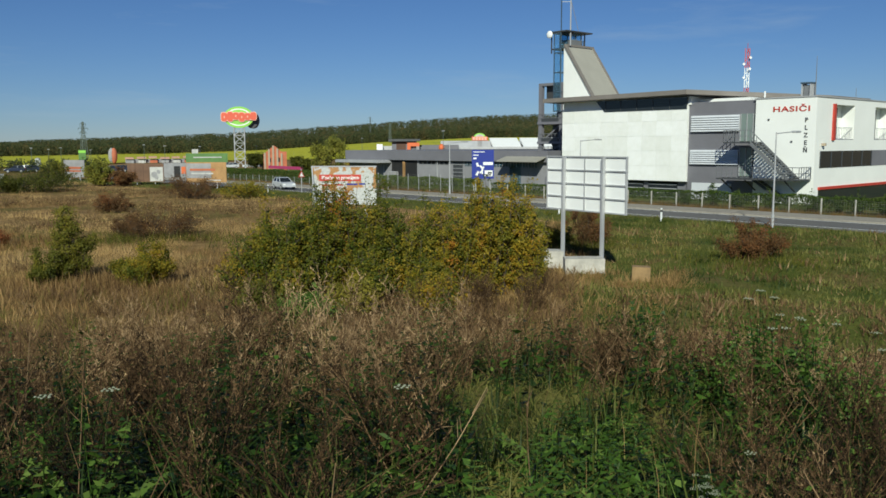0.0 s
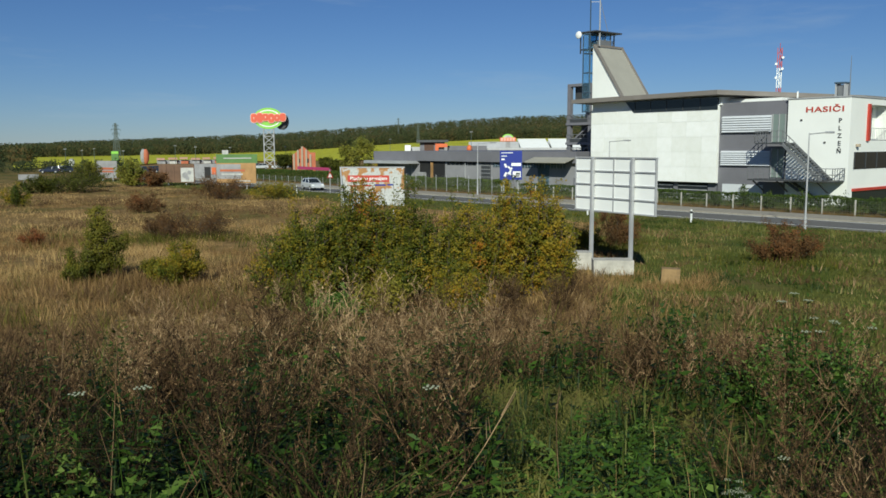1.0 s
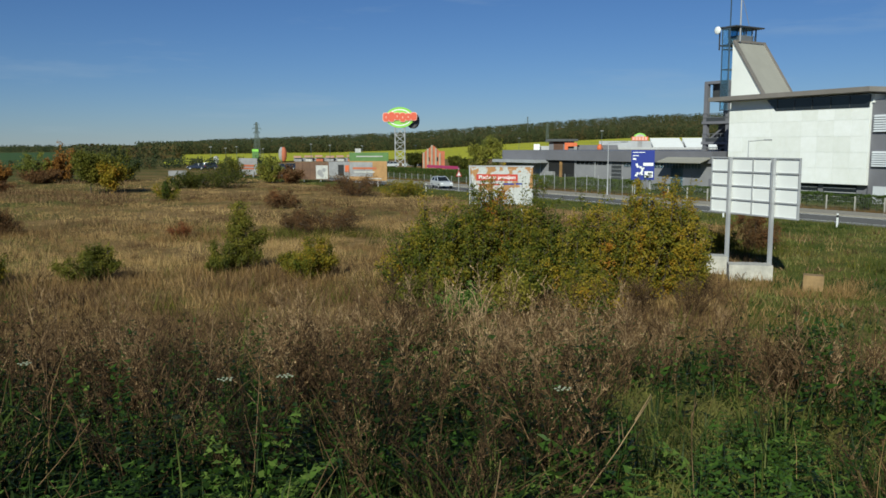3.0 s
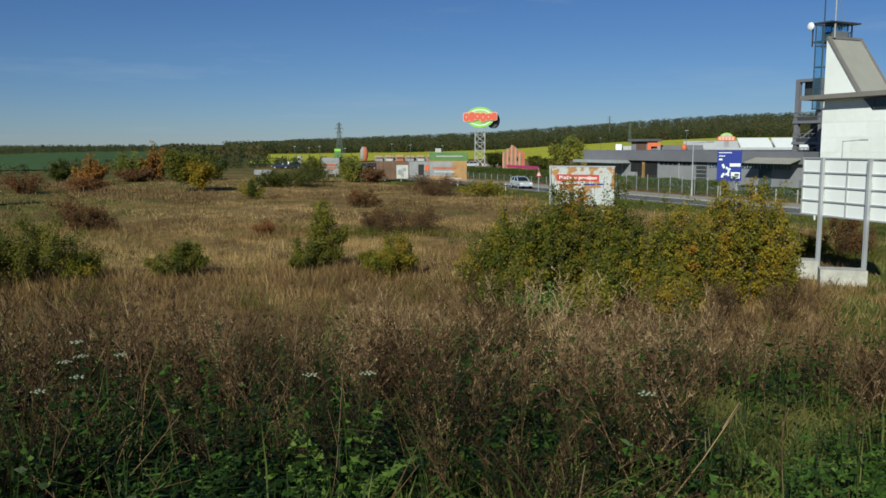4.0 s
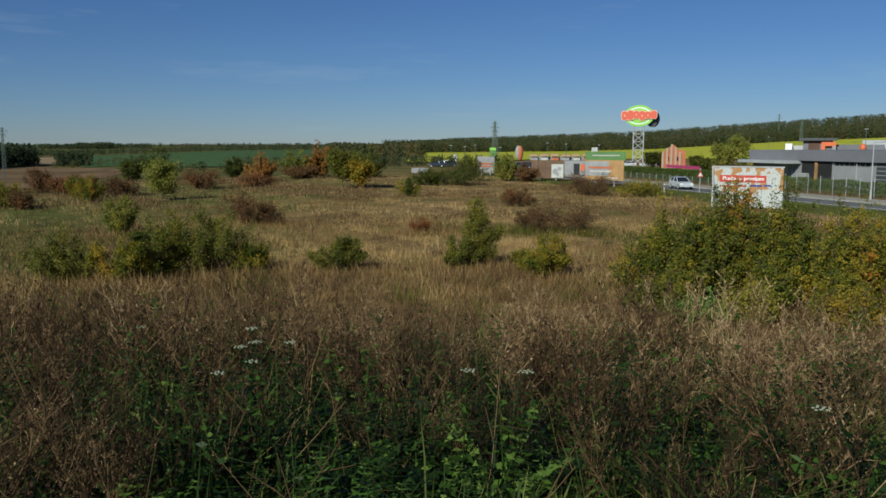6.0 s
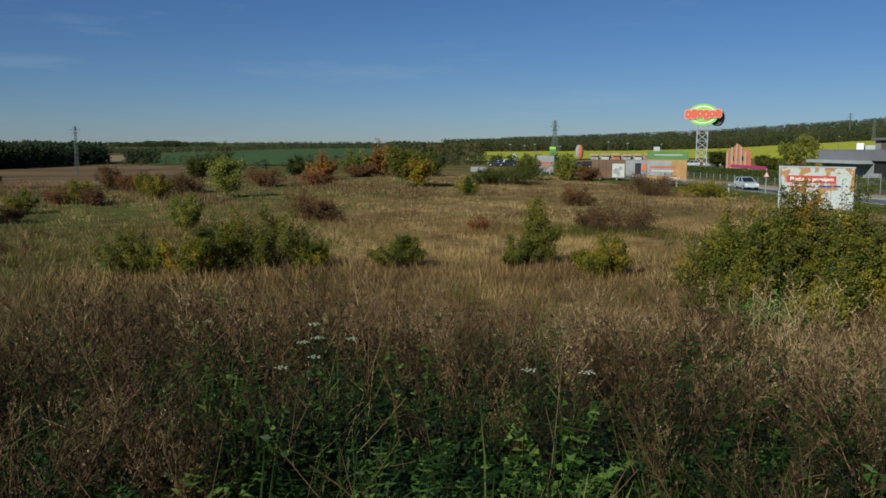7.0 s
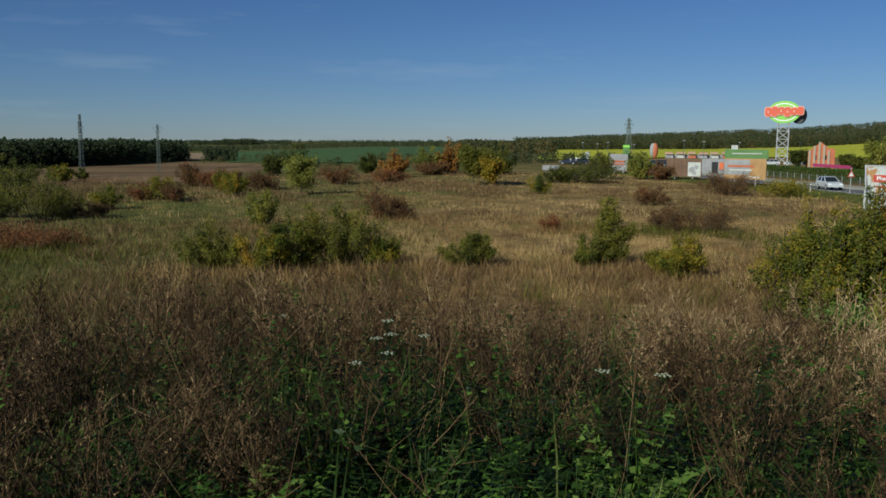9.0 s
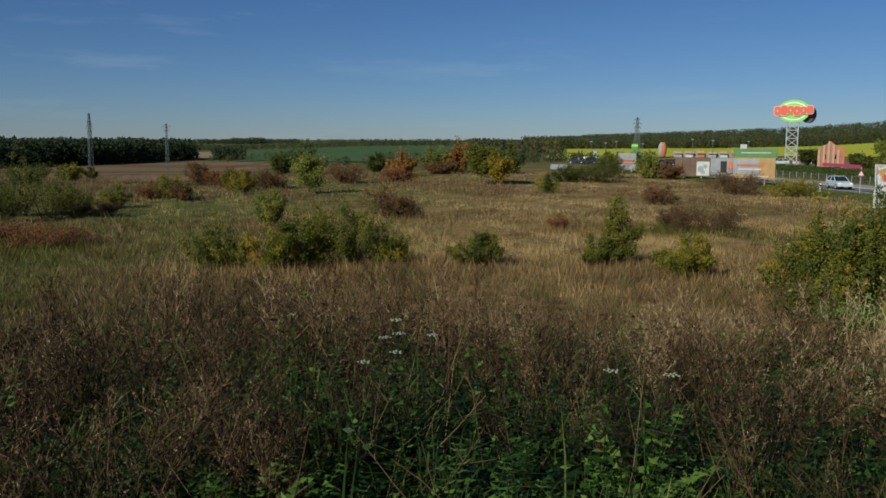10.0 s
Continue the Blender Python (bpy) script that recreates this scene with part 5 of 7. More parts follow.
def dry_share(x, y):
    """How thickly the dried weeds stand: dense along the edge of the bank, close by only in places."""
    a, d = bearing(x, y)
    close = np.interp(a, (-60, -20, -13, 9, 15, 37, 41, 62), (0.62, 0.55, 0.07, 0.09, 0.05, 0.05, 0.85, 0.85))
    edge = np.interp(a, (-60, 25, 29, 37, 41, 62), (1.0, 1.0, 0.6, 0.6, 1.0, 1.0))
    w = soft(d, 4.8, 6.0)
    return (close * (1 - w) + edge * w) * (0.05 + 0.95 * (patches(x, y, 0.46, 3.0) > 0.49 - 0.08 * soft(a, 36, 40))) * off_clearing(x, y)


def weeds(label, kinds, spots, height, tint, wide=0.12):
    a, d = bearing(spots[:, 0], spots[:, 1])
    n = len(spots)
    hh = np.clip(rng.normal(height, wide, n), 0.4, 1.3) * (0.84 + 0.32 * patches(spots[:, 0], spots[:, 1], 0.8, 6.2)) * (0.86 + 0.14 * soft(d, 4.0, 5.6)) * (1 - 0.17 * soft(a, 27, 34))
    # tint falls close to the camera and between clumps: shade put into the colour
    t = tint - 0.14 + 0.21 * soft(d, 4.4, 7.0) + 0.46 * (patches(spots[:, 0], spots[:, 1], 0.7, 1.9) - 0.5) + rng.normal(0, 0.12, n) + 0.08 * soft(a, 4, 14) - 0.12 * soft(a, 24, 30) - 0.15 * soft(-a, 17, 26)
    lean = rng.normal(0, 0.10, (n, 2)) + np.stack([0.26 * (patches(spots[:, 0], spots[:, 1], 1.1, 4.0) - 0.42) + 0.06 * soft(a, 30, 38), 0 * a], 1)
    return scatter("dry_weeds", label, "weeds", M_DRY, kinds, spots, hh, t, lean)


W = [mugwort(rng, 6, 13, 5, h, 0.27, 3) for h in (0.9, 1.0, 1.1, 0.95, 1.05, 1.0)]
HERO = [mugwort(rng, 17, 14, 6, h, 0.38, 3, 0.07) for h in (1.0, 1.1, 1.15)]
W2 = [mugwort(rng, 4, 6, 4, h, 0.26, 1, 0.12) for h in (0.85, 0.95, 1.05)]
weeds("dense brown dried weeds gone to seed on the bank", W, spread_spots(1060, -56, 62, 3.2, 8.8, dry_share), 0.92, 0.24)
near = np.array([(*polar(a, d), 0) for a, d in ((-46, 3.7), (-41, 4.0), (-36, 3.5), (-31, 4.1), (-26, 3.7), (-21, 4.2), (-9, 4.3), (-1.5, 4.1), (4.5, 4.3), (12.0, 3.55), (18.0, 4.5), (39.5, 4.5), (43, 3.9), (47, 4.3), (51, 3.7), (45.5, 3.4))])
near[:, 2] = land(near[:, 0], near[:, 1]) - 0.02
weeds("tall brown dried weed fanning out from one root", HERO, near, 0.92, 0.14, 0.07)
s = spread_spots(860, -56, 36, 8.6, 25, lambda x, y: 0.05 + 0.95 * (patches(x, y, 1.3, 5) > 0.52), 0.8)
weeds("brown dried weeds thinning out down the slope", W2, s, 0.75, 0.24, 0.14)
s = spread_spots(320, -56, -20, 9, 32, lambda x, y: 0.3 + 0.7 * (patches(x, y, 3.0, 7) > 0.45), 0.8)
weeds("reddish brown dried weeds on the lower slope", W2, s, 0.8, 0.24, 0.12)

# the same weeds added unseen all round the camera's place, too low to show, to shade the near growth
a, d = rng.uniform(0, 6.283, 230), np.sqrt(rng.uniform(0.7 ** 2, 2.3 ** 2, 230))
open_ = ~((np.degrees(a) > 0) & (np.degrees(a) < 48))
a, d = a[open_], d[open_]
s = np.stack([d * np.sin(a), d * np.cos(a), land(d * np.sin(a), d * np.cos(a)) - 0.02], 1)
top_of = np.clip((1.45 - 0.45 * d) * 0.80, 0.3, 0.8) * rng.uniform(0.75, 1.0, len(d))
scatter("dry_weeds", "unseen brown dried weeds added round the camera to shade the near growth", "weeds", M_DRY, W2, s, top_of, rng.normal(0.15, 0.1, len(d)))

s = spread_spots(4200, -56, 33, 8.6, 23, lambda x, y: 0.30 + 0.70 * (patches(x, y, 1.1, 3.7) > 0.45), 0.8)
scatter("brown_weeds", "low tangle of brown weeds on the slope", "weeds", M_DRY, [far_tuft(rng, 13, h, 0.32, 0.016, 0.7) for h in (0.55, 0.7, 0.8)], s, rng.uniform(0.6, 1.1, len(s)), rng.normal(0.31, 0.13, len(s)) + 0.5 * (patches(s[:, 0], s[:, 1], 1.7, 0.4) - 0.5))
s = spread_spots(1500, -56, 36, 8.6, 24, lambda x, y: patches(x, y, 1.2, 9.3) > 0.58, 0.8)
scatter("green_herbs", "green tufts among the brown weeds of the slope", "herbs", M_GREEN, [far_tuft(rng, 14, h, 0.30, 0.022, 0.8) for h in (0.5, 0.65)], s, rng.uniform(0.6, 1.1, len(s)), rng.normal(0.3, 0.14, len(s)))

s = spread_spots(3600, -56, 31, 20, 37, lambda x, y: 0.15 + 0.85 * (patches(x, y, 2.3, 6.6) > 0.40), 0.7)
scatter("brown_weeds", "tall brown weeds at the foot of the slope", "weeds", M_DRY, [far_tuft(rng, 13, h, 0.40, 0.020, 0.6) for h in (0.7, 0.85, 1.0)], s, rng.uniform(0.6, 1.1, len(s)), rng.normal(0.42, 0.10, len(s)) + 0.3 * (patches(s[:, 0], s[:, 1], 2.9, 0.4) - 0.5))
s = spread_spots(900, -56, 33, 20, 38, lambda x, y: patches(x, y, 2.0, 9.3) > 0.60, 0.7)
scatter("green_herbs", "green tufts at the foot of the slope", "herbs", M_GREEN, [far_tuft(rng, 14, h, 0.35, 0.028, 0.8) for h in (0.6, 0.8)], s, rng.uniform(0.6, 1.2, len(s)), rng.normal(0.35, 0.14, len(s)))

# green undergrowth, close and leafy; dark tints stand for shaded plants, bright ones for sunlit
N = [leafy_stem(rng, h, z) for h, z in ((0.40, 0.075), (0.52, 0.085), (0.62, 0.080), (0.34, 0.065), (0.48, 0.06))]
s = spread_spots(3000, -70, 74, 0.9, 6.0, lambda x, y: (0.14 + 0.86 * (patches(x, y, 0.45, 8) > 0.44)) * (0.12 + 0.88 * off_clearing(x, y)) * (1 - 0.35 * soft(bearing(x, y)[0], 38, 42)), 0.9)
scatter("green_herbs", "green leafy herbs under the dry weeds, tinted as lit and shaded", "herbs", M_HERB, N, s, rng.uniform(0.5, 1.0, len(s)), np.where(rng.random(len(s)) < 0.66 - 0.3 * soft(np.degrees(np.arctan2(s[:, 0], s[:, 1])), 8, 20), 0.04, 0.62) + rng.normal(0, 0.08, len(s)) + 0.3 * (patches(s[:, 0], s[:, 1], 0.38, 2.2) - 0.5), rng.normal(0, 0.2, (len(s), 2)))
s = spread_spots(800, -54, 62, 5.6, 9.2, lambda x, y: 0.12 + 0.88 * (patches(x, y, 0.6, 5.5) > 0.55), 0.9)
scatter("green_herbs", "green herbs showing between the weed clumps", "herbs", M_HERB, N, s, rng.uniform(0.8, 1.4, len(s)), rng.normal(0.36, 0.15, len(s)), rng.normal(0, 0.15, (len(s), 2)))
tall = [leafy_stem(rng, h, 0.085, 14, 0.12) for h in (0.75, 0.85, 0.95)]
s = spread_spots(820, -54, 62, 3.8, 7.8, lambda x, y: 0.9 * (patches(x, y, 0.46, 3.0) < 0.47) * off_clearing(x, y) * (1 - 0.75 * soft(bearing(x, y)[0], 33, 38)), 0.9)
scatter("leafy_stems", "tall green leafy stems among the dry weeds", "herbs", M_HERB, tall, s, rng.uniform(0.65, 1.0, len(s)), np.where(rng.random(len(s)) < 0.6, 0.15, 0.55) + rng.normal(0, 0.1, len(s)), rng.normal(0, 0.12, (len(s), 2)))
H = [herb(rng, 7, h, z) for h, z in ((0.34, 0.044), (0.44, 0.052), (0.52, 0.056), (0.28, 0.040))]
s = spread_spots(500, -70, 70, 1.2, 5.4, lambda x, y: 0.10 + 0.90 * (patches(x, y, 0.5, 1.3) > 0.45), 0.9)
scatter("feathery_herbs", "feathery green herbs under the dry weeds, shade in the dark tints", "herbs", M_HERB, H, s, rng.uniform(0.75, 1.25, len(s)), rng.normal(0.26, 0.24, len(s)) + 0.45 * (1 - off_clearing(s[:, 0], s[:, 1])))
c = np.array([polar(a, d) for a, d in ((-13.4, 3.3), (-11, 3.3), (-9, 3.2), (13.2, 3.5), (15.5, 3.6), (-7.5, 3.2), (21.5, 3.3), (28.5, 3.9), (20.5, 3.2), (36, 3.4), (3.0, 3.5), (-27, 3.4))])
k = np.repeat(np.arange(len(c)), 4)
x, y = c[k, 0] + rng.normal(0, 0.12, len(k)), c[k, 1] + rng.normal(0, 0.12, len(k))
scatter("fresh_herbs", "fresh pale green feathery leaves low in the weeds", "herbs", M_HERB, H, np.stack([x, y, land(x, y) - 0.02], 1), rng.uniform(0.8, 1.2, len(k)), rng.normal(0.72, 0.10, len(k)))
s = spread_spots(90, -54, 60, 2.2, 6, None, 0.8)
scatter("broad_herbs", "broad green leaves low between the weeds", "herbs", M_HERB, [broad_leaf(rng, 7, z) for z in (0.14, 0.2, 0.28)], s, rng.uniform(0.7, 1.3, len(s)), rng.normal(0.28, 0.16, len(s)))
G = [grass_tuft(rng, 16, h, 0.10, 0.008) for h in (0.3, 0.42, 0.55)] + [grass_tuft(rng, 11, h, 0.08, 0.012, 0.9) for h in (0.45, 0.55)]
s = spread_spots(4000, -54, 60, 1.8, 11, lambda x, y: 0.12 + 0.88 * (patches(x, y, 0.6, 4.4) > 0.54), 0.75)
# most tufts tinted dark as shaded grass, the rest bright as sunlit
scatter("green_grass", "long green grass blades between the weeds, tinted as lit and shaded", "grass", M_BLADE, G, s, rng.uniform(0.6, 1.1, len(s)), np.where(rng.random(len(s)) < 0.7, 0.06, 0.55) + rng.normal(0, 0.1, len(s)))
S = [grass_tuft(rng, 4, h, 0.25, 0.004, 0.9) for h in (0.8, 1.0)]
s = spread_spots(170, -54, 60, 3.2, 9, None, 0.9)
scatter("straw_stalks", "pale bent straw stalks among the weeds", "stalks", M_STRAW, S, s, rng.uniform(0.5, 0.9, len(s)), rng.normal(0.2, 0.15, len(s)))
s = spread_spots(230, -54, 60, 2.9, 7.5, lambda x, y: off_clearing(x, y) + 0.25, 0.9)
scatter("bare_stalks", "bare brown dead stalks leaning between the weeds", "stalks", M_DRY, [bare_stalk(rng, h) for h in (0.6, 0.7, 0.85, 0.5)], s, rng.uniform(0.6, 1.1, len(s)), rng.normal(0.42, 0.2, len(s)))
F = [grass_tuft(rng, 14, 0.16, 0.25, 0.010, 2.6) for _ in range(3)]
s = spread_spots(1000, 21, 37.5, 2.4, 6.9, None, 0.9)
scatter("trodden_grass", "trodden green grass lying flat", "grass", M_BLADE, F, s, rng.uniform(0.8, 1.3, len(s)), rng.normal(0.95, 0.2, len(s)))

# the bank's growth goes on behind the place where the camera stands
a, d = rng.uniform(1.3, 4.98, 1500), np.sqrt(rng.uniform(1.6 ** 2, 9.5 ** 2, 1500))
s = np.stack([d * np.sin(a), d * np.cos(a), land(d * np.sin(a), d * np.cos(a)) - 0.02], 1)
scatter("green_grass", "rough green grass on the top of the bank", "grass", M_BLADE, G[:2], s[:700], rng.uniform(0.6, 1.0, 700), rng.normal(0.4, 0.2, 700))
scatter("brown_weeds", "low brown weeds on the top of the bank", "weeds", M_DRY, [far_tuft(rng, 12, h, 0.35, 0.016, 0.7) for h in (0.5, 0.6)], s[700:], rng.uniform(0.6, 1.0, 800), rng.normal(0.35, 0.14, 800))

# --- the meadow's tall dry grass ---
T1 = [far_tuft(rng, 11, h, 0.42, 0.024, 0.8) for h in (0.5, 0.6, 0.7, 0.55)]
T2 = [far_tuft(rng, 11, h, 1.0, 0.05, 0.9) for h in (0.42, 0.5, 0.58)]


def meadow(x, y):
    a = np.degrees(np.arctan2(x, y))
    o = x * math.cos(radians(ROAD_AZ)) - y * math.sin(radians(ROAD_AZ))
    k = 0.3 + 0.7 * (patches(x, y, 5.5, 1.7) > 0.34)
    k = k * (1 - 0.75 * soft(-a, 10, 26) * (patches(x, y, 9, 4) > 0.33)) * (0.35 + 0.65 * soft(np.hypot(x, y), 26, 36))
    return np.where(o > 47.5 + 1.2 * np.sin(y * 0.31), 0, k) * (1 - 0.9 * soft(a, 29, 33)) * (1 - soft(a, 33, 40))


s = spread_spots(27000, -54, 56, 22, 62, meadow, 0.7)
scatter("meadow_grass", "tall dry straw-coloured meadow grass", "grass", M_STRAW, T1, s, rng.uniform(0.4, 0.95, len(s)) * (0.65 + 0.75 * patches(s[:, 0], s[:, 1], 1.6, 2.9)) * (1 - 0.3 * soft(-s[:, 0], 10, 26)), np.clip(rng.normal(0.70, 0.15, len(s)) + 1.1 * (patches(s[:, 0], s[:, 1], 4.5, 9) - 0.5) + 0.4 * (patches(s[:, 0], s[:, 1], 1.9, 5) - 0.5) - 0.22 * soft(-s[:, 0], 14, 34) - 0.25 * (1 - soft(np.hypot(s[:, 0], s[:, 1]), 24, 38)), 0, 1))
s = spread_spots(19000, -54, 34, 60, 150, meadow, 0.6)
scatter("meadow_grass", "tall dry straw-coloured meadow grass farther out", "grass", M_STRAW, T2, s, rng.uniform(0.4, 0.9, len(s)) * (0.65 + 0.75 * patches(s[:, 0], s[:, 1], 3.1, 2.9)), np.clip(rng.normal(0.68, 0.14, len(s)) + 1.1 * (patches(s[:, 0], s[:, 1], 7, 9) - 0.5) + 0.4 * (patches(s[:, 0], s[:, 1], 3.1, 5) - 0.5), 0, 1))
s = spread_spots(12500, -54, 34, 24, 130, lambda x, y: 0.10 + 0.9 * ((patches(x, y, 7, 4) + 0.25 * soft(-x, 5, 40)) > 0.55), 0.7)
scatter("meadow_grass", "green grass tufts between the dry ones", "grass", M_BLADE, T1, s, rng.uniform(0.3, 0.8, len(s)), rng.normal(0.72, 0.16, len(s)))
T3 = [far_tuft(rng, 9, h, 0.34, 0.035, 1.0) for h in (0.18, 0.28)]


def lawn(x, y):
    o = x * math.cos(radians(ROAD_AZ)) - y * math.sin(radians(ROAD_AZ))
    return np.where((o > 54.6), 0, 1.0)


s = spread_spots(10500, 30, 58, 20, 70, lawn, 0.7)
scatter("verge_grass", "short green grass on the verge", "grass", M_BLADE, T3, s, rng.uniform(0.5, 1.5, len(s)), np.clip(rng.normal(0.62, 0.15, len(s)) + 1.2 * (patches(s[:, 0], s[:, 1], 3, 3) - 0.5), 0, 0.95))
n = 3600
p = np.stack([54.6 - 7.5 * rng.random(n) ** 1.2, rng.uniform(16, 140, n)], 1)
s = np.array([tuple(street(a, b)) for a, b in p])
s[:, 2] = land(s[:, 0], s[:, 1])
scatter("verge_grass", "green grass strip along the near side of the road", "grass", M_BLADE, T3, s, rng.uniform(0.6, 1.7, n), np.clip(rng.normal(0.55, 0.16, n) + 0.5 * (patches(s[:, 0], s[:, 1], 3, 3) - 0.5), 0, 1))
s = spread_spots(1100, 26, 38.5, 15, 38, lambda x, y: 0.05 + 0.95 * (patches(x, y, 1.5, 6.5) > 0.60), 0.7)
a = np.radians(np.concatenate([rng.normal(34.2, 0.9, 60), rng.normal(36.4, 0.5, 60), rng.normal(31.2, 1.3, 70)]))
d = np.concatenate([rng.normal(33.6, 0.35, 60), rng.normal(34.2, 0.6, 60), rng.normal(35.6, 0.8, 70)])
x, y = d * np.sin(a), d * np.cos(a)
s = np.concatenate([s, np.stack([x, y, land(x, y)], 1)])
scatter("dry_grass_clumps", "pale dry grass clumps round the concrete blocks", "grass", M_STRAW, T1, s, rng.uniform(0.5, 1.1, len(s)), rng.normal(0.34, 0.18, len(s)))
s = spread_spots(5200, 29, 58, 11, 60, lambda x, y: lawn(x, y) * (0.06 + 0.88 * (patches(x, y, 3.3, 2.2) > 0.52)) * (1 - 0.6 * soft(np.hypot(x, y), 24, 40)), 0.6)
scatter("dry_grass_clumps", "brownish grass patches on the verge", "grass", M_DRY, T3, s, rng.uniform(0.8, 2.0, len(s)), rng.normal(0.52, 0.12, len(s)))
# low rough growth on the greener side of the meadow
T4 = [far_tuft(rng, 10, h, 0.55, 0.020, 1.0) for h in (0.22, 0.3)]
s = spread_spots(5000, -54, -16, 12, 60, lambda x, y: 0.35 + 0.65 * (patches(x, y, 2.6, 6.1) > 0.5), 0.6)
scatter("rough_grass", "low rough brown growth in the meadow", "grass", M_DRY, T4, s, rng.uniform(1.0, 2.2, len(s)), rng.normal(0.42, 0.14, len(s)))
s = spread_spots(4500, -54, -16, 12, 60, lambda x, y: 0.35 + 0.65 * (patches(x, y, 3.1, 1.1) > 0.5), 0.6)
scatter("rough_grass", "low rough green growth in the meadow", "grass", M_BLADE, T4, s, rng.uniform(1.0, 2.0, len(s)), rng.normal(0.5, 0.16, len(s)))
s = spread_spots(4200, -50, -15, 34, 100, lambda x, y: 0.2 + 0.8 * (patches(x, y, 6.0, 2.4) > 0.42), 0.6)
scatter("rough_grass", "short green grass on the damp side of the meadow", "grass", M_BLADE, T4, s, rng.uniform(1.0, 1.9, len(s)), rng.normal(0.85, 0.16, len(s)))
# brown weed patches out in the meadow
s = spread_spots(22000, -54, 33, 24, 120, lambda x, y: meadow(x, y) * (patches(x, y, 6.5, 3.1) > 0.62), 0.65)
scatter("brown_weeds", "reddish brown weeds in drifts across the meadow", "weeds", M_DRY, [far_tuft(rng, 12, h, 0.5, 0.03) for h in (0.5, 0.65)], s, rng.uniform(0.6, 1.15, len(s)), rng.normal(0.42, 0.12, len(s)))
c = np.array([(*polar(a, d), r) for a, d, r in ((-24, 36, 3.5), (-20, 35, 2.5), (2.5, 53, 3.5), (-3, 37, 2.0), (-12, 37, 2.0), (-42, 48, 4.0), (0, 76, 4.0), (4.5, 94, 5.0), (-28, 36, 3.0), (14, 27, 4.0), (22, 27, 4.0), (-35, 62, 4.0))])
k = rng.integers(0, len(c), 480)
x, y = c[k, 0] + rng.normal(0, 0.5, 480) * c[k, 2], c[k, 1] + rng.normal(0, 0.4, 480) * c[k, 2]
s = np.stack([x, y, land(x, y) - 0.02], 1)
scatter("dry_weeds", "brown dried weeds in patches round the shrubs", "weeds", M_DRY, [mugwort(rng, 3, 5, 1, h, 0.4, 1, 0.3) for h in (0.8, 0.95)], s, rng.uniform(0.6, 1.1, 480), rng.normal(0.25, 0.12, 480))
s = spread_spots(5200, -44, -9, 74, 150, lambda x, y: 0.08 + 0.92 * (patches(x, y, 9.0, 0.7) > 0.60), 0.6)
scatter("brown_weeds", "low brown undergrowth between the far shrubs", "weeds", M_DRY, [far_tuft(rng, 12, h, 0.9, 0.07, 0.7) for h in (0.8, 1.1)], s, rng.uniform(0.4, 1.0, len(s)), rng.normal(0.48, 0.12, len(s)))
s = spread_spots(2600, -54, 33, 26, 62, lambda x, y: patches(x, y, 3.4, 8.1) > 0.66, 0.6)
scatter("brown_weeds", "tufts of taller russet weeds in the dry grass", "weeds", M_ROSE, [far_tuft(rng, 12, h, 0.5, 0.03, 0.6) for h in (0.6, 0.8)], s, rng.uniform(0.5, 1.1, len(s)), rng.normal(0.12, 0.12, len(s)))
# dry strip along the fence
n = 2600
p = np.stack([rng.uniform(63.25, 65.2, n), rng.uniform(8, 134, n)], 1)
ca, sa = math.cos(radians(ROAD_AZ)), math.sin(radians(ROAD_AZ))
s = np.stack([p[:, 0] * ca + p[:, 1] * sa, -p[:, 0] * sa + p[:, 1] * ca, np.full(n, 0.18)], 1)
scatter("fence_grass", "dry brownish grass strip along the fence", "grass", M_STRAW, T1, s, rng.uniform(0.5, 1.0, n), rng.normal(0.08, 0.1, n))

# --- shrubs and young trees on the meadow: bearing, distance, width, height, kind, tint ---
KINDS = {
    "green": (M_GREEN, "green-leaved shrub in the dry meadow", 0.07),
    "olive": (M_HORN, "olive-green shrub turning yellow in the dry meadow", 0.07),
    "russet": (M_ROSE, "russet autumn shrub in the dry meadow", 0.07),
    "yellow": (M_YELLOWL, "yellow-green young shrub in the dry meadow", 0.085),
    "orange": (M_ORANGE, "orange autumn shrub in the dry meadow", 0.1),
}


skirts = []


def shrub(az, d, width, height, kind, tint):
    mat, label, leaf = KINDS[kind]
    if d < 62:
        width, height = width * 1.40, height * 1.2
    else:
        width, height = width * 1.28, height * 1.08
    x, y = polar(az, d)
    n = int(np.clip(1900 * width * height / (d / 40) ** 0.7, 1800, 9000))
    size = leaf * max(1.0, d / 55) * (0.95 if d < 62 else 1.0)
    if d < 62:
        skirts.extend((x + width * 0.55 * rng.normal(), y + width * 0.40 * rng.normal() - 0.3 * width) for _ in range(int(26 * width)))
    return bush(x, y, width, height, mat, tint + (0.08 if d < 45 else 0.0), label, size, int(n * (1.6 if d < 45 else 0.95 if d < 75 else 0.62)), int(9 + 4 * width), 0.62 if d < 75 else 0.72)


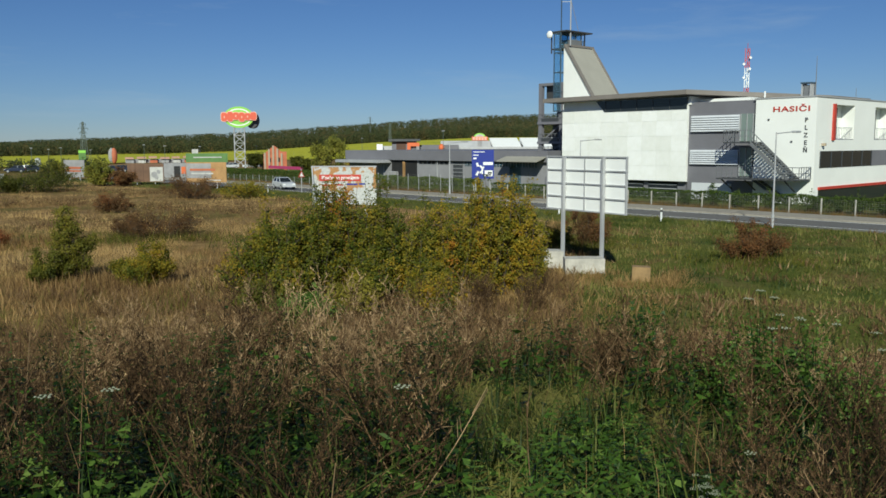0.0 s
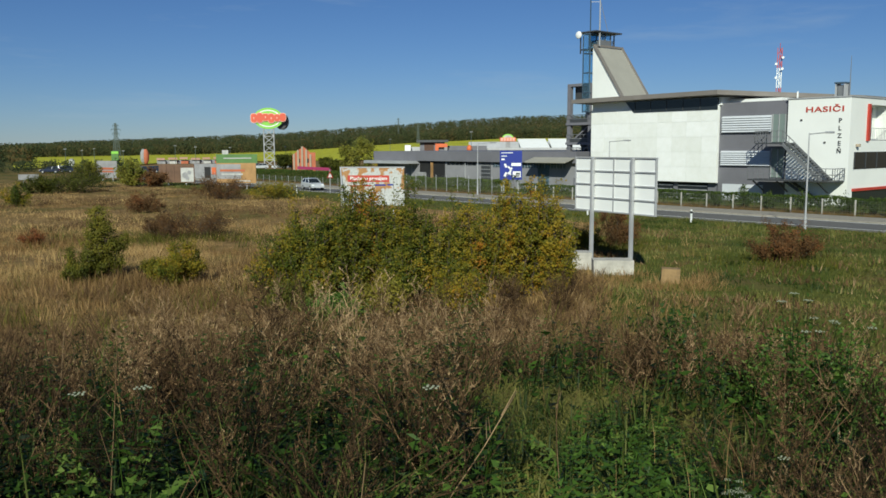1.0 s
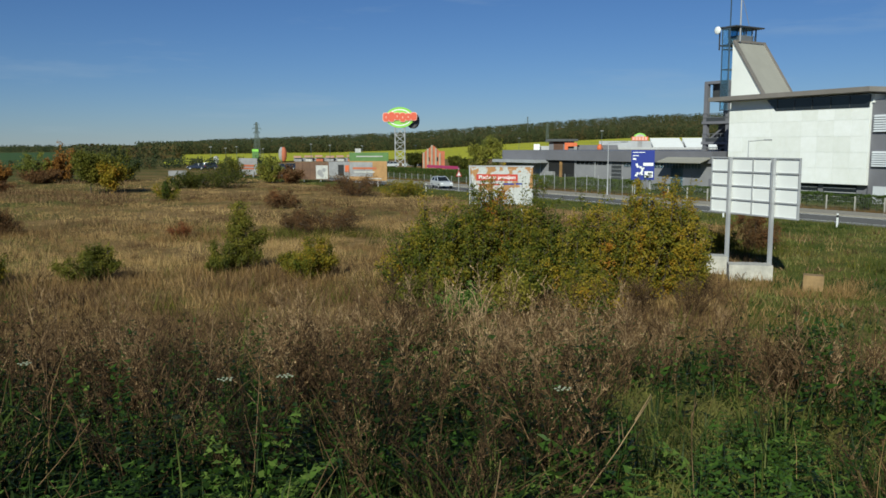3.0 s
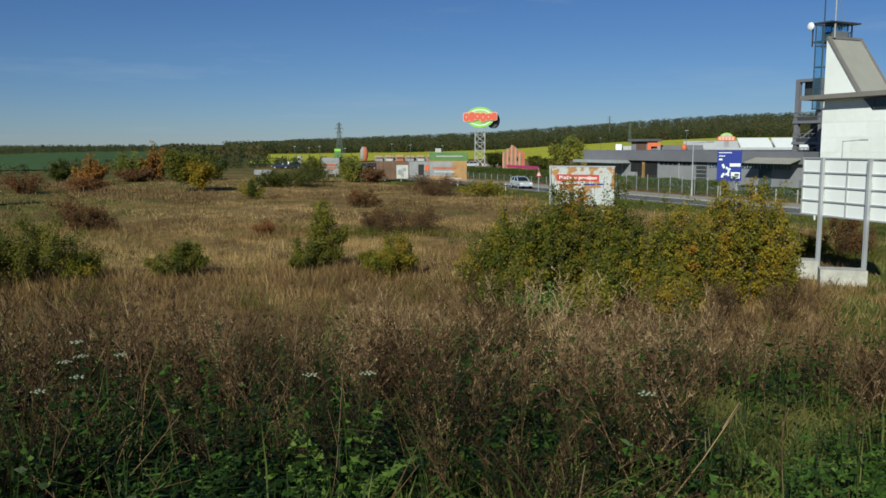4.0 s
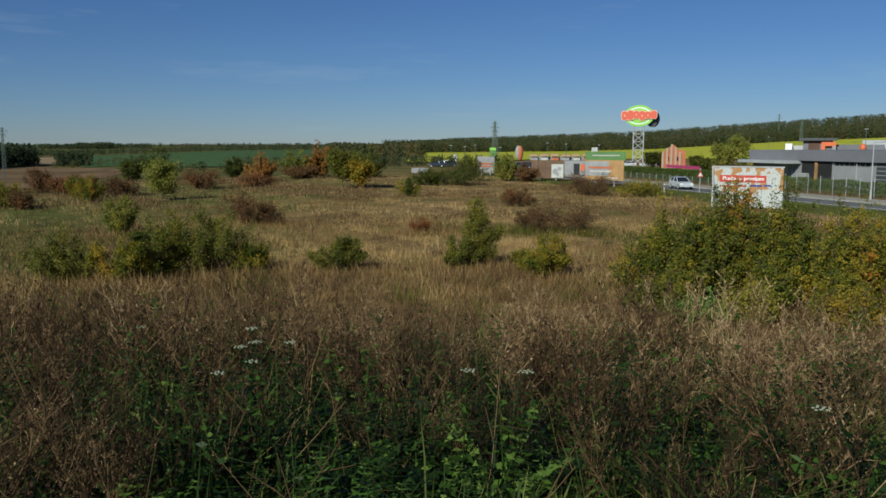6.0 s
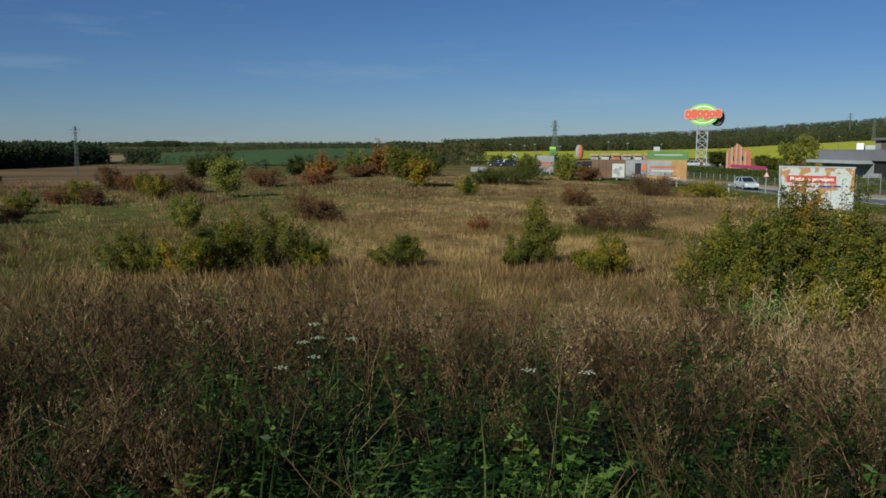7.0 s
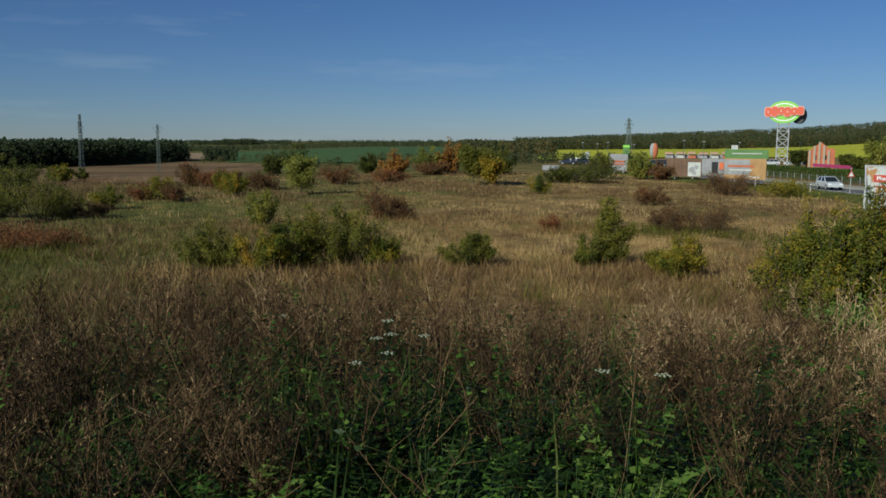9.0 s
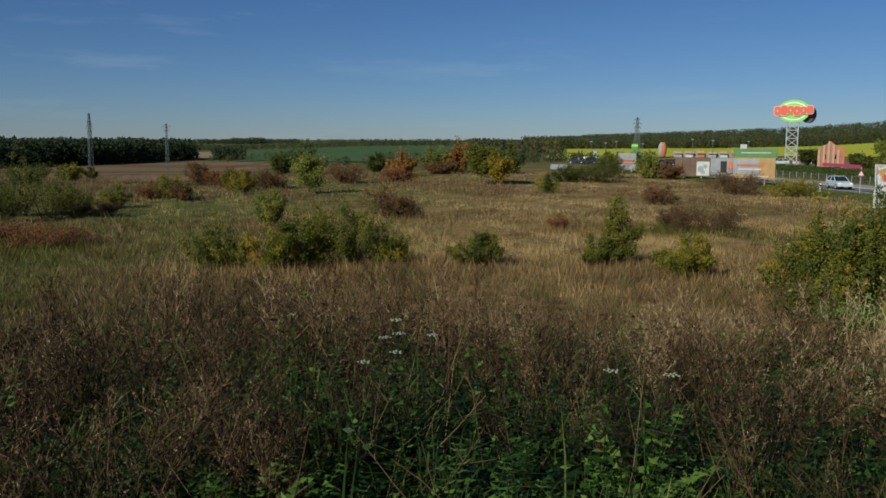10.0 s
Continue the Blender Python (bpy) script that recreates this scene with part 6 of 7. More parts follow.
for row in (
    (-29.6, 37.1, 2.5, 1.85, "green", .35), (-26.3, 35.6, 1.9, 1.9, "olive", .2), (-20.6, 36.7, 3.1, 2.65, "green", .3),
    (-23.7, 36.1, 2.4, 2.3, "olive", .1), (-18.1, 36.1, 1.5, 1.15, "olive", .1), (-26.1, 54.8, 1.7, 2.25, "yellow", .3),
    (-18.3, 59.5, 3.0, 2.3, "russet", .4), (-17.0, 59.5, 2.0, 1.3, "russet", .2), (-2.4, 38.1, 1.7, 2.8, "green", .45),
    (-3.9, 37.4, 1.5, 1.35, "green", .4), (-12.1, 36.5, 2.0, 1.4, "green", .3), (1.9, 35.7, 2.2, 1.45, "olive", .2),
    (-39.7, 64.5, 4.9, 3.7, "green", .42), (-41.4, 68.0, 3.4, 4.6, "green", .22), (-40.7, 109.6, 4.4, 3.1, "green", .15),
    (-38.4, 122.4, 3.6, 2.2, "olive", .2), (-37.2, 134.1, 1.6, 1.65, "green", .1), (-35.8, 73.2, 2.0, 1.95, "olive", .2),
    (-32.6, 82.9, 2.8, 2.5, "olive", .2), (-31.7, 80.3, 2.7, 1.9, "russet", .3), (-30.6, 106.4, 3.7, 2.6, "russet", .3),
)   + (
    (-27.9, 87.2, 2.4, 2.7, "olive", .3), (-28.6, 94.1, 2.5, 2.3, "olive", .2), (-26.2, 96.7, 3.9, 1.9, "russet", .2),
    (-25.4, 139.1, 3.8, 4.0, "green", .1), (-23.8, 143.5, 5.2, 5.0, "green", .1), (-20.9, 111.1, 5.2, 2.5, "russet", .4),
    (-19.0, 143.3, 2.9, 3.2, "green", .05), (-17.3, 130.1, 4.2, 3.3, "orange", .2), (-17.7, 112.6, 4.6, 1.65, "russet", .5),
    (-15.0, 143.9, 4.8, 4.2, "yellow", .2), (-14.8, 139.1, 5.6, 2.1, "russet", .3), (-13.4, 144.3, 5.0, 5.0, "orange", .1),
    (-9.9, 140.8, 4.3, 4.5, "green", .25), (-7.4, 90.3, 2.3, 2.0, "olive", .2), (-4.0, 116.6, 9.0, 2.4, "green", .05),
    (-5.9, 115.7, 4.7, 2.0, "green", .05), (-3.3, 127.5, 3.6, 3.7, "green", .35), (-0.7, 129.4, 3.8, 3.9, "yellow", .3),
)   + (
    (0.6, 126.6, 3.8, 2.3, "russet", .4), (-0.1, 76.7, 3.1, 1.45, "russet", .4), (4.7, 95.2, 6.1, 2.35, "russet", .2),
    (8.2, 92.9, 5.3, 1.7, "olive", .3), (-6.6, 52.9, 1.4, .9, "russet", .7), (2.8, 53.8, 4.4, 1.6, "russet", .2),
    (0.9, 55.6, 2.3, 1.25, "russet", .15), (-42.1, 50.2, 2.0, 1.0, "russet", .15), (31.3, 47.1, 2.2, 2.1, "russet", .35),
    (41.8, 42.7, 2.7, 1.6, "russet", .3), (-42.6, 62.0, 3.6, 2.9, "green", .25), (-38.2, 66.0, 2.4, 2.0, "green", .6), (-41.5, 48.5, 5.0, 0.8, "russet", .6), (-38.9, 47.5, 3.4, 0.6, "russet", .5), (-36.5, 65, 2.6, 0.9, "russet", .1), (-33.6, 84, 3.0, 1.5, "russet", .5), (-29.4, 104, 4.2, 1.7, "russet", .6), (-28.0, 108, 3.6, 1.8, "russet", .45), (29.2, 45.6, 1.6, 1.4, "olive", .2), (25.4, 58.0, 3.0, 1.2, "olive", .3),
):
    shrub(*row)
s = np.array(skirts)
s = np.stack([s[:, 0], s[:, 1], land(s[:, 0], s[:, 1]) - 0.02], 1)
n = len(s) // 2
scatter("meadow_grass", "tall dry grass growing up round the shrubs", "grass", M_STRAW, T1, s[:n], rng.uniform(0.9, 1.6, n), rng.normal(0.35, 0.18, n))
scatter("green_herbs", "green tufts growing up round the shrubs", "herbs", M_GREEN, T1, s[n:], rng.uniform(0.8, 1.5, len(s) - n), rng.normal(0.30, 0.16, len(s) - n))

# the big thicket in front of the road: bearing, distance, width, height, tint, leaves
for az, d, w, h, tint, n in ((8.2, 32.5, 2.4, 2.3, .20, 6000), (9.6, 31.8, 2.6, 3.3, .13, 9000), (11.2, 31.5, 3.2, 3.9, .04, 12000), (13.0, 31.2, 2.6, 4.2, .08, 11000), (14.3, 31.9, 1.9, 4.2, .58, 7000),
                             (15.6, 31.4, 2.6, 3.7, .12, 10000), (17.3, 31.6, 2.6, 4.3, .02, 12000), (19.2, 31.0, 2.6, 3.3, .26, 9500), (20.7, 31.2, 2.4, 3.9, .18, 9500), (22.2, 30.5, 2.8, 4.2, .34, 11500),
                             (24.0, 31.0, 2.7, 5.0, .36, 13000), (25.4, 31.4, 2.5, 4.9, .42, 12500), (26.9, 31.3, 2.4, 4.5, .32, 10500), (27.3, 31.2, 1.4, 3.6, .34, 6000), (14.9, 32.2, 1.8, 4.2, .14, 7000), (13.6, 32.0, 1.8, 4.3, .12, 7000), (16.3, 32.4, 1.7, 3.6, .22, 5500), (12.3, 33.0, 1.7, 3.4, .10, 5000), (16.4, 29.6, 1.8, 2.0, .10, 6000), (20.4, 29.4, 2.0, 1.9, .24, 6000), (10.9, 29.8, 1.9, 1.9, .12, 6000)):
    x, y = polar(az, d)
    tint = tint + 0.08 if az < 19 else tint - 0.03
    h = h * 0.93 if az > 19.5 else h
    bush(x, y, w, h, M_HORN, tint, "dense hornbeam-like bush turning yellow-green", 0.075, int(n * 1.08), 44, 0.50, vary=0.12, turned=1.1, twigs=16)
for az, d, w, h, mat, tint in ((15.5, 27.5, 2.2, 1.5, M_GREEN, .8), (21.0, 27.8, 2.6, 1.4, M_HORN, .3), (9.5, 28.5, 2.2, 1.2, M_GREEN, .35),
                               (12.2, 27.0, 2.3, 1.1, M_HERB, .72)):
    x, y = polar(az, d)
    bush(x, y, w, h, mat, tint, "low shoots at the foot of the thicket", 0.08, 3200, 22, 0.7)

c = np.array([polar(a, d) for a, d in ((24.0, 28.4), (24.4, 28.1), (23.6, 28.3), (27.5, 28.6), (27.9, 28.9), (26.9, 28.2), (19.8, 27.6), (21.4, 27.9))])
scatter("dry_weeds", "tall pinkish brown dried weeds before the thicket", "weeds", M_DRY, HERO, np.stack([c[:, 0], c[:, 1], land(c[:, 0], c[:, 1]) - 0.02], 1), rng.uniform(1.2, 1.6, len(c)), rng.normal(0.20, 0.06, len(c)))

x, y = polar(-11.9, 108)
tree(x, y, 4.7, 4.3, 0.22, M_GREEN, .38, "small dark green tree in the meadow", 0.2, 9000, 0.09)
x, y = polar(-10.75, 107)
tree(x, y, 3.6, 3.3, 0.18, M_HORN, .42, "small golden tree beside a green one", 0.2, 6000, 0.08)
x, y = polar(-23.6, 88)
tree(x, y, 3.9, 3.5, 0.14, M_YELLOWL, .32, "young yellow-green tree in the meadow", 0.16, 6500, 0.07)


# green stand of herbs on the slope, and two thin saplings by it
for az, d, w, h in ((41.2, 6.6, 0.7, 0.85), (43.4, 6.7, 0.8, 0.9), (45.4, 6.6, 0.7, 0.8), (47.4, 6.0, 0.5, 0.7), (39.6, 6.8, 0.6, 0.7)):
    x, y = polar(az, d)
    bush(x, y, w, h, M_HERB, .6, "stand of fresh green herbs on the bank", 0.028, 1500, 18, 0.6, category="herbs")
for az, d, h in ((33.15, 7.6, 0.98), (35.15, 7.4, 0.86)):
    x, y = polar(az, d)
    bush(x, y, 0.36, h, M_HERB, .35, "thin dark sapling among the weeds", 0.034, 1100, 7, 0.35)

# --- wild carrots with white umbels ---
def umbel_plant(az, el, d, heads, size=0.035, wide=0.16):
    """A flowering stem whose head stands at a bearing and a height angle."""
    x, y = polar(az, d)
    height = EYE + d * math.tan(radians(el)) - float(land(x, y))
    ob = thing("wild_carrot", pose(x, y, float(land(x, y)) - 0.02, 0, 0, rng.uniform(0, 360)), "wild carrot with flat white flower umbels", "wild flower", "wild carrots")
    p, f = Plant(), []
    bm = bmesh.new()
    for k in range(heads):
        a = k * 2.4
        reach = 0.02 + wide * height * rng.random() + 0.03 * (wide > 0.1)
        top = np.array([math.cos(a) * reach, math.sin(a) * reach, height * (1 - 0.16 * rng.random())])
        p.stem((0, 0, 0), top * (0.4, 0.4, 0.6), 0.0035, 0.003, 0.1)
        p.stem(top * (0.4, 0.4, 0.6), top, 0.003, 0.002, 0.1)
        for j in range(9):
            b = j * 2.4
            e = top + np.array([math.cos(b), math.sin(b), 0]) * size * math.sqrt((j + 0.5) / 9) + (0, 0, 0.03)
            p.stem(top, e, 0.0015, 0.001, 0.2)
            bmesh.ops.create_icosphere(bm, subdivisions=1, radius=size * 0.20, matrix=Matrix.Translation(e) @ Matrix.Diagonal((1, 1, 0.45, 1)))
        for j in range(14):
            c = top * rng.uniform(0.15, 0.75)
            p.leaf(c, unit(rng.normal(0, 1, 3) * (1, 1, .4)), unit(rng.normal(0, 1, 3)), 0.075, 0.03, 0.45)
    V, Q, T = p.arrays()
    st = new("stems_and_leaves", mesh_of("stems_and_leaves", V, Q, None, [M_HERB], T))
    st.parent = ob
    tagged(part("umbel", bm, M_UMBEL, ob, "white flower umbels"), kind="stuff")
    return ob


for row in ((16.5, -13.8, 3.9, 1, .04), (-3.8, -13.6, 4.0, 1), (-18.0, -11.7, 4.6, 2), (-19.1, -11.8, 4.4, 1), (-18.0, -13.0, 4.2, 2), (-16.4, -12.0, 4.6, 1), (-18.3, -10.5, 6.0, 1), (-25.3, -10.7, 6.4, 1),
            (-1.5, -13.6, 3.9, 1), (41.9, -9.3, 6.5, 2), (43.6, -9.5, 6.6, 2), (42.6, -9.2, 6.7, 1), (45.2, -10.4, 6.4, 2), (47.0, -11.6, 6.0, 1), (48.6, -11.0, 6.2, 2), (42.8, -10.6, 6.3, 2),
            (38.4, -20.6, 3.7, 6, .016, .05), (38.7, -21.0, 3.65, 6, .016, .05), (38.1, -20.2, 3.75, 5, .016, .05), (39.6, -18.3, 4.4, 1, .03)):
    umbel_plant(*row)

# ---- hedges behind the fence ----
def hedge(s0, s1, o, depth, h, tint, label, density=260, leaf=0.14, bare=0.3):
    ob = thing("hedge", ROAD @ pose(o, s0, 0.15), label, "hedge")
    L = s1 - s0
    n = int(density * L * max(h, 1))
    n = min(n, 16000)
    c = rng.random((n, 3)) * (depth, L, 1) - (depth / 2, 0, 0)
    top = h * (0.93 + 0.07 * np.sin(c[:, 1] * 1.3) * np.sin(c[:, 1] * 0.47 + 1))
    c[:, 2] = top * (1 - (1 - bare) * rng.random(n) ** 1.5)
    ls = [np.stack([np.full(5, rng.normal(0, 0.1)), np.full(5, y), np.linspace(0, h * 0.85, 5)], 1) for y in np.arange(0.3, L, 0.9)]
    b = new("stemwork", tubes_mesh("stemwork", ls, 0.03, 0.01, M_BARK))
    b.parent = ob
    b["kind"] = "stuff"
    f = new("foliage", leaves_mesh("foliage", c, leaf, tint + rng.normal(0, 0.13, n), M_HEDGE))
    f.parent = ob
    return ob


hedge(22, 47, 66.0, 1.2, 1.45, .12, "low green hedge behind the wire fence")
hedge(47, 64, 66.0, 1.2, 1.45, .12, "low green hedge with gaps behind the fence", 200)
hedge(66, 90, 66.0, 1.4, 1.75, .45, "green hedge behind the mesh fence")
hedge(93, 136, 66.2, 1.6, 2.0, .22, "trimmed dark green hedge behind the fence", 240, 0.16, 0.2)
for s, h in ((26, 2.0), (27.5, 1.7), (29.5, 2.1), (36, 1.8), (38.3, 2.1), (41, 1.7), (33, 1.9), (24, 1.8)):
    p = street(67.2, s)
    bush(p.x, p.y, 1.5, h, M_HEDGE, .25, "small conifer-like shrub by the station wall", 0.13, 700, 14, 0.5)

# ---- the long grey workshop along the street ----
works = thing("workshop_building", ROAD, "long low grey workshop with dark openings", "building")
part("wall", boxed(76, 64.6, 0.1, 96, 104.0, 3.5), M_WORKS, works)
part("fascia", boxed(75.5, 64.4, 3.5, 97, 104.4, 4.85, 0.03), M_GREYWALL, works, "dark grey fascia band")
part("canopy", boxed(73.5, 93.9, 3.1, 76, 104.2, 3.5), M_STEEL, works, "pale canopy")
# black sheet on the solid wall stands for the bay's inner shade
part("opening_shade", boxed(75.96, 88.3, 0.2, 76.02, 93.8, 3.45), M_BLACK, works, "flat black sheet for the shade inside the open bay")
part("yellow_post", boxed(75.7, 90.8, 0.2, 75.95, 91.1, 3.3), M_TAN, works)
part("stacked_goods", boxed(75.2, 92.2, 0.1, 75.9, 93.8, 1.9, 0.1), M_GREYP, works)
for k in range(7):
    wd = part("window", boxed(75.94, 82.0 + k * 0.85, 3.02, 76.0, 82.7 + k * 0.85, 3.42), M_GLASS, works)
d = part("bay_door", boxed(75.93, 79.2, 0.2, 76.0, 80.95, 3.45), M_DARKSTEEL, works, "dark sectional door")
for k in range(6):
    part("rail", boxed(75.9, 79.2, 0.5 + 0.5 * k, 75.93, 80.95, 0.56 + 0.5 * k), M_STEEL, d)
for k in range(13):
    s = 66.4 + k * 0.96
    wd = part("window", boxed(75.94, s, 2.85, 76.0, s + 0.76, 3.42), M_GLASSB, works)
    part("mullion", boxed(75.9, s + 0.36, 2.85, 75.94, s + 0.41, 3.42), M_STEEL, wd)
d = part("glass_gate", boxed(75.93, 69.0, 0.2, 76.0, 70.8, 3.2), M_GLASSB, works, "blue-glazed gate")
part("porch_roof", prism(bmesh.new(), [(73.8, 64.6, 3.55), (76, 64.6, 4.2), (76, 64.6, 4.32), (73.8, 64.6, 3.7)], (0, 6.4, 0)), M_SLOPE, works, "sloping beige porch roof")
for s in (76.9, 84, 95.5):
    part("downpipe", boxed(75.85, s, 0.2, 75.95, s + 0.1, 3.5), M_STEEL, works)

# ---- the shopping hall behind it ----
def facing_camera(az, d, z=0.0):
    x, y = polar(az, d)
    return pose(x, y, z, 0, 0, -az)


hall_ = thing("shopping_hall", facing_camera(25.0, 190), "white and grey shopping hall with rooflights", "building")
part("wall", boxed(-13, 0, -0.5, 24, 30, 4.6), M_GREYWALL, hall_)
part("roof", boxed(-13.3, -0.4, 4.6, 24.3, 30, 5.1), M_STEEL, hall_)
for k in range(3):
    x0 = -0.3 + k * 7.0
    part("rooflight", prism(bmesh.new(), [(x0, 1, 4.5), (x0 + 6.4, 1, 4.5), (x0 + 5.4, 7, 6.75), (x0 - 1.0, 7, 6.75)], (0, 0.4, 0.4)), M_WHITEP, hall_, "slanted white rooflight")
part("upper_roof", boxed(-12.6, 6, 5.1, 22, 26, 6.5), M_ROOFW, hall_, "pale roof deck")
sg = part("hall_sign", boxed(-5.2, 0.2, 6.5, -1.6, 0.7, 7.4, 0.1), M_ORANGEP, hall_, "red and green roof sign")
bm = bmesh.new()
prism(bm, [(-3.4 + 1.3 * math.cos(a * math.pi / 10), 0.4, 7.3 + 0.9 * math.sin(a * math.pi / 10)) for a in range(11)], (0, 0.2, 0))
part("sign_arc", bm, M_LIME, sg)
part("arc_field", prism(bmesh.new(), [(-3.4 + 0.95 * math.cos(a * math.pi / 10), 0.36, 7.3 + 0.62 * math.sin(a * math.pi / 10)) for a in range(11)], (0, 0.03, 0)), M_PAPER, sg)
for k in range(5):
    part("sign_block", boxed(-5.0 + k * 0.66, 0.14, 6.62, -4.5 + k * 0.66, 0.19, 7.28, 0.02), M_CORAL, sg)
part("sign_disc", boxed(-3.9, 0.3, 5.1, -2.9, 0.6, 6.5), M_GREYP, sg)
gate = thing("shop_entrance", facing_camera(18.9, 186), "dark-roofed entrance with orange portal", "building")
part("roof", boxed(-3.6, 0, 6.4, 3.4, 8, 6.9), M_DARKSTEEL, gate)
part("wall", boxed(-2.9, 1, 0, 2.6, 8, 6.4), M_GREYWALL, gate)
part("portal", boxed(0.5, 0.3, 5.3, 3.2, 0.9, 6.1), M_ORANGEP, gate, "orange portal")
part("portal_leg", boxed(0.5, 0.25, 2.0, 1.25, 0.95, 5.3), M_ORANGEP, gate)
part("portal_leg", boxed(2.5, 0.25, 2.0, 3.2, 0.95, 5.3), M_GREYP, gate)
part("red_panel", boxed(-1.9, 0.9, 3.2, 0.2, 0.99, 6.3), M_ROSEP, gate, "dark red wall panel")
part("box_sign", boxed(-6.2, 0, 3.5, -4.9, 1.5, 5.8), M_WHITEP, gate)
part("side_roof", boxed(-6, 1.5, 3.0, -2.9, 8, 5.4), M_STEEL, gate)
bm = bmesh.new()
bmesh.ops.create_uvsphere(bm, u_segments=14, v_segments=8, radius=0.62, matrix=pose(8.1, 1, 5.0) @ Matrix.Diagonal((1, 1, 1.3, 1)))
part("orange_ball", bm, M_ORANGEP, gate)
part("low_wall", boxed(2.6, 2, 0, 12, 8, 5.6), M_GREYWALL, gate)

# ---- the advertising mast ----
mast = thing("advertising_mast", facing_camera(7.94, 234), "green oval sign with red band on a steel lattice mast", "sign mast")
bm = bmesh.new()
pts = [(3.9 * math.cos(a * math.pi / 18), 0, 13.2 + 2.85 * math.sin(a * math.pi / 18)) for a in range(36)]
prism(bm, pts, (0, 0.5, 0))
disc = part("oval", bm, M_LIME, mast, "lime green oval")
bm = bmesh.new()
prism(bm, [(3.3 * math.cos(a * math.pi / 18), -0.03, 13.2 + 2.3 * math.sin(a * math.pi / 18)) for a in range(36)], (0, 0.02, 0))
part("inner_oval", bm, M_WHITEP, disc)
bm = bmesh.new()
prism(bm, [(3.0 * math.cos(a * math.pi / 18), -0.06, 13.2 + 2.0 * math.sin(a * math.pi / 18)) for a in range(36)], (0, 0.02, 0))
part("core_oval", bm, M_LIME, disc)
for k in range(6):
    x0 = -4.55 + k * 1.52
    cz, rz, rx = 13.25 + 0.12 * (k % 3), (1.30, 1.42, 1.10, 1.36, 1.06, 1.18)[k], 0.94
    ring = [(math.copysign(abs(math.cos(a)) ** 0.6, math.cos(a)), math.copysign(abs(math.sin(a)) ** 0.6, math.sin(a))) for a in (j * math.pi / 12 for j in range(24))]
    bl = part("band_block", prism(bmesh.new(), [(x0 + 0.76 + rx * u, -0.30 - 0.01 * k, cz + rz * v) for u, v in ring], (0, 0.22, 0)), M_CORAL, mast, "pale coral block edge")
    part("block_face", prism(bmesh.new(), [(x0 + 0.76 + rx * 0.84 * u, -0.36 - 0.01 * k, cz + rz * 0.87 * v) for u, v in ring], (0, 0.055, 0)), M_SIGNRED, bl, "coral red block")
    if k in (0, 2, 3, 4):
        part("block_eye", boxed(x0 + 0.62, -0.43, cz - 0.28, x0 + 0.90, -0.362 - 0.01 * k, cz + 0.25), M_CORAL, bl)
part("side_disc", prism(bmesh.new(), [(3.4 + 1.6 * math.cos(a * math.pi / 12), 1.2, 12.4 + 2.2 * math.sin(a * math.pi / 12)) for a in range(24)], (0.5, 0.6, 0)), M_DARKSTEEL, mast, "dark rear sign disc")
for x in (-1.35, 1.35):
    for y in (0.3, 2.6):
        part("leg", rod(bmesh.new(), (x, y, -0.3), (x, y, 10.6), 0.16), M_STEEL, mast)
for y in (0.3, 2.6):
    bm = bmesh.new()
    for k in range(5):
        z = k * 2.1
        beam(bm, (-1.35, y, z), (1.35, y, z + 2.1), 0.14)
        beam(bm, (1.35, y, z), (-1.35, y, z + 2.1), 0.14)
        beam(bm, (-1.35, y, z + 2.1), (1.35, y, z + 2.1), 0.14)
    part("bracing", bm, M_STEEL, mast)

# ---- kiosks, egg, gabled pavilion ----
kiosk = thing("garden_kiosk", facing_camera(5.83, 160), "garden sales hut with green banner roof", "kiosk")
part("wall", boxed(-3.4, 0.5, -0.2, 3.4, 4, 2.6), M_GREYP, kiosk)
part("banner", boxed(-3.7, 0, 2.55, 3.7, 0.25, 4.25, 0.05), M_GREENP, kiosk, "green banner")
part("banner_text_bar", boxed(-2.4, -0.03, 3.42, 2.6, 0, 3.62), M_PAPER, kiosk)
part("roof_sign", boxed(-2.6, 0.3, 4.25, -1.5, 0.5, 5.0), M_PAPER, kiosk)
shed = thing("sales_shed", facing_camera(3.9, 150), "grey corrugated sales shed", "shed")
part("wall", boxed(-2.2, 0, -0.2, 2.0, 3, 2.7), M_GREYP, shed)
# the door's inner darkness is a black sheet on the wall
part("doorway_shade", boxed(-0.4, -0.05, 0, 0.6, 0.0, 2.2), M_BLACK, shed)
part("sign_disc", boxed(0.8, -0.08, 0.9, 1.5, -0.01, 2.1, 0.03), M_ORANGEP, shed)
egg = thing("egg_tower", facing_camera(0.08, 290), "tall orange and grey egg-shaped tower", "tower")
for nm, mt, sgn in (("front_shell", M_TERRA, 1), ("side_shell", M_GREYP, -1)):
    bm = bmesh.new()
    bmesh.ops.create_uvsphere(bm, u_segments=20, v_segments=12, radius=1, matrix=pose(sgn * 0.35, -0.1 * sgn, 2.6) @ Matrix.Diagonal((1.05, 1.0, 2.5, 1)))
    part(nm, bm, mt, egg)
pav = thing("gabled_pavilion", facing_camera(10.2, 200), "orange pavilion with stepped gables and pale columns", "building")
bm = bmesh.new()
prism(bm, [(-2.6, 0, -0.2), (-2.6, 0, 3.6), (-1.4, 0, 4.6), (-0.1, 0, 5.6), (1.1, 0, 4.6), (1.5, 0, 4.2), (2.7, 0, 4.2), (2.7, 0, -0.2)], (0, 3, 0))
part("wall", bm, M_TERRA, pav)
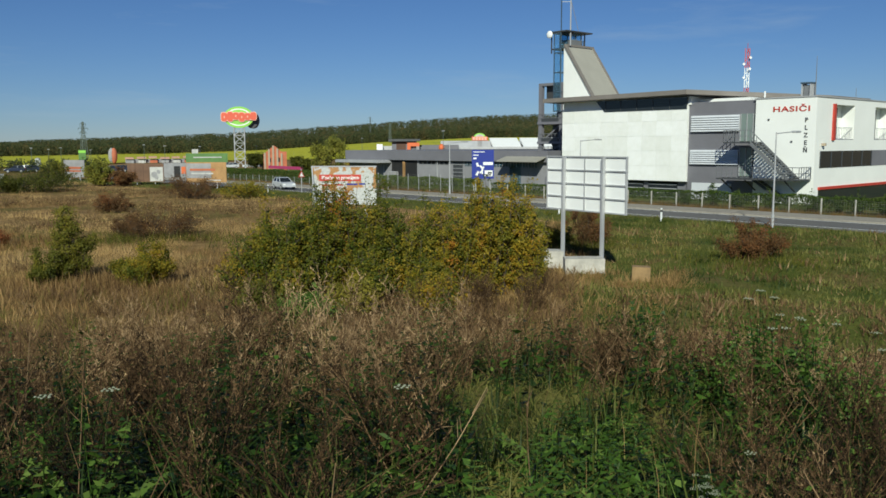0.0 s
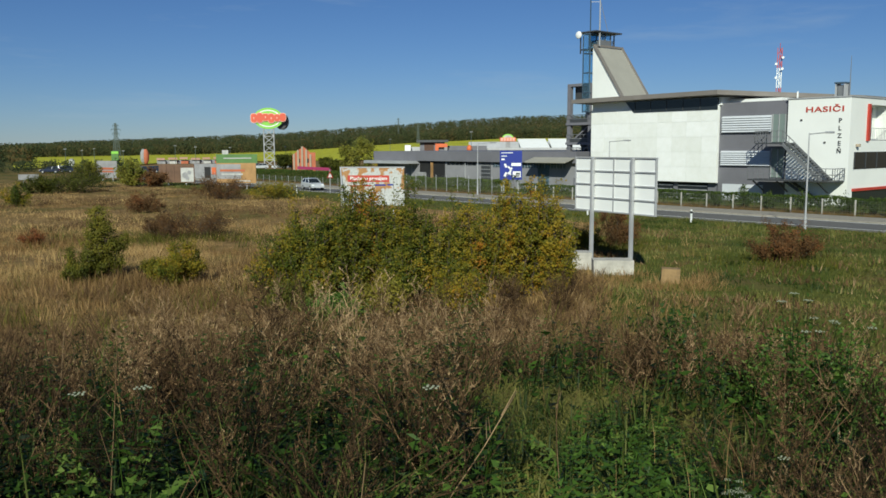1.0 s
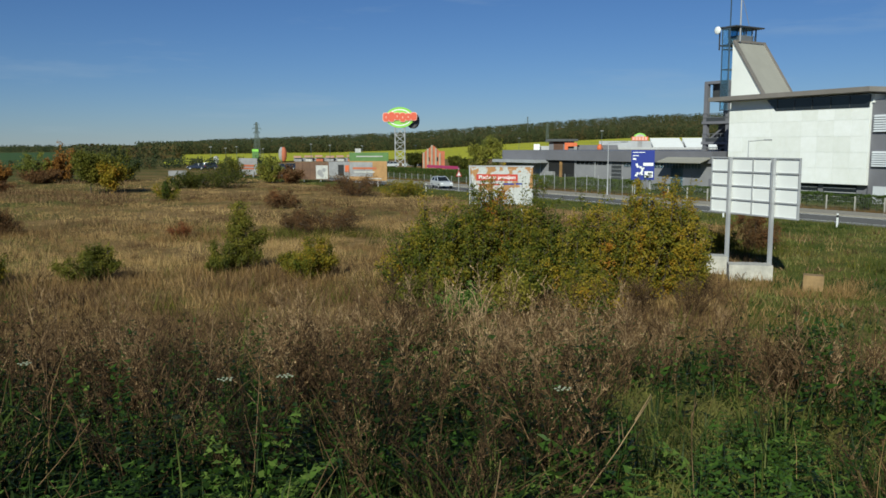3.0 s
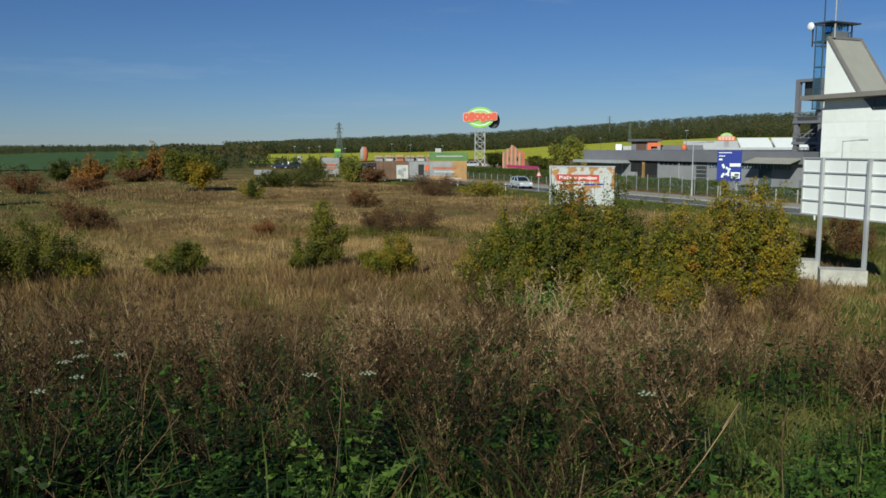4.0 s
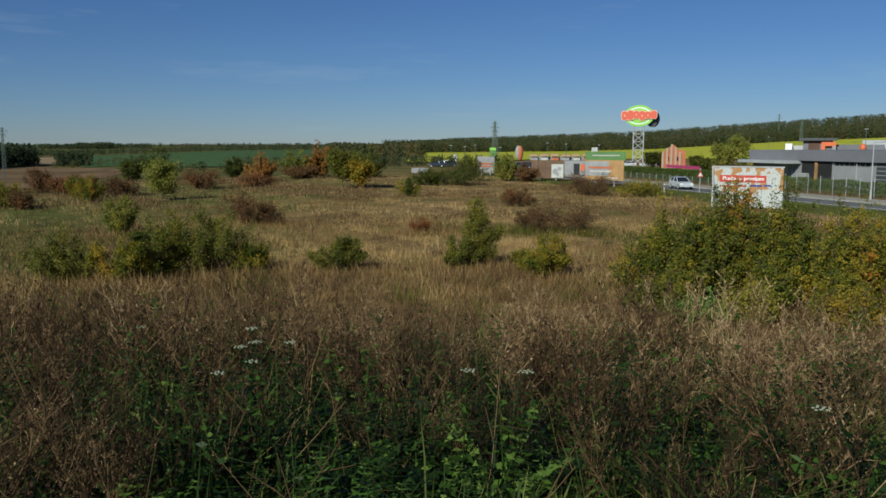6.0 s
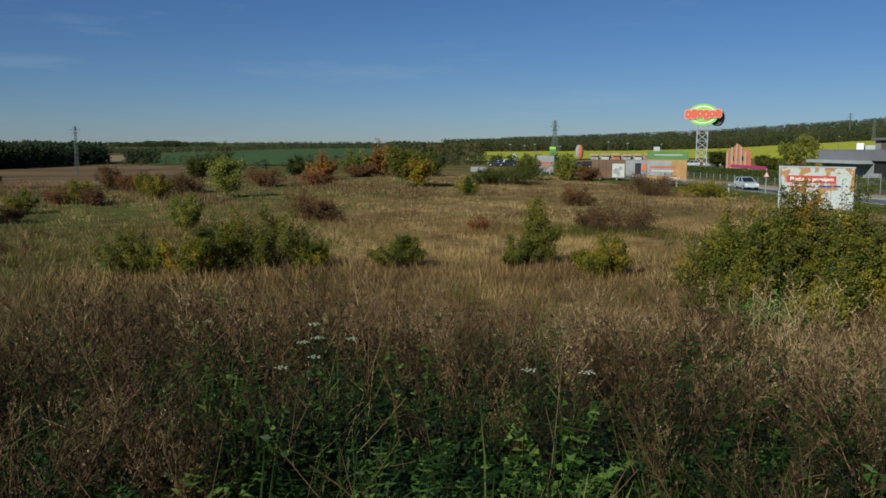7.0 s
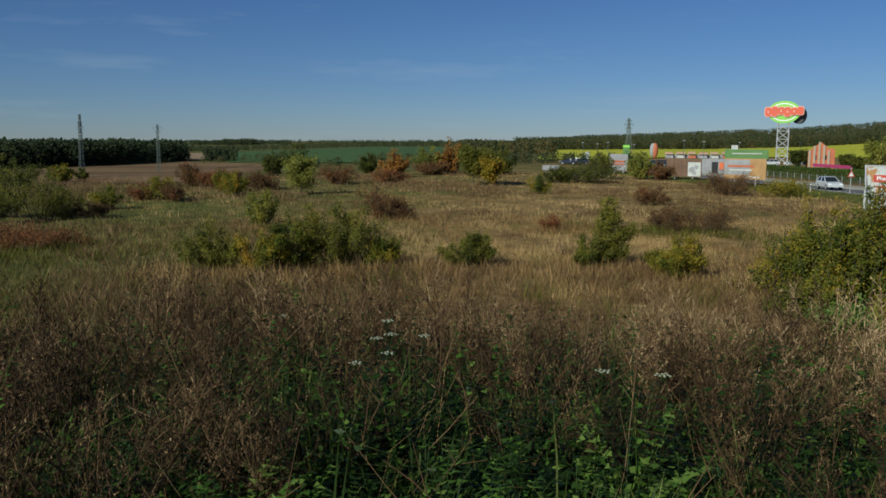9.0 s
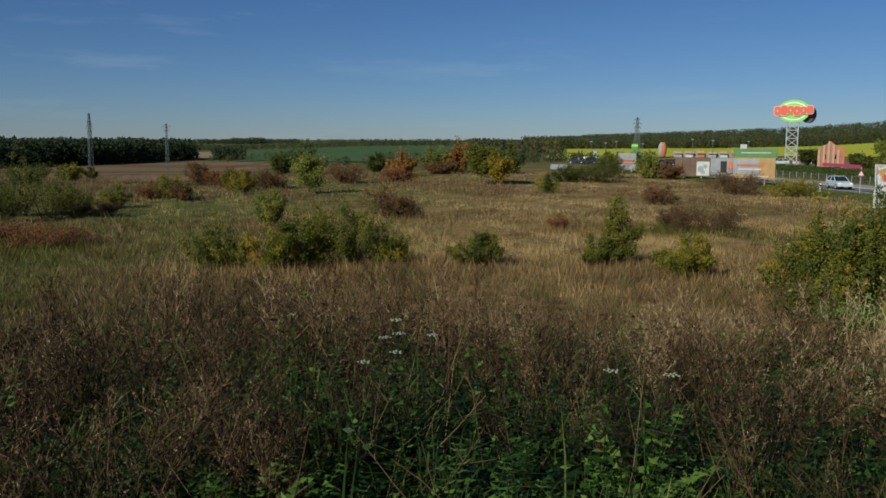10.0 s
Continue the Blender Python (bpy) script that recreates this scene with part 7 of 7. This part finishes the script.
for k in range(5):
    x = -2.5 + k * 0.95
    h = (3.9, 4.8, 5.6, 4.9, 3.8)[k]
    part("column", boxed(x, -0.25, -0.2, x + 0.42, 0, h), M_SANDY, pav)
for x in (-1.4, 0.6):
    part("window", boxed(x, -0.05, 1.8, x + 0.5, -0.01, 2.8), M_GLASS, pav)
m, w = between(polar(9.76, 185), polar(11.99, 170))
br = thing("magenta_banner", m, "long low magenta banner on posts", "banner")
part("cloth", boxed(0, 0, 0.75, w, 0.06, 1.35, 0.02), M_MAGENTA, br)
for k in range(6):
    part("post", boxed(k * w / 5 - 0.05, 0.06, -0.2, k * w / 5 + 0.05, 0.16, 1.3), M_STEEL, br)
tot = thing("totem_sign", facing_camera(-1.7, 300), "green and white totem sign", "sign")
part("panel", boxed(-1.1, 0, -0.4, 1.1, 0.5, 4.4, 0.1), M_GREENP, tot)
part("head", boxed(-1.1, -0.05, 3.5, 1.1, 0.0, 4.3), M_LIME, tot)
row_ = thing("shop_row", facing_camera(2.9, 300), "long low shop row with pale salmon awnings", "building")
part("wall", boxed(-11, 0.6, -0.5, 11, 6, 1.2), M_WORKS, row_)
for k in range(6):
    part("awning", prism(bmesh.new(), [(-11 + k * 3.7, 0.6, 1.95 + 0.12 * (k % 3)), (-11 + k * 3.7, 0.6, 1.8 + 0.12 * (k % 3)), (-11 + k * 3.7, -1.0, 1.35 + 0.12 * (k % 3)), (-11 + k * 3.7, -1.0, 1.5 + 0.12 * (k % 3))], (2.6 + 0.4 * (k % 2), 0, 0)), M_SALMON, row_, "pale salmon awning")
    part("stall", boxed(-10.6 + k * 3.7, -0.8, -0.4, -8.2 + k * 3.7, 0.4, 0.9, 0.05), (M_GREYP, M_PAPER, M_TERRA)[k % 3], row_)
silo = thing("white_tank", facing_camera(-4.22, 260), "small white upright tank with a domed cap", "tank")
part("body", rod(bmesh.new(), (0, 0, -0.5), (0, 0, 2.1), 0.75, 0.75, 18), M_WHITEP, silo)
part("cap", rod(bmesh.new(), (0, 0, 2.1), (0, 0, 2.5), 0.75, 0.25, 18), M_GREYP, silo)
# parked cars in the far lot
for k, (az, d, mt, lb) in enumerate(((6.9, 215, M_DARKCAR, "dark"), (7.3, 214, M_WHITECAR, "silver"), (9.2, 215, M_DARKCAR, "dark"), (0.9, 200, M_DARKCAR, "dark"), (-5.5, 205, M_DARKCAR, "dark"), (-4.7, 207, M_DARKCAR, "dark"), (-5.1, 212, M_WHITECAR, "silver"), (-0.3, 194, M_DARKCAR, "dark"), (0.35, 196, M_DARKCAR, "dark"), (8.6, 214, M_WHITECAR, "silver"))):
    x, y = polar(az, d)
    car(pose(x, y, float(land(x, y)) + 0.02, 0, 0, 84 + 5 * (k % 3)), mt, lb + " parked car in the far car park")
for az, d, h in ((1.96, 230, 5.9), (3.22, 230, 5.6), (-4.55, 230, 5.2), (-3.6, 260, 4.8), (-2.9, 260, 5.2), (9.0, 250, 5.5), (16.0, 300, 8), (5.4, 260, 5.4), (-1.2, 250, 4.6), (21.5, 180, 8.5)):
    x, y = polar(az, d)
    lp = thing("lot_lamp", pose(x, y, 0), "tall car park lamp with a flat pale head", "street lamp", "car park lamps")
    part("pole", rod(bmesh.new(), (0, 0, -0.4), (0, 0, h), 0.07, 0.05), M_PYLON, lp)
    part("head", boxed(-0.35, -0.15, h - 0.03, 0.35, 0.15, h + 0.10, 0.03), M_STEEL, lp)
for az, d, h, w, mat, t in ((14.2, 165, 7.4, 4.6, M_YELLOWL, .25), (13.2, 163, 5.8, 4.4, M_YELLOWL, .35), (12.3, 166, 3.0, 2.4, M_GREEN, .15), (11.6, 185, 3.2, 2.6, M_GREEN, .2), (15.6, 160, 4.2, 3.0, M_HORN, .4), (8.8, 200, 3.8, 3.2, M_GREEN, .05), (9.4, 205, 3.5, 3.0, M_GREEN, .05)):
    x, y = polar(az, d)
    tree(x, y, h, w, 0.12, mat, t, "yellowing roadside tree by the car park", 0.3, 2200, 0.1)


# ---- power pylons, far mast ----
def pylon(az, d, height, base, bar=1.0, label="grey steel lattice power pylon", arms=((0.72, 0.10), (0.83, 0.13), (0.94, 0.08))):
    x, y = polar(az, d)
    z = float(land(x, y)) - 0.3
    p = thing("power_pylon", pose(x, y, z, 0, 0, -az + 25), label, "pylon", "power pylons")
    top = 0.25
    for sx in (-1, 1):
        for sy in (-1, 1):
            bm = bmesh.new()
            beam(bm, (sx * base, sy * base, 0), (sx * top, sy * top, height), 0.20 * bar)
            part("leg", bm, M_PYLON, p)
    bm = bmesh.new()
    n = 9
    for k in range(n):
        f0, f1 = k / n, (k + 1) / n
        b0, b1 = base + (top - base) * f0, base + (top - base) * f1
        for sy in (-1, 1):
            beam(bm, (-b0, sy * b0, height * f0), (b1, sy * b1, height * f1), 0.15 * bar)
            beam(bm, (b0, sy * b0, height * f0), (-b1, sy * b1, height * f1), 0.15 * bar)
            beam(bm, (sy * b0, -b0, height * f0), (sy * b1, b1, height * f1), 0.15 * bar)
    part("bracing", bm, M_PYLON, p)
    for f, w in arms:
        w = w * height
        bm = bmesh.new()
        beam(bm, (-w, 0, height * f), (w, 0, height * f), 0.22 * bar)
        beam(bm, (-w, 0, height * f), (0, 0, height * f + 1.2), 0.12 * bar)
        beam(bm, (w, 0, height * f), (0, 0, height * f + 1.2), 0.12 * bar)
        part("crossarm", bm, M_PYLON, p)
        for sx in (-1, 1):
            part("insulator", rod(bmesh.new(), (sx * w, 0, height * f), (sx * w, 0, height * f - 0.05 * height), 0.10 * bar), M_PYLON, p)
    return p


pylon(-1.58, 430, 17.6, 1.5, 0.8)
pylon(-37.2, 310, 20.2, 0.7, 0.5, arms=((0.70, 0.035), (0.78, 0.05), (0.86, 0.035)))
pylon(-32.63, 318, 17.2, 0.5, 0.36, arms=((0.86, 0.06), (0.93, 0.095)))
pylon(17.9, 560, 21.1 - float(land(*polar(17.9, 560))), 0.9, 0.6, "green lattice mast above the shops")
pylon(16.57, 700, 29.0 - float(land(*polar(16.57, 700))), 0.4, 0.5, "slim far lattice mast")

rm = thing("radio_mast", facing_camera(41.1, 150), "red and white lattice radio mast with dishes", "radio mast")
for k in range(6):
    z0, z1 = 2.0 + k * 3.2, 2.0 + (k + 1) * 3.2
    bm = bmesh.new()
    for sx, sy in ((-1, 0), (1, 0), (0, 1)):
        beam(bm, (sx * 0.34, sy * 0.34, z0), (sx * 0.34, sy * 0.34, z1), 0.11)
    for j in range(3):
        za, zb = z0 + j * 1.07, z0 + (j + 1) * 1.07
        beam(bm, (-0.34, 0, za), (0.34, 0, zb), 0.07)
        beam(bm, (0.34, 0, za), (0, 0.34, zb), 0.07)
    part("section", bm, M_RED if k % 2 else M_WHITEP, rm)
part("spike", rod(bmesh.new(), (0, 0, 21.2), (0, 0, 22.0), 0.04), M_RED, rm)
part("base_section", boxed(-0.5, -0.3, 0, 0.5, 0.5, 2.0), M_STEEL, rm)
for x, z in ((-0.5, 18.6), (0.45, 17.8), (-0.45, 16.4), (0.5, 19.6)):
    part("dish", rod(bmesh.new(), (x, -0.6, z), (x, -0.2, z), 0.2, 0.2, 14), M_WHITEP, rm)

# ---- far woods ----
def wood(name, label, n, az0, az1, d0, d1, height, per=40, tint=0.35, conifer=0.4, clump_size=0.20, edge=None):
    """Many far trees as one mesh: each a loose pile of leaf clumps."""
    az = rng.uniform(az0, az1, n)
    d = d0 + (d1 - d0) * rng.random(n)
    if edge is not None:
        d = d + edge(az)
    x, y = d * np.sin(np.radians(az)), d * np.cos(np.radians(az))
    z = land(x, y)
    h = height * rng.uniform(0.75, 1.06, n)
    w = h * rng.uniform(0.32, 0.52, n)
    con = rng.random(n) < conifer
    u = rng.random((n, per))
    a = rng.random((n, per)) * 6.283
    prof = np.where(con[:, None], 1.05 - u, np.sqrt(np.clip(1 - (1.7 * (u - 0.55)) ** 2, 0.05, 1)))
    r = prof * w[:, None] * np.sqrt(rng.random((n, per)))
    c = np.stack([x[:, None] + r * np.cos(a), y[:, None] + r * np.sin(a), z[:, None] + h[:, None] * (0.08 + 0.92 * u)], -1).reshape(-1, 3)
    t = np.repeat(np.clip(tint + rng.normal(0, 0.17, n) - 0.2 * con, 0, 0.95), per) + rng.normal(0, 0.05, n * per)
    me = leaves_mesh(name, c, 1.0, t, M_FOREST)
    # clumps scale with the tree
    co = np.empty(len(me.vertices) * 3)
    me.vertices.foreach_get("co", co)
    co = co.reshape(-1, 3, 3)
    mid = c[:, None]
    co = mid + (co - mid) * np.repeat(h, per)[:, None, None] * clump_size
    me.vertices.foreach_set("co", co.ravel())
    me.update()
    return tagged(new(name, me), label, "woods", kind="stuff")


wood("far_woods", "dark mixed woods on the rising hill", 4200, -9, 34, 650, 1265, WOOD_TREE, 38, 0.55, 0.0, 0.13)
wood("far_woods", "edge of the dark woods above the yellow field", 1000, -9, 34, 640, 690, WOOD_TREE * 0.8, 60, 0.60, 0.0, 0.13)
wood("far_woods", "dark wood beyond the ploughed field", 700, -52, -31, 2, 60, 11.3, 80, 0.02, 0.3, 0.13, lambda a: np.interp(-a, (31, 35, 40, 42, 52), (472, 410, 372, 360, 340)))
wood("far_woods", "copse beside the stubble field", 26, -29.6, -27.9, 455, 520, 7.0, 90, 0.25, 0.3, 0.17)
wood("far_woods", "distant tree line beyond the green field", 1300, -40, -8, 840, 1050, 5.4, 34, 0.35, 0.0, 0.16)
wood("far_woods", "scattered trees along the lane", 150, -13, -6.5, 270, 620, 6.0, 70, 0.7, 0.1, 0.17)
wood("far_woods", "dark bushes along the car park", 70, -9.5, -0.5, 205, 245, 2.6, 60, 0.35, 0.0, 0.17)
wood("far_woods", "bushes along the edge of the crop field", 45, -24, -14, 205, 235, 2.4, 60, 0.5, 0.0, 0.17)
wood("far_woods", "bushes along the lane to the field", 26, -30, -24.5, 430, 470, 3.5, 60, 0.6, 0.0, 0.17)
wood("far_woods", "wooded rise on the horizon", 260, -30.6, -24.2, 1900, 2050, 11, 26, 0.3, 0.1)
wood("far_woods", "top of the wooded rise", 120, -28.6, -26.4, 1900, 2050, 14, 26, 0.3, 0.1)
wood("far_woods", "low hills of far woods", 700, -46, -12, 1900, 2600, 10, 24, 0.35)
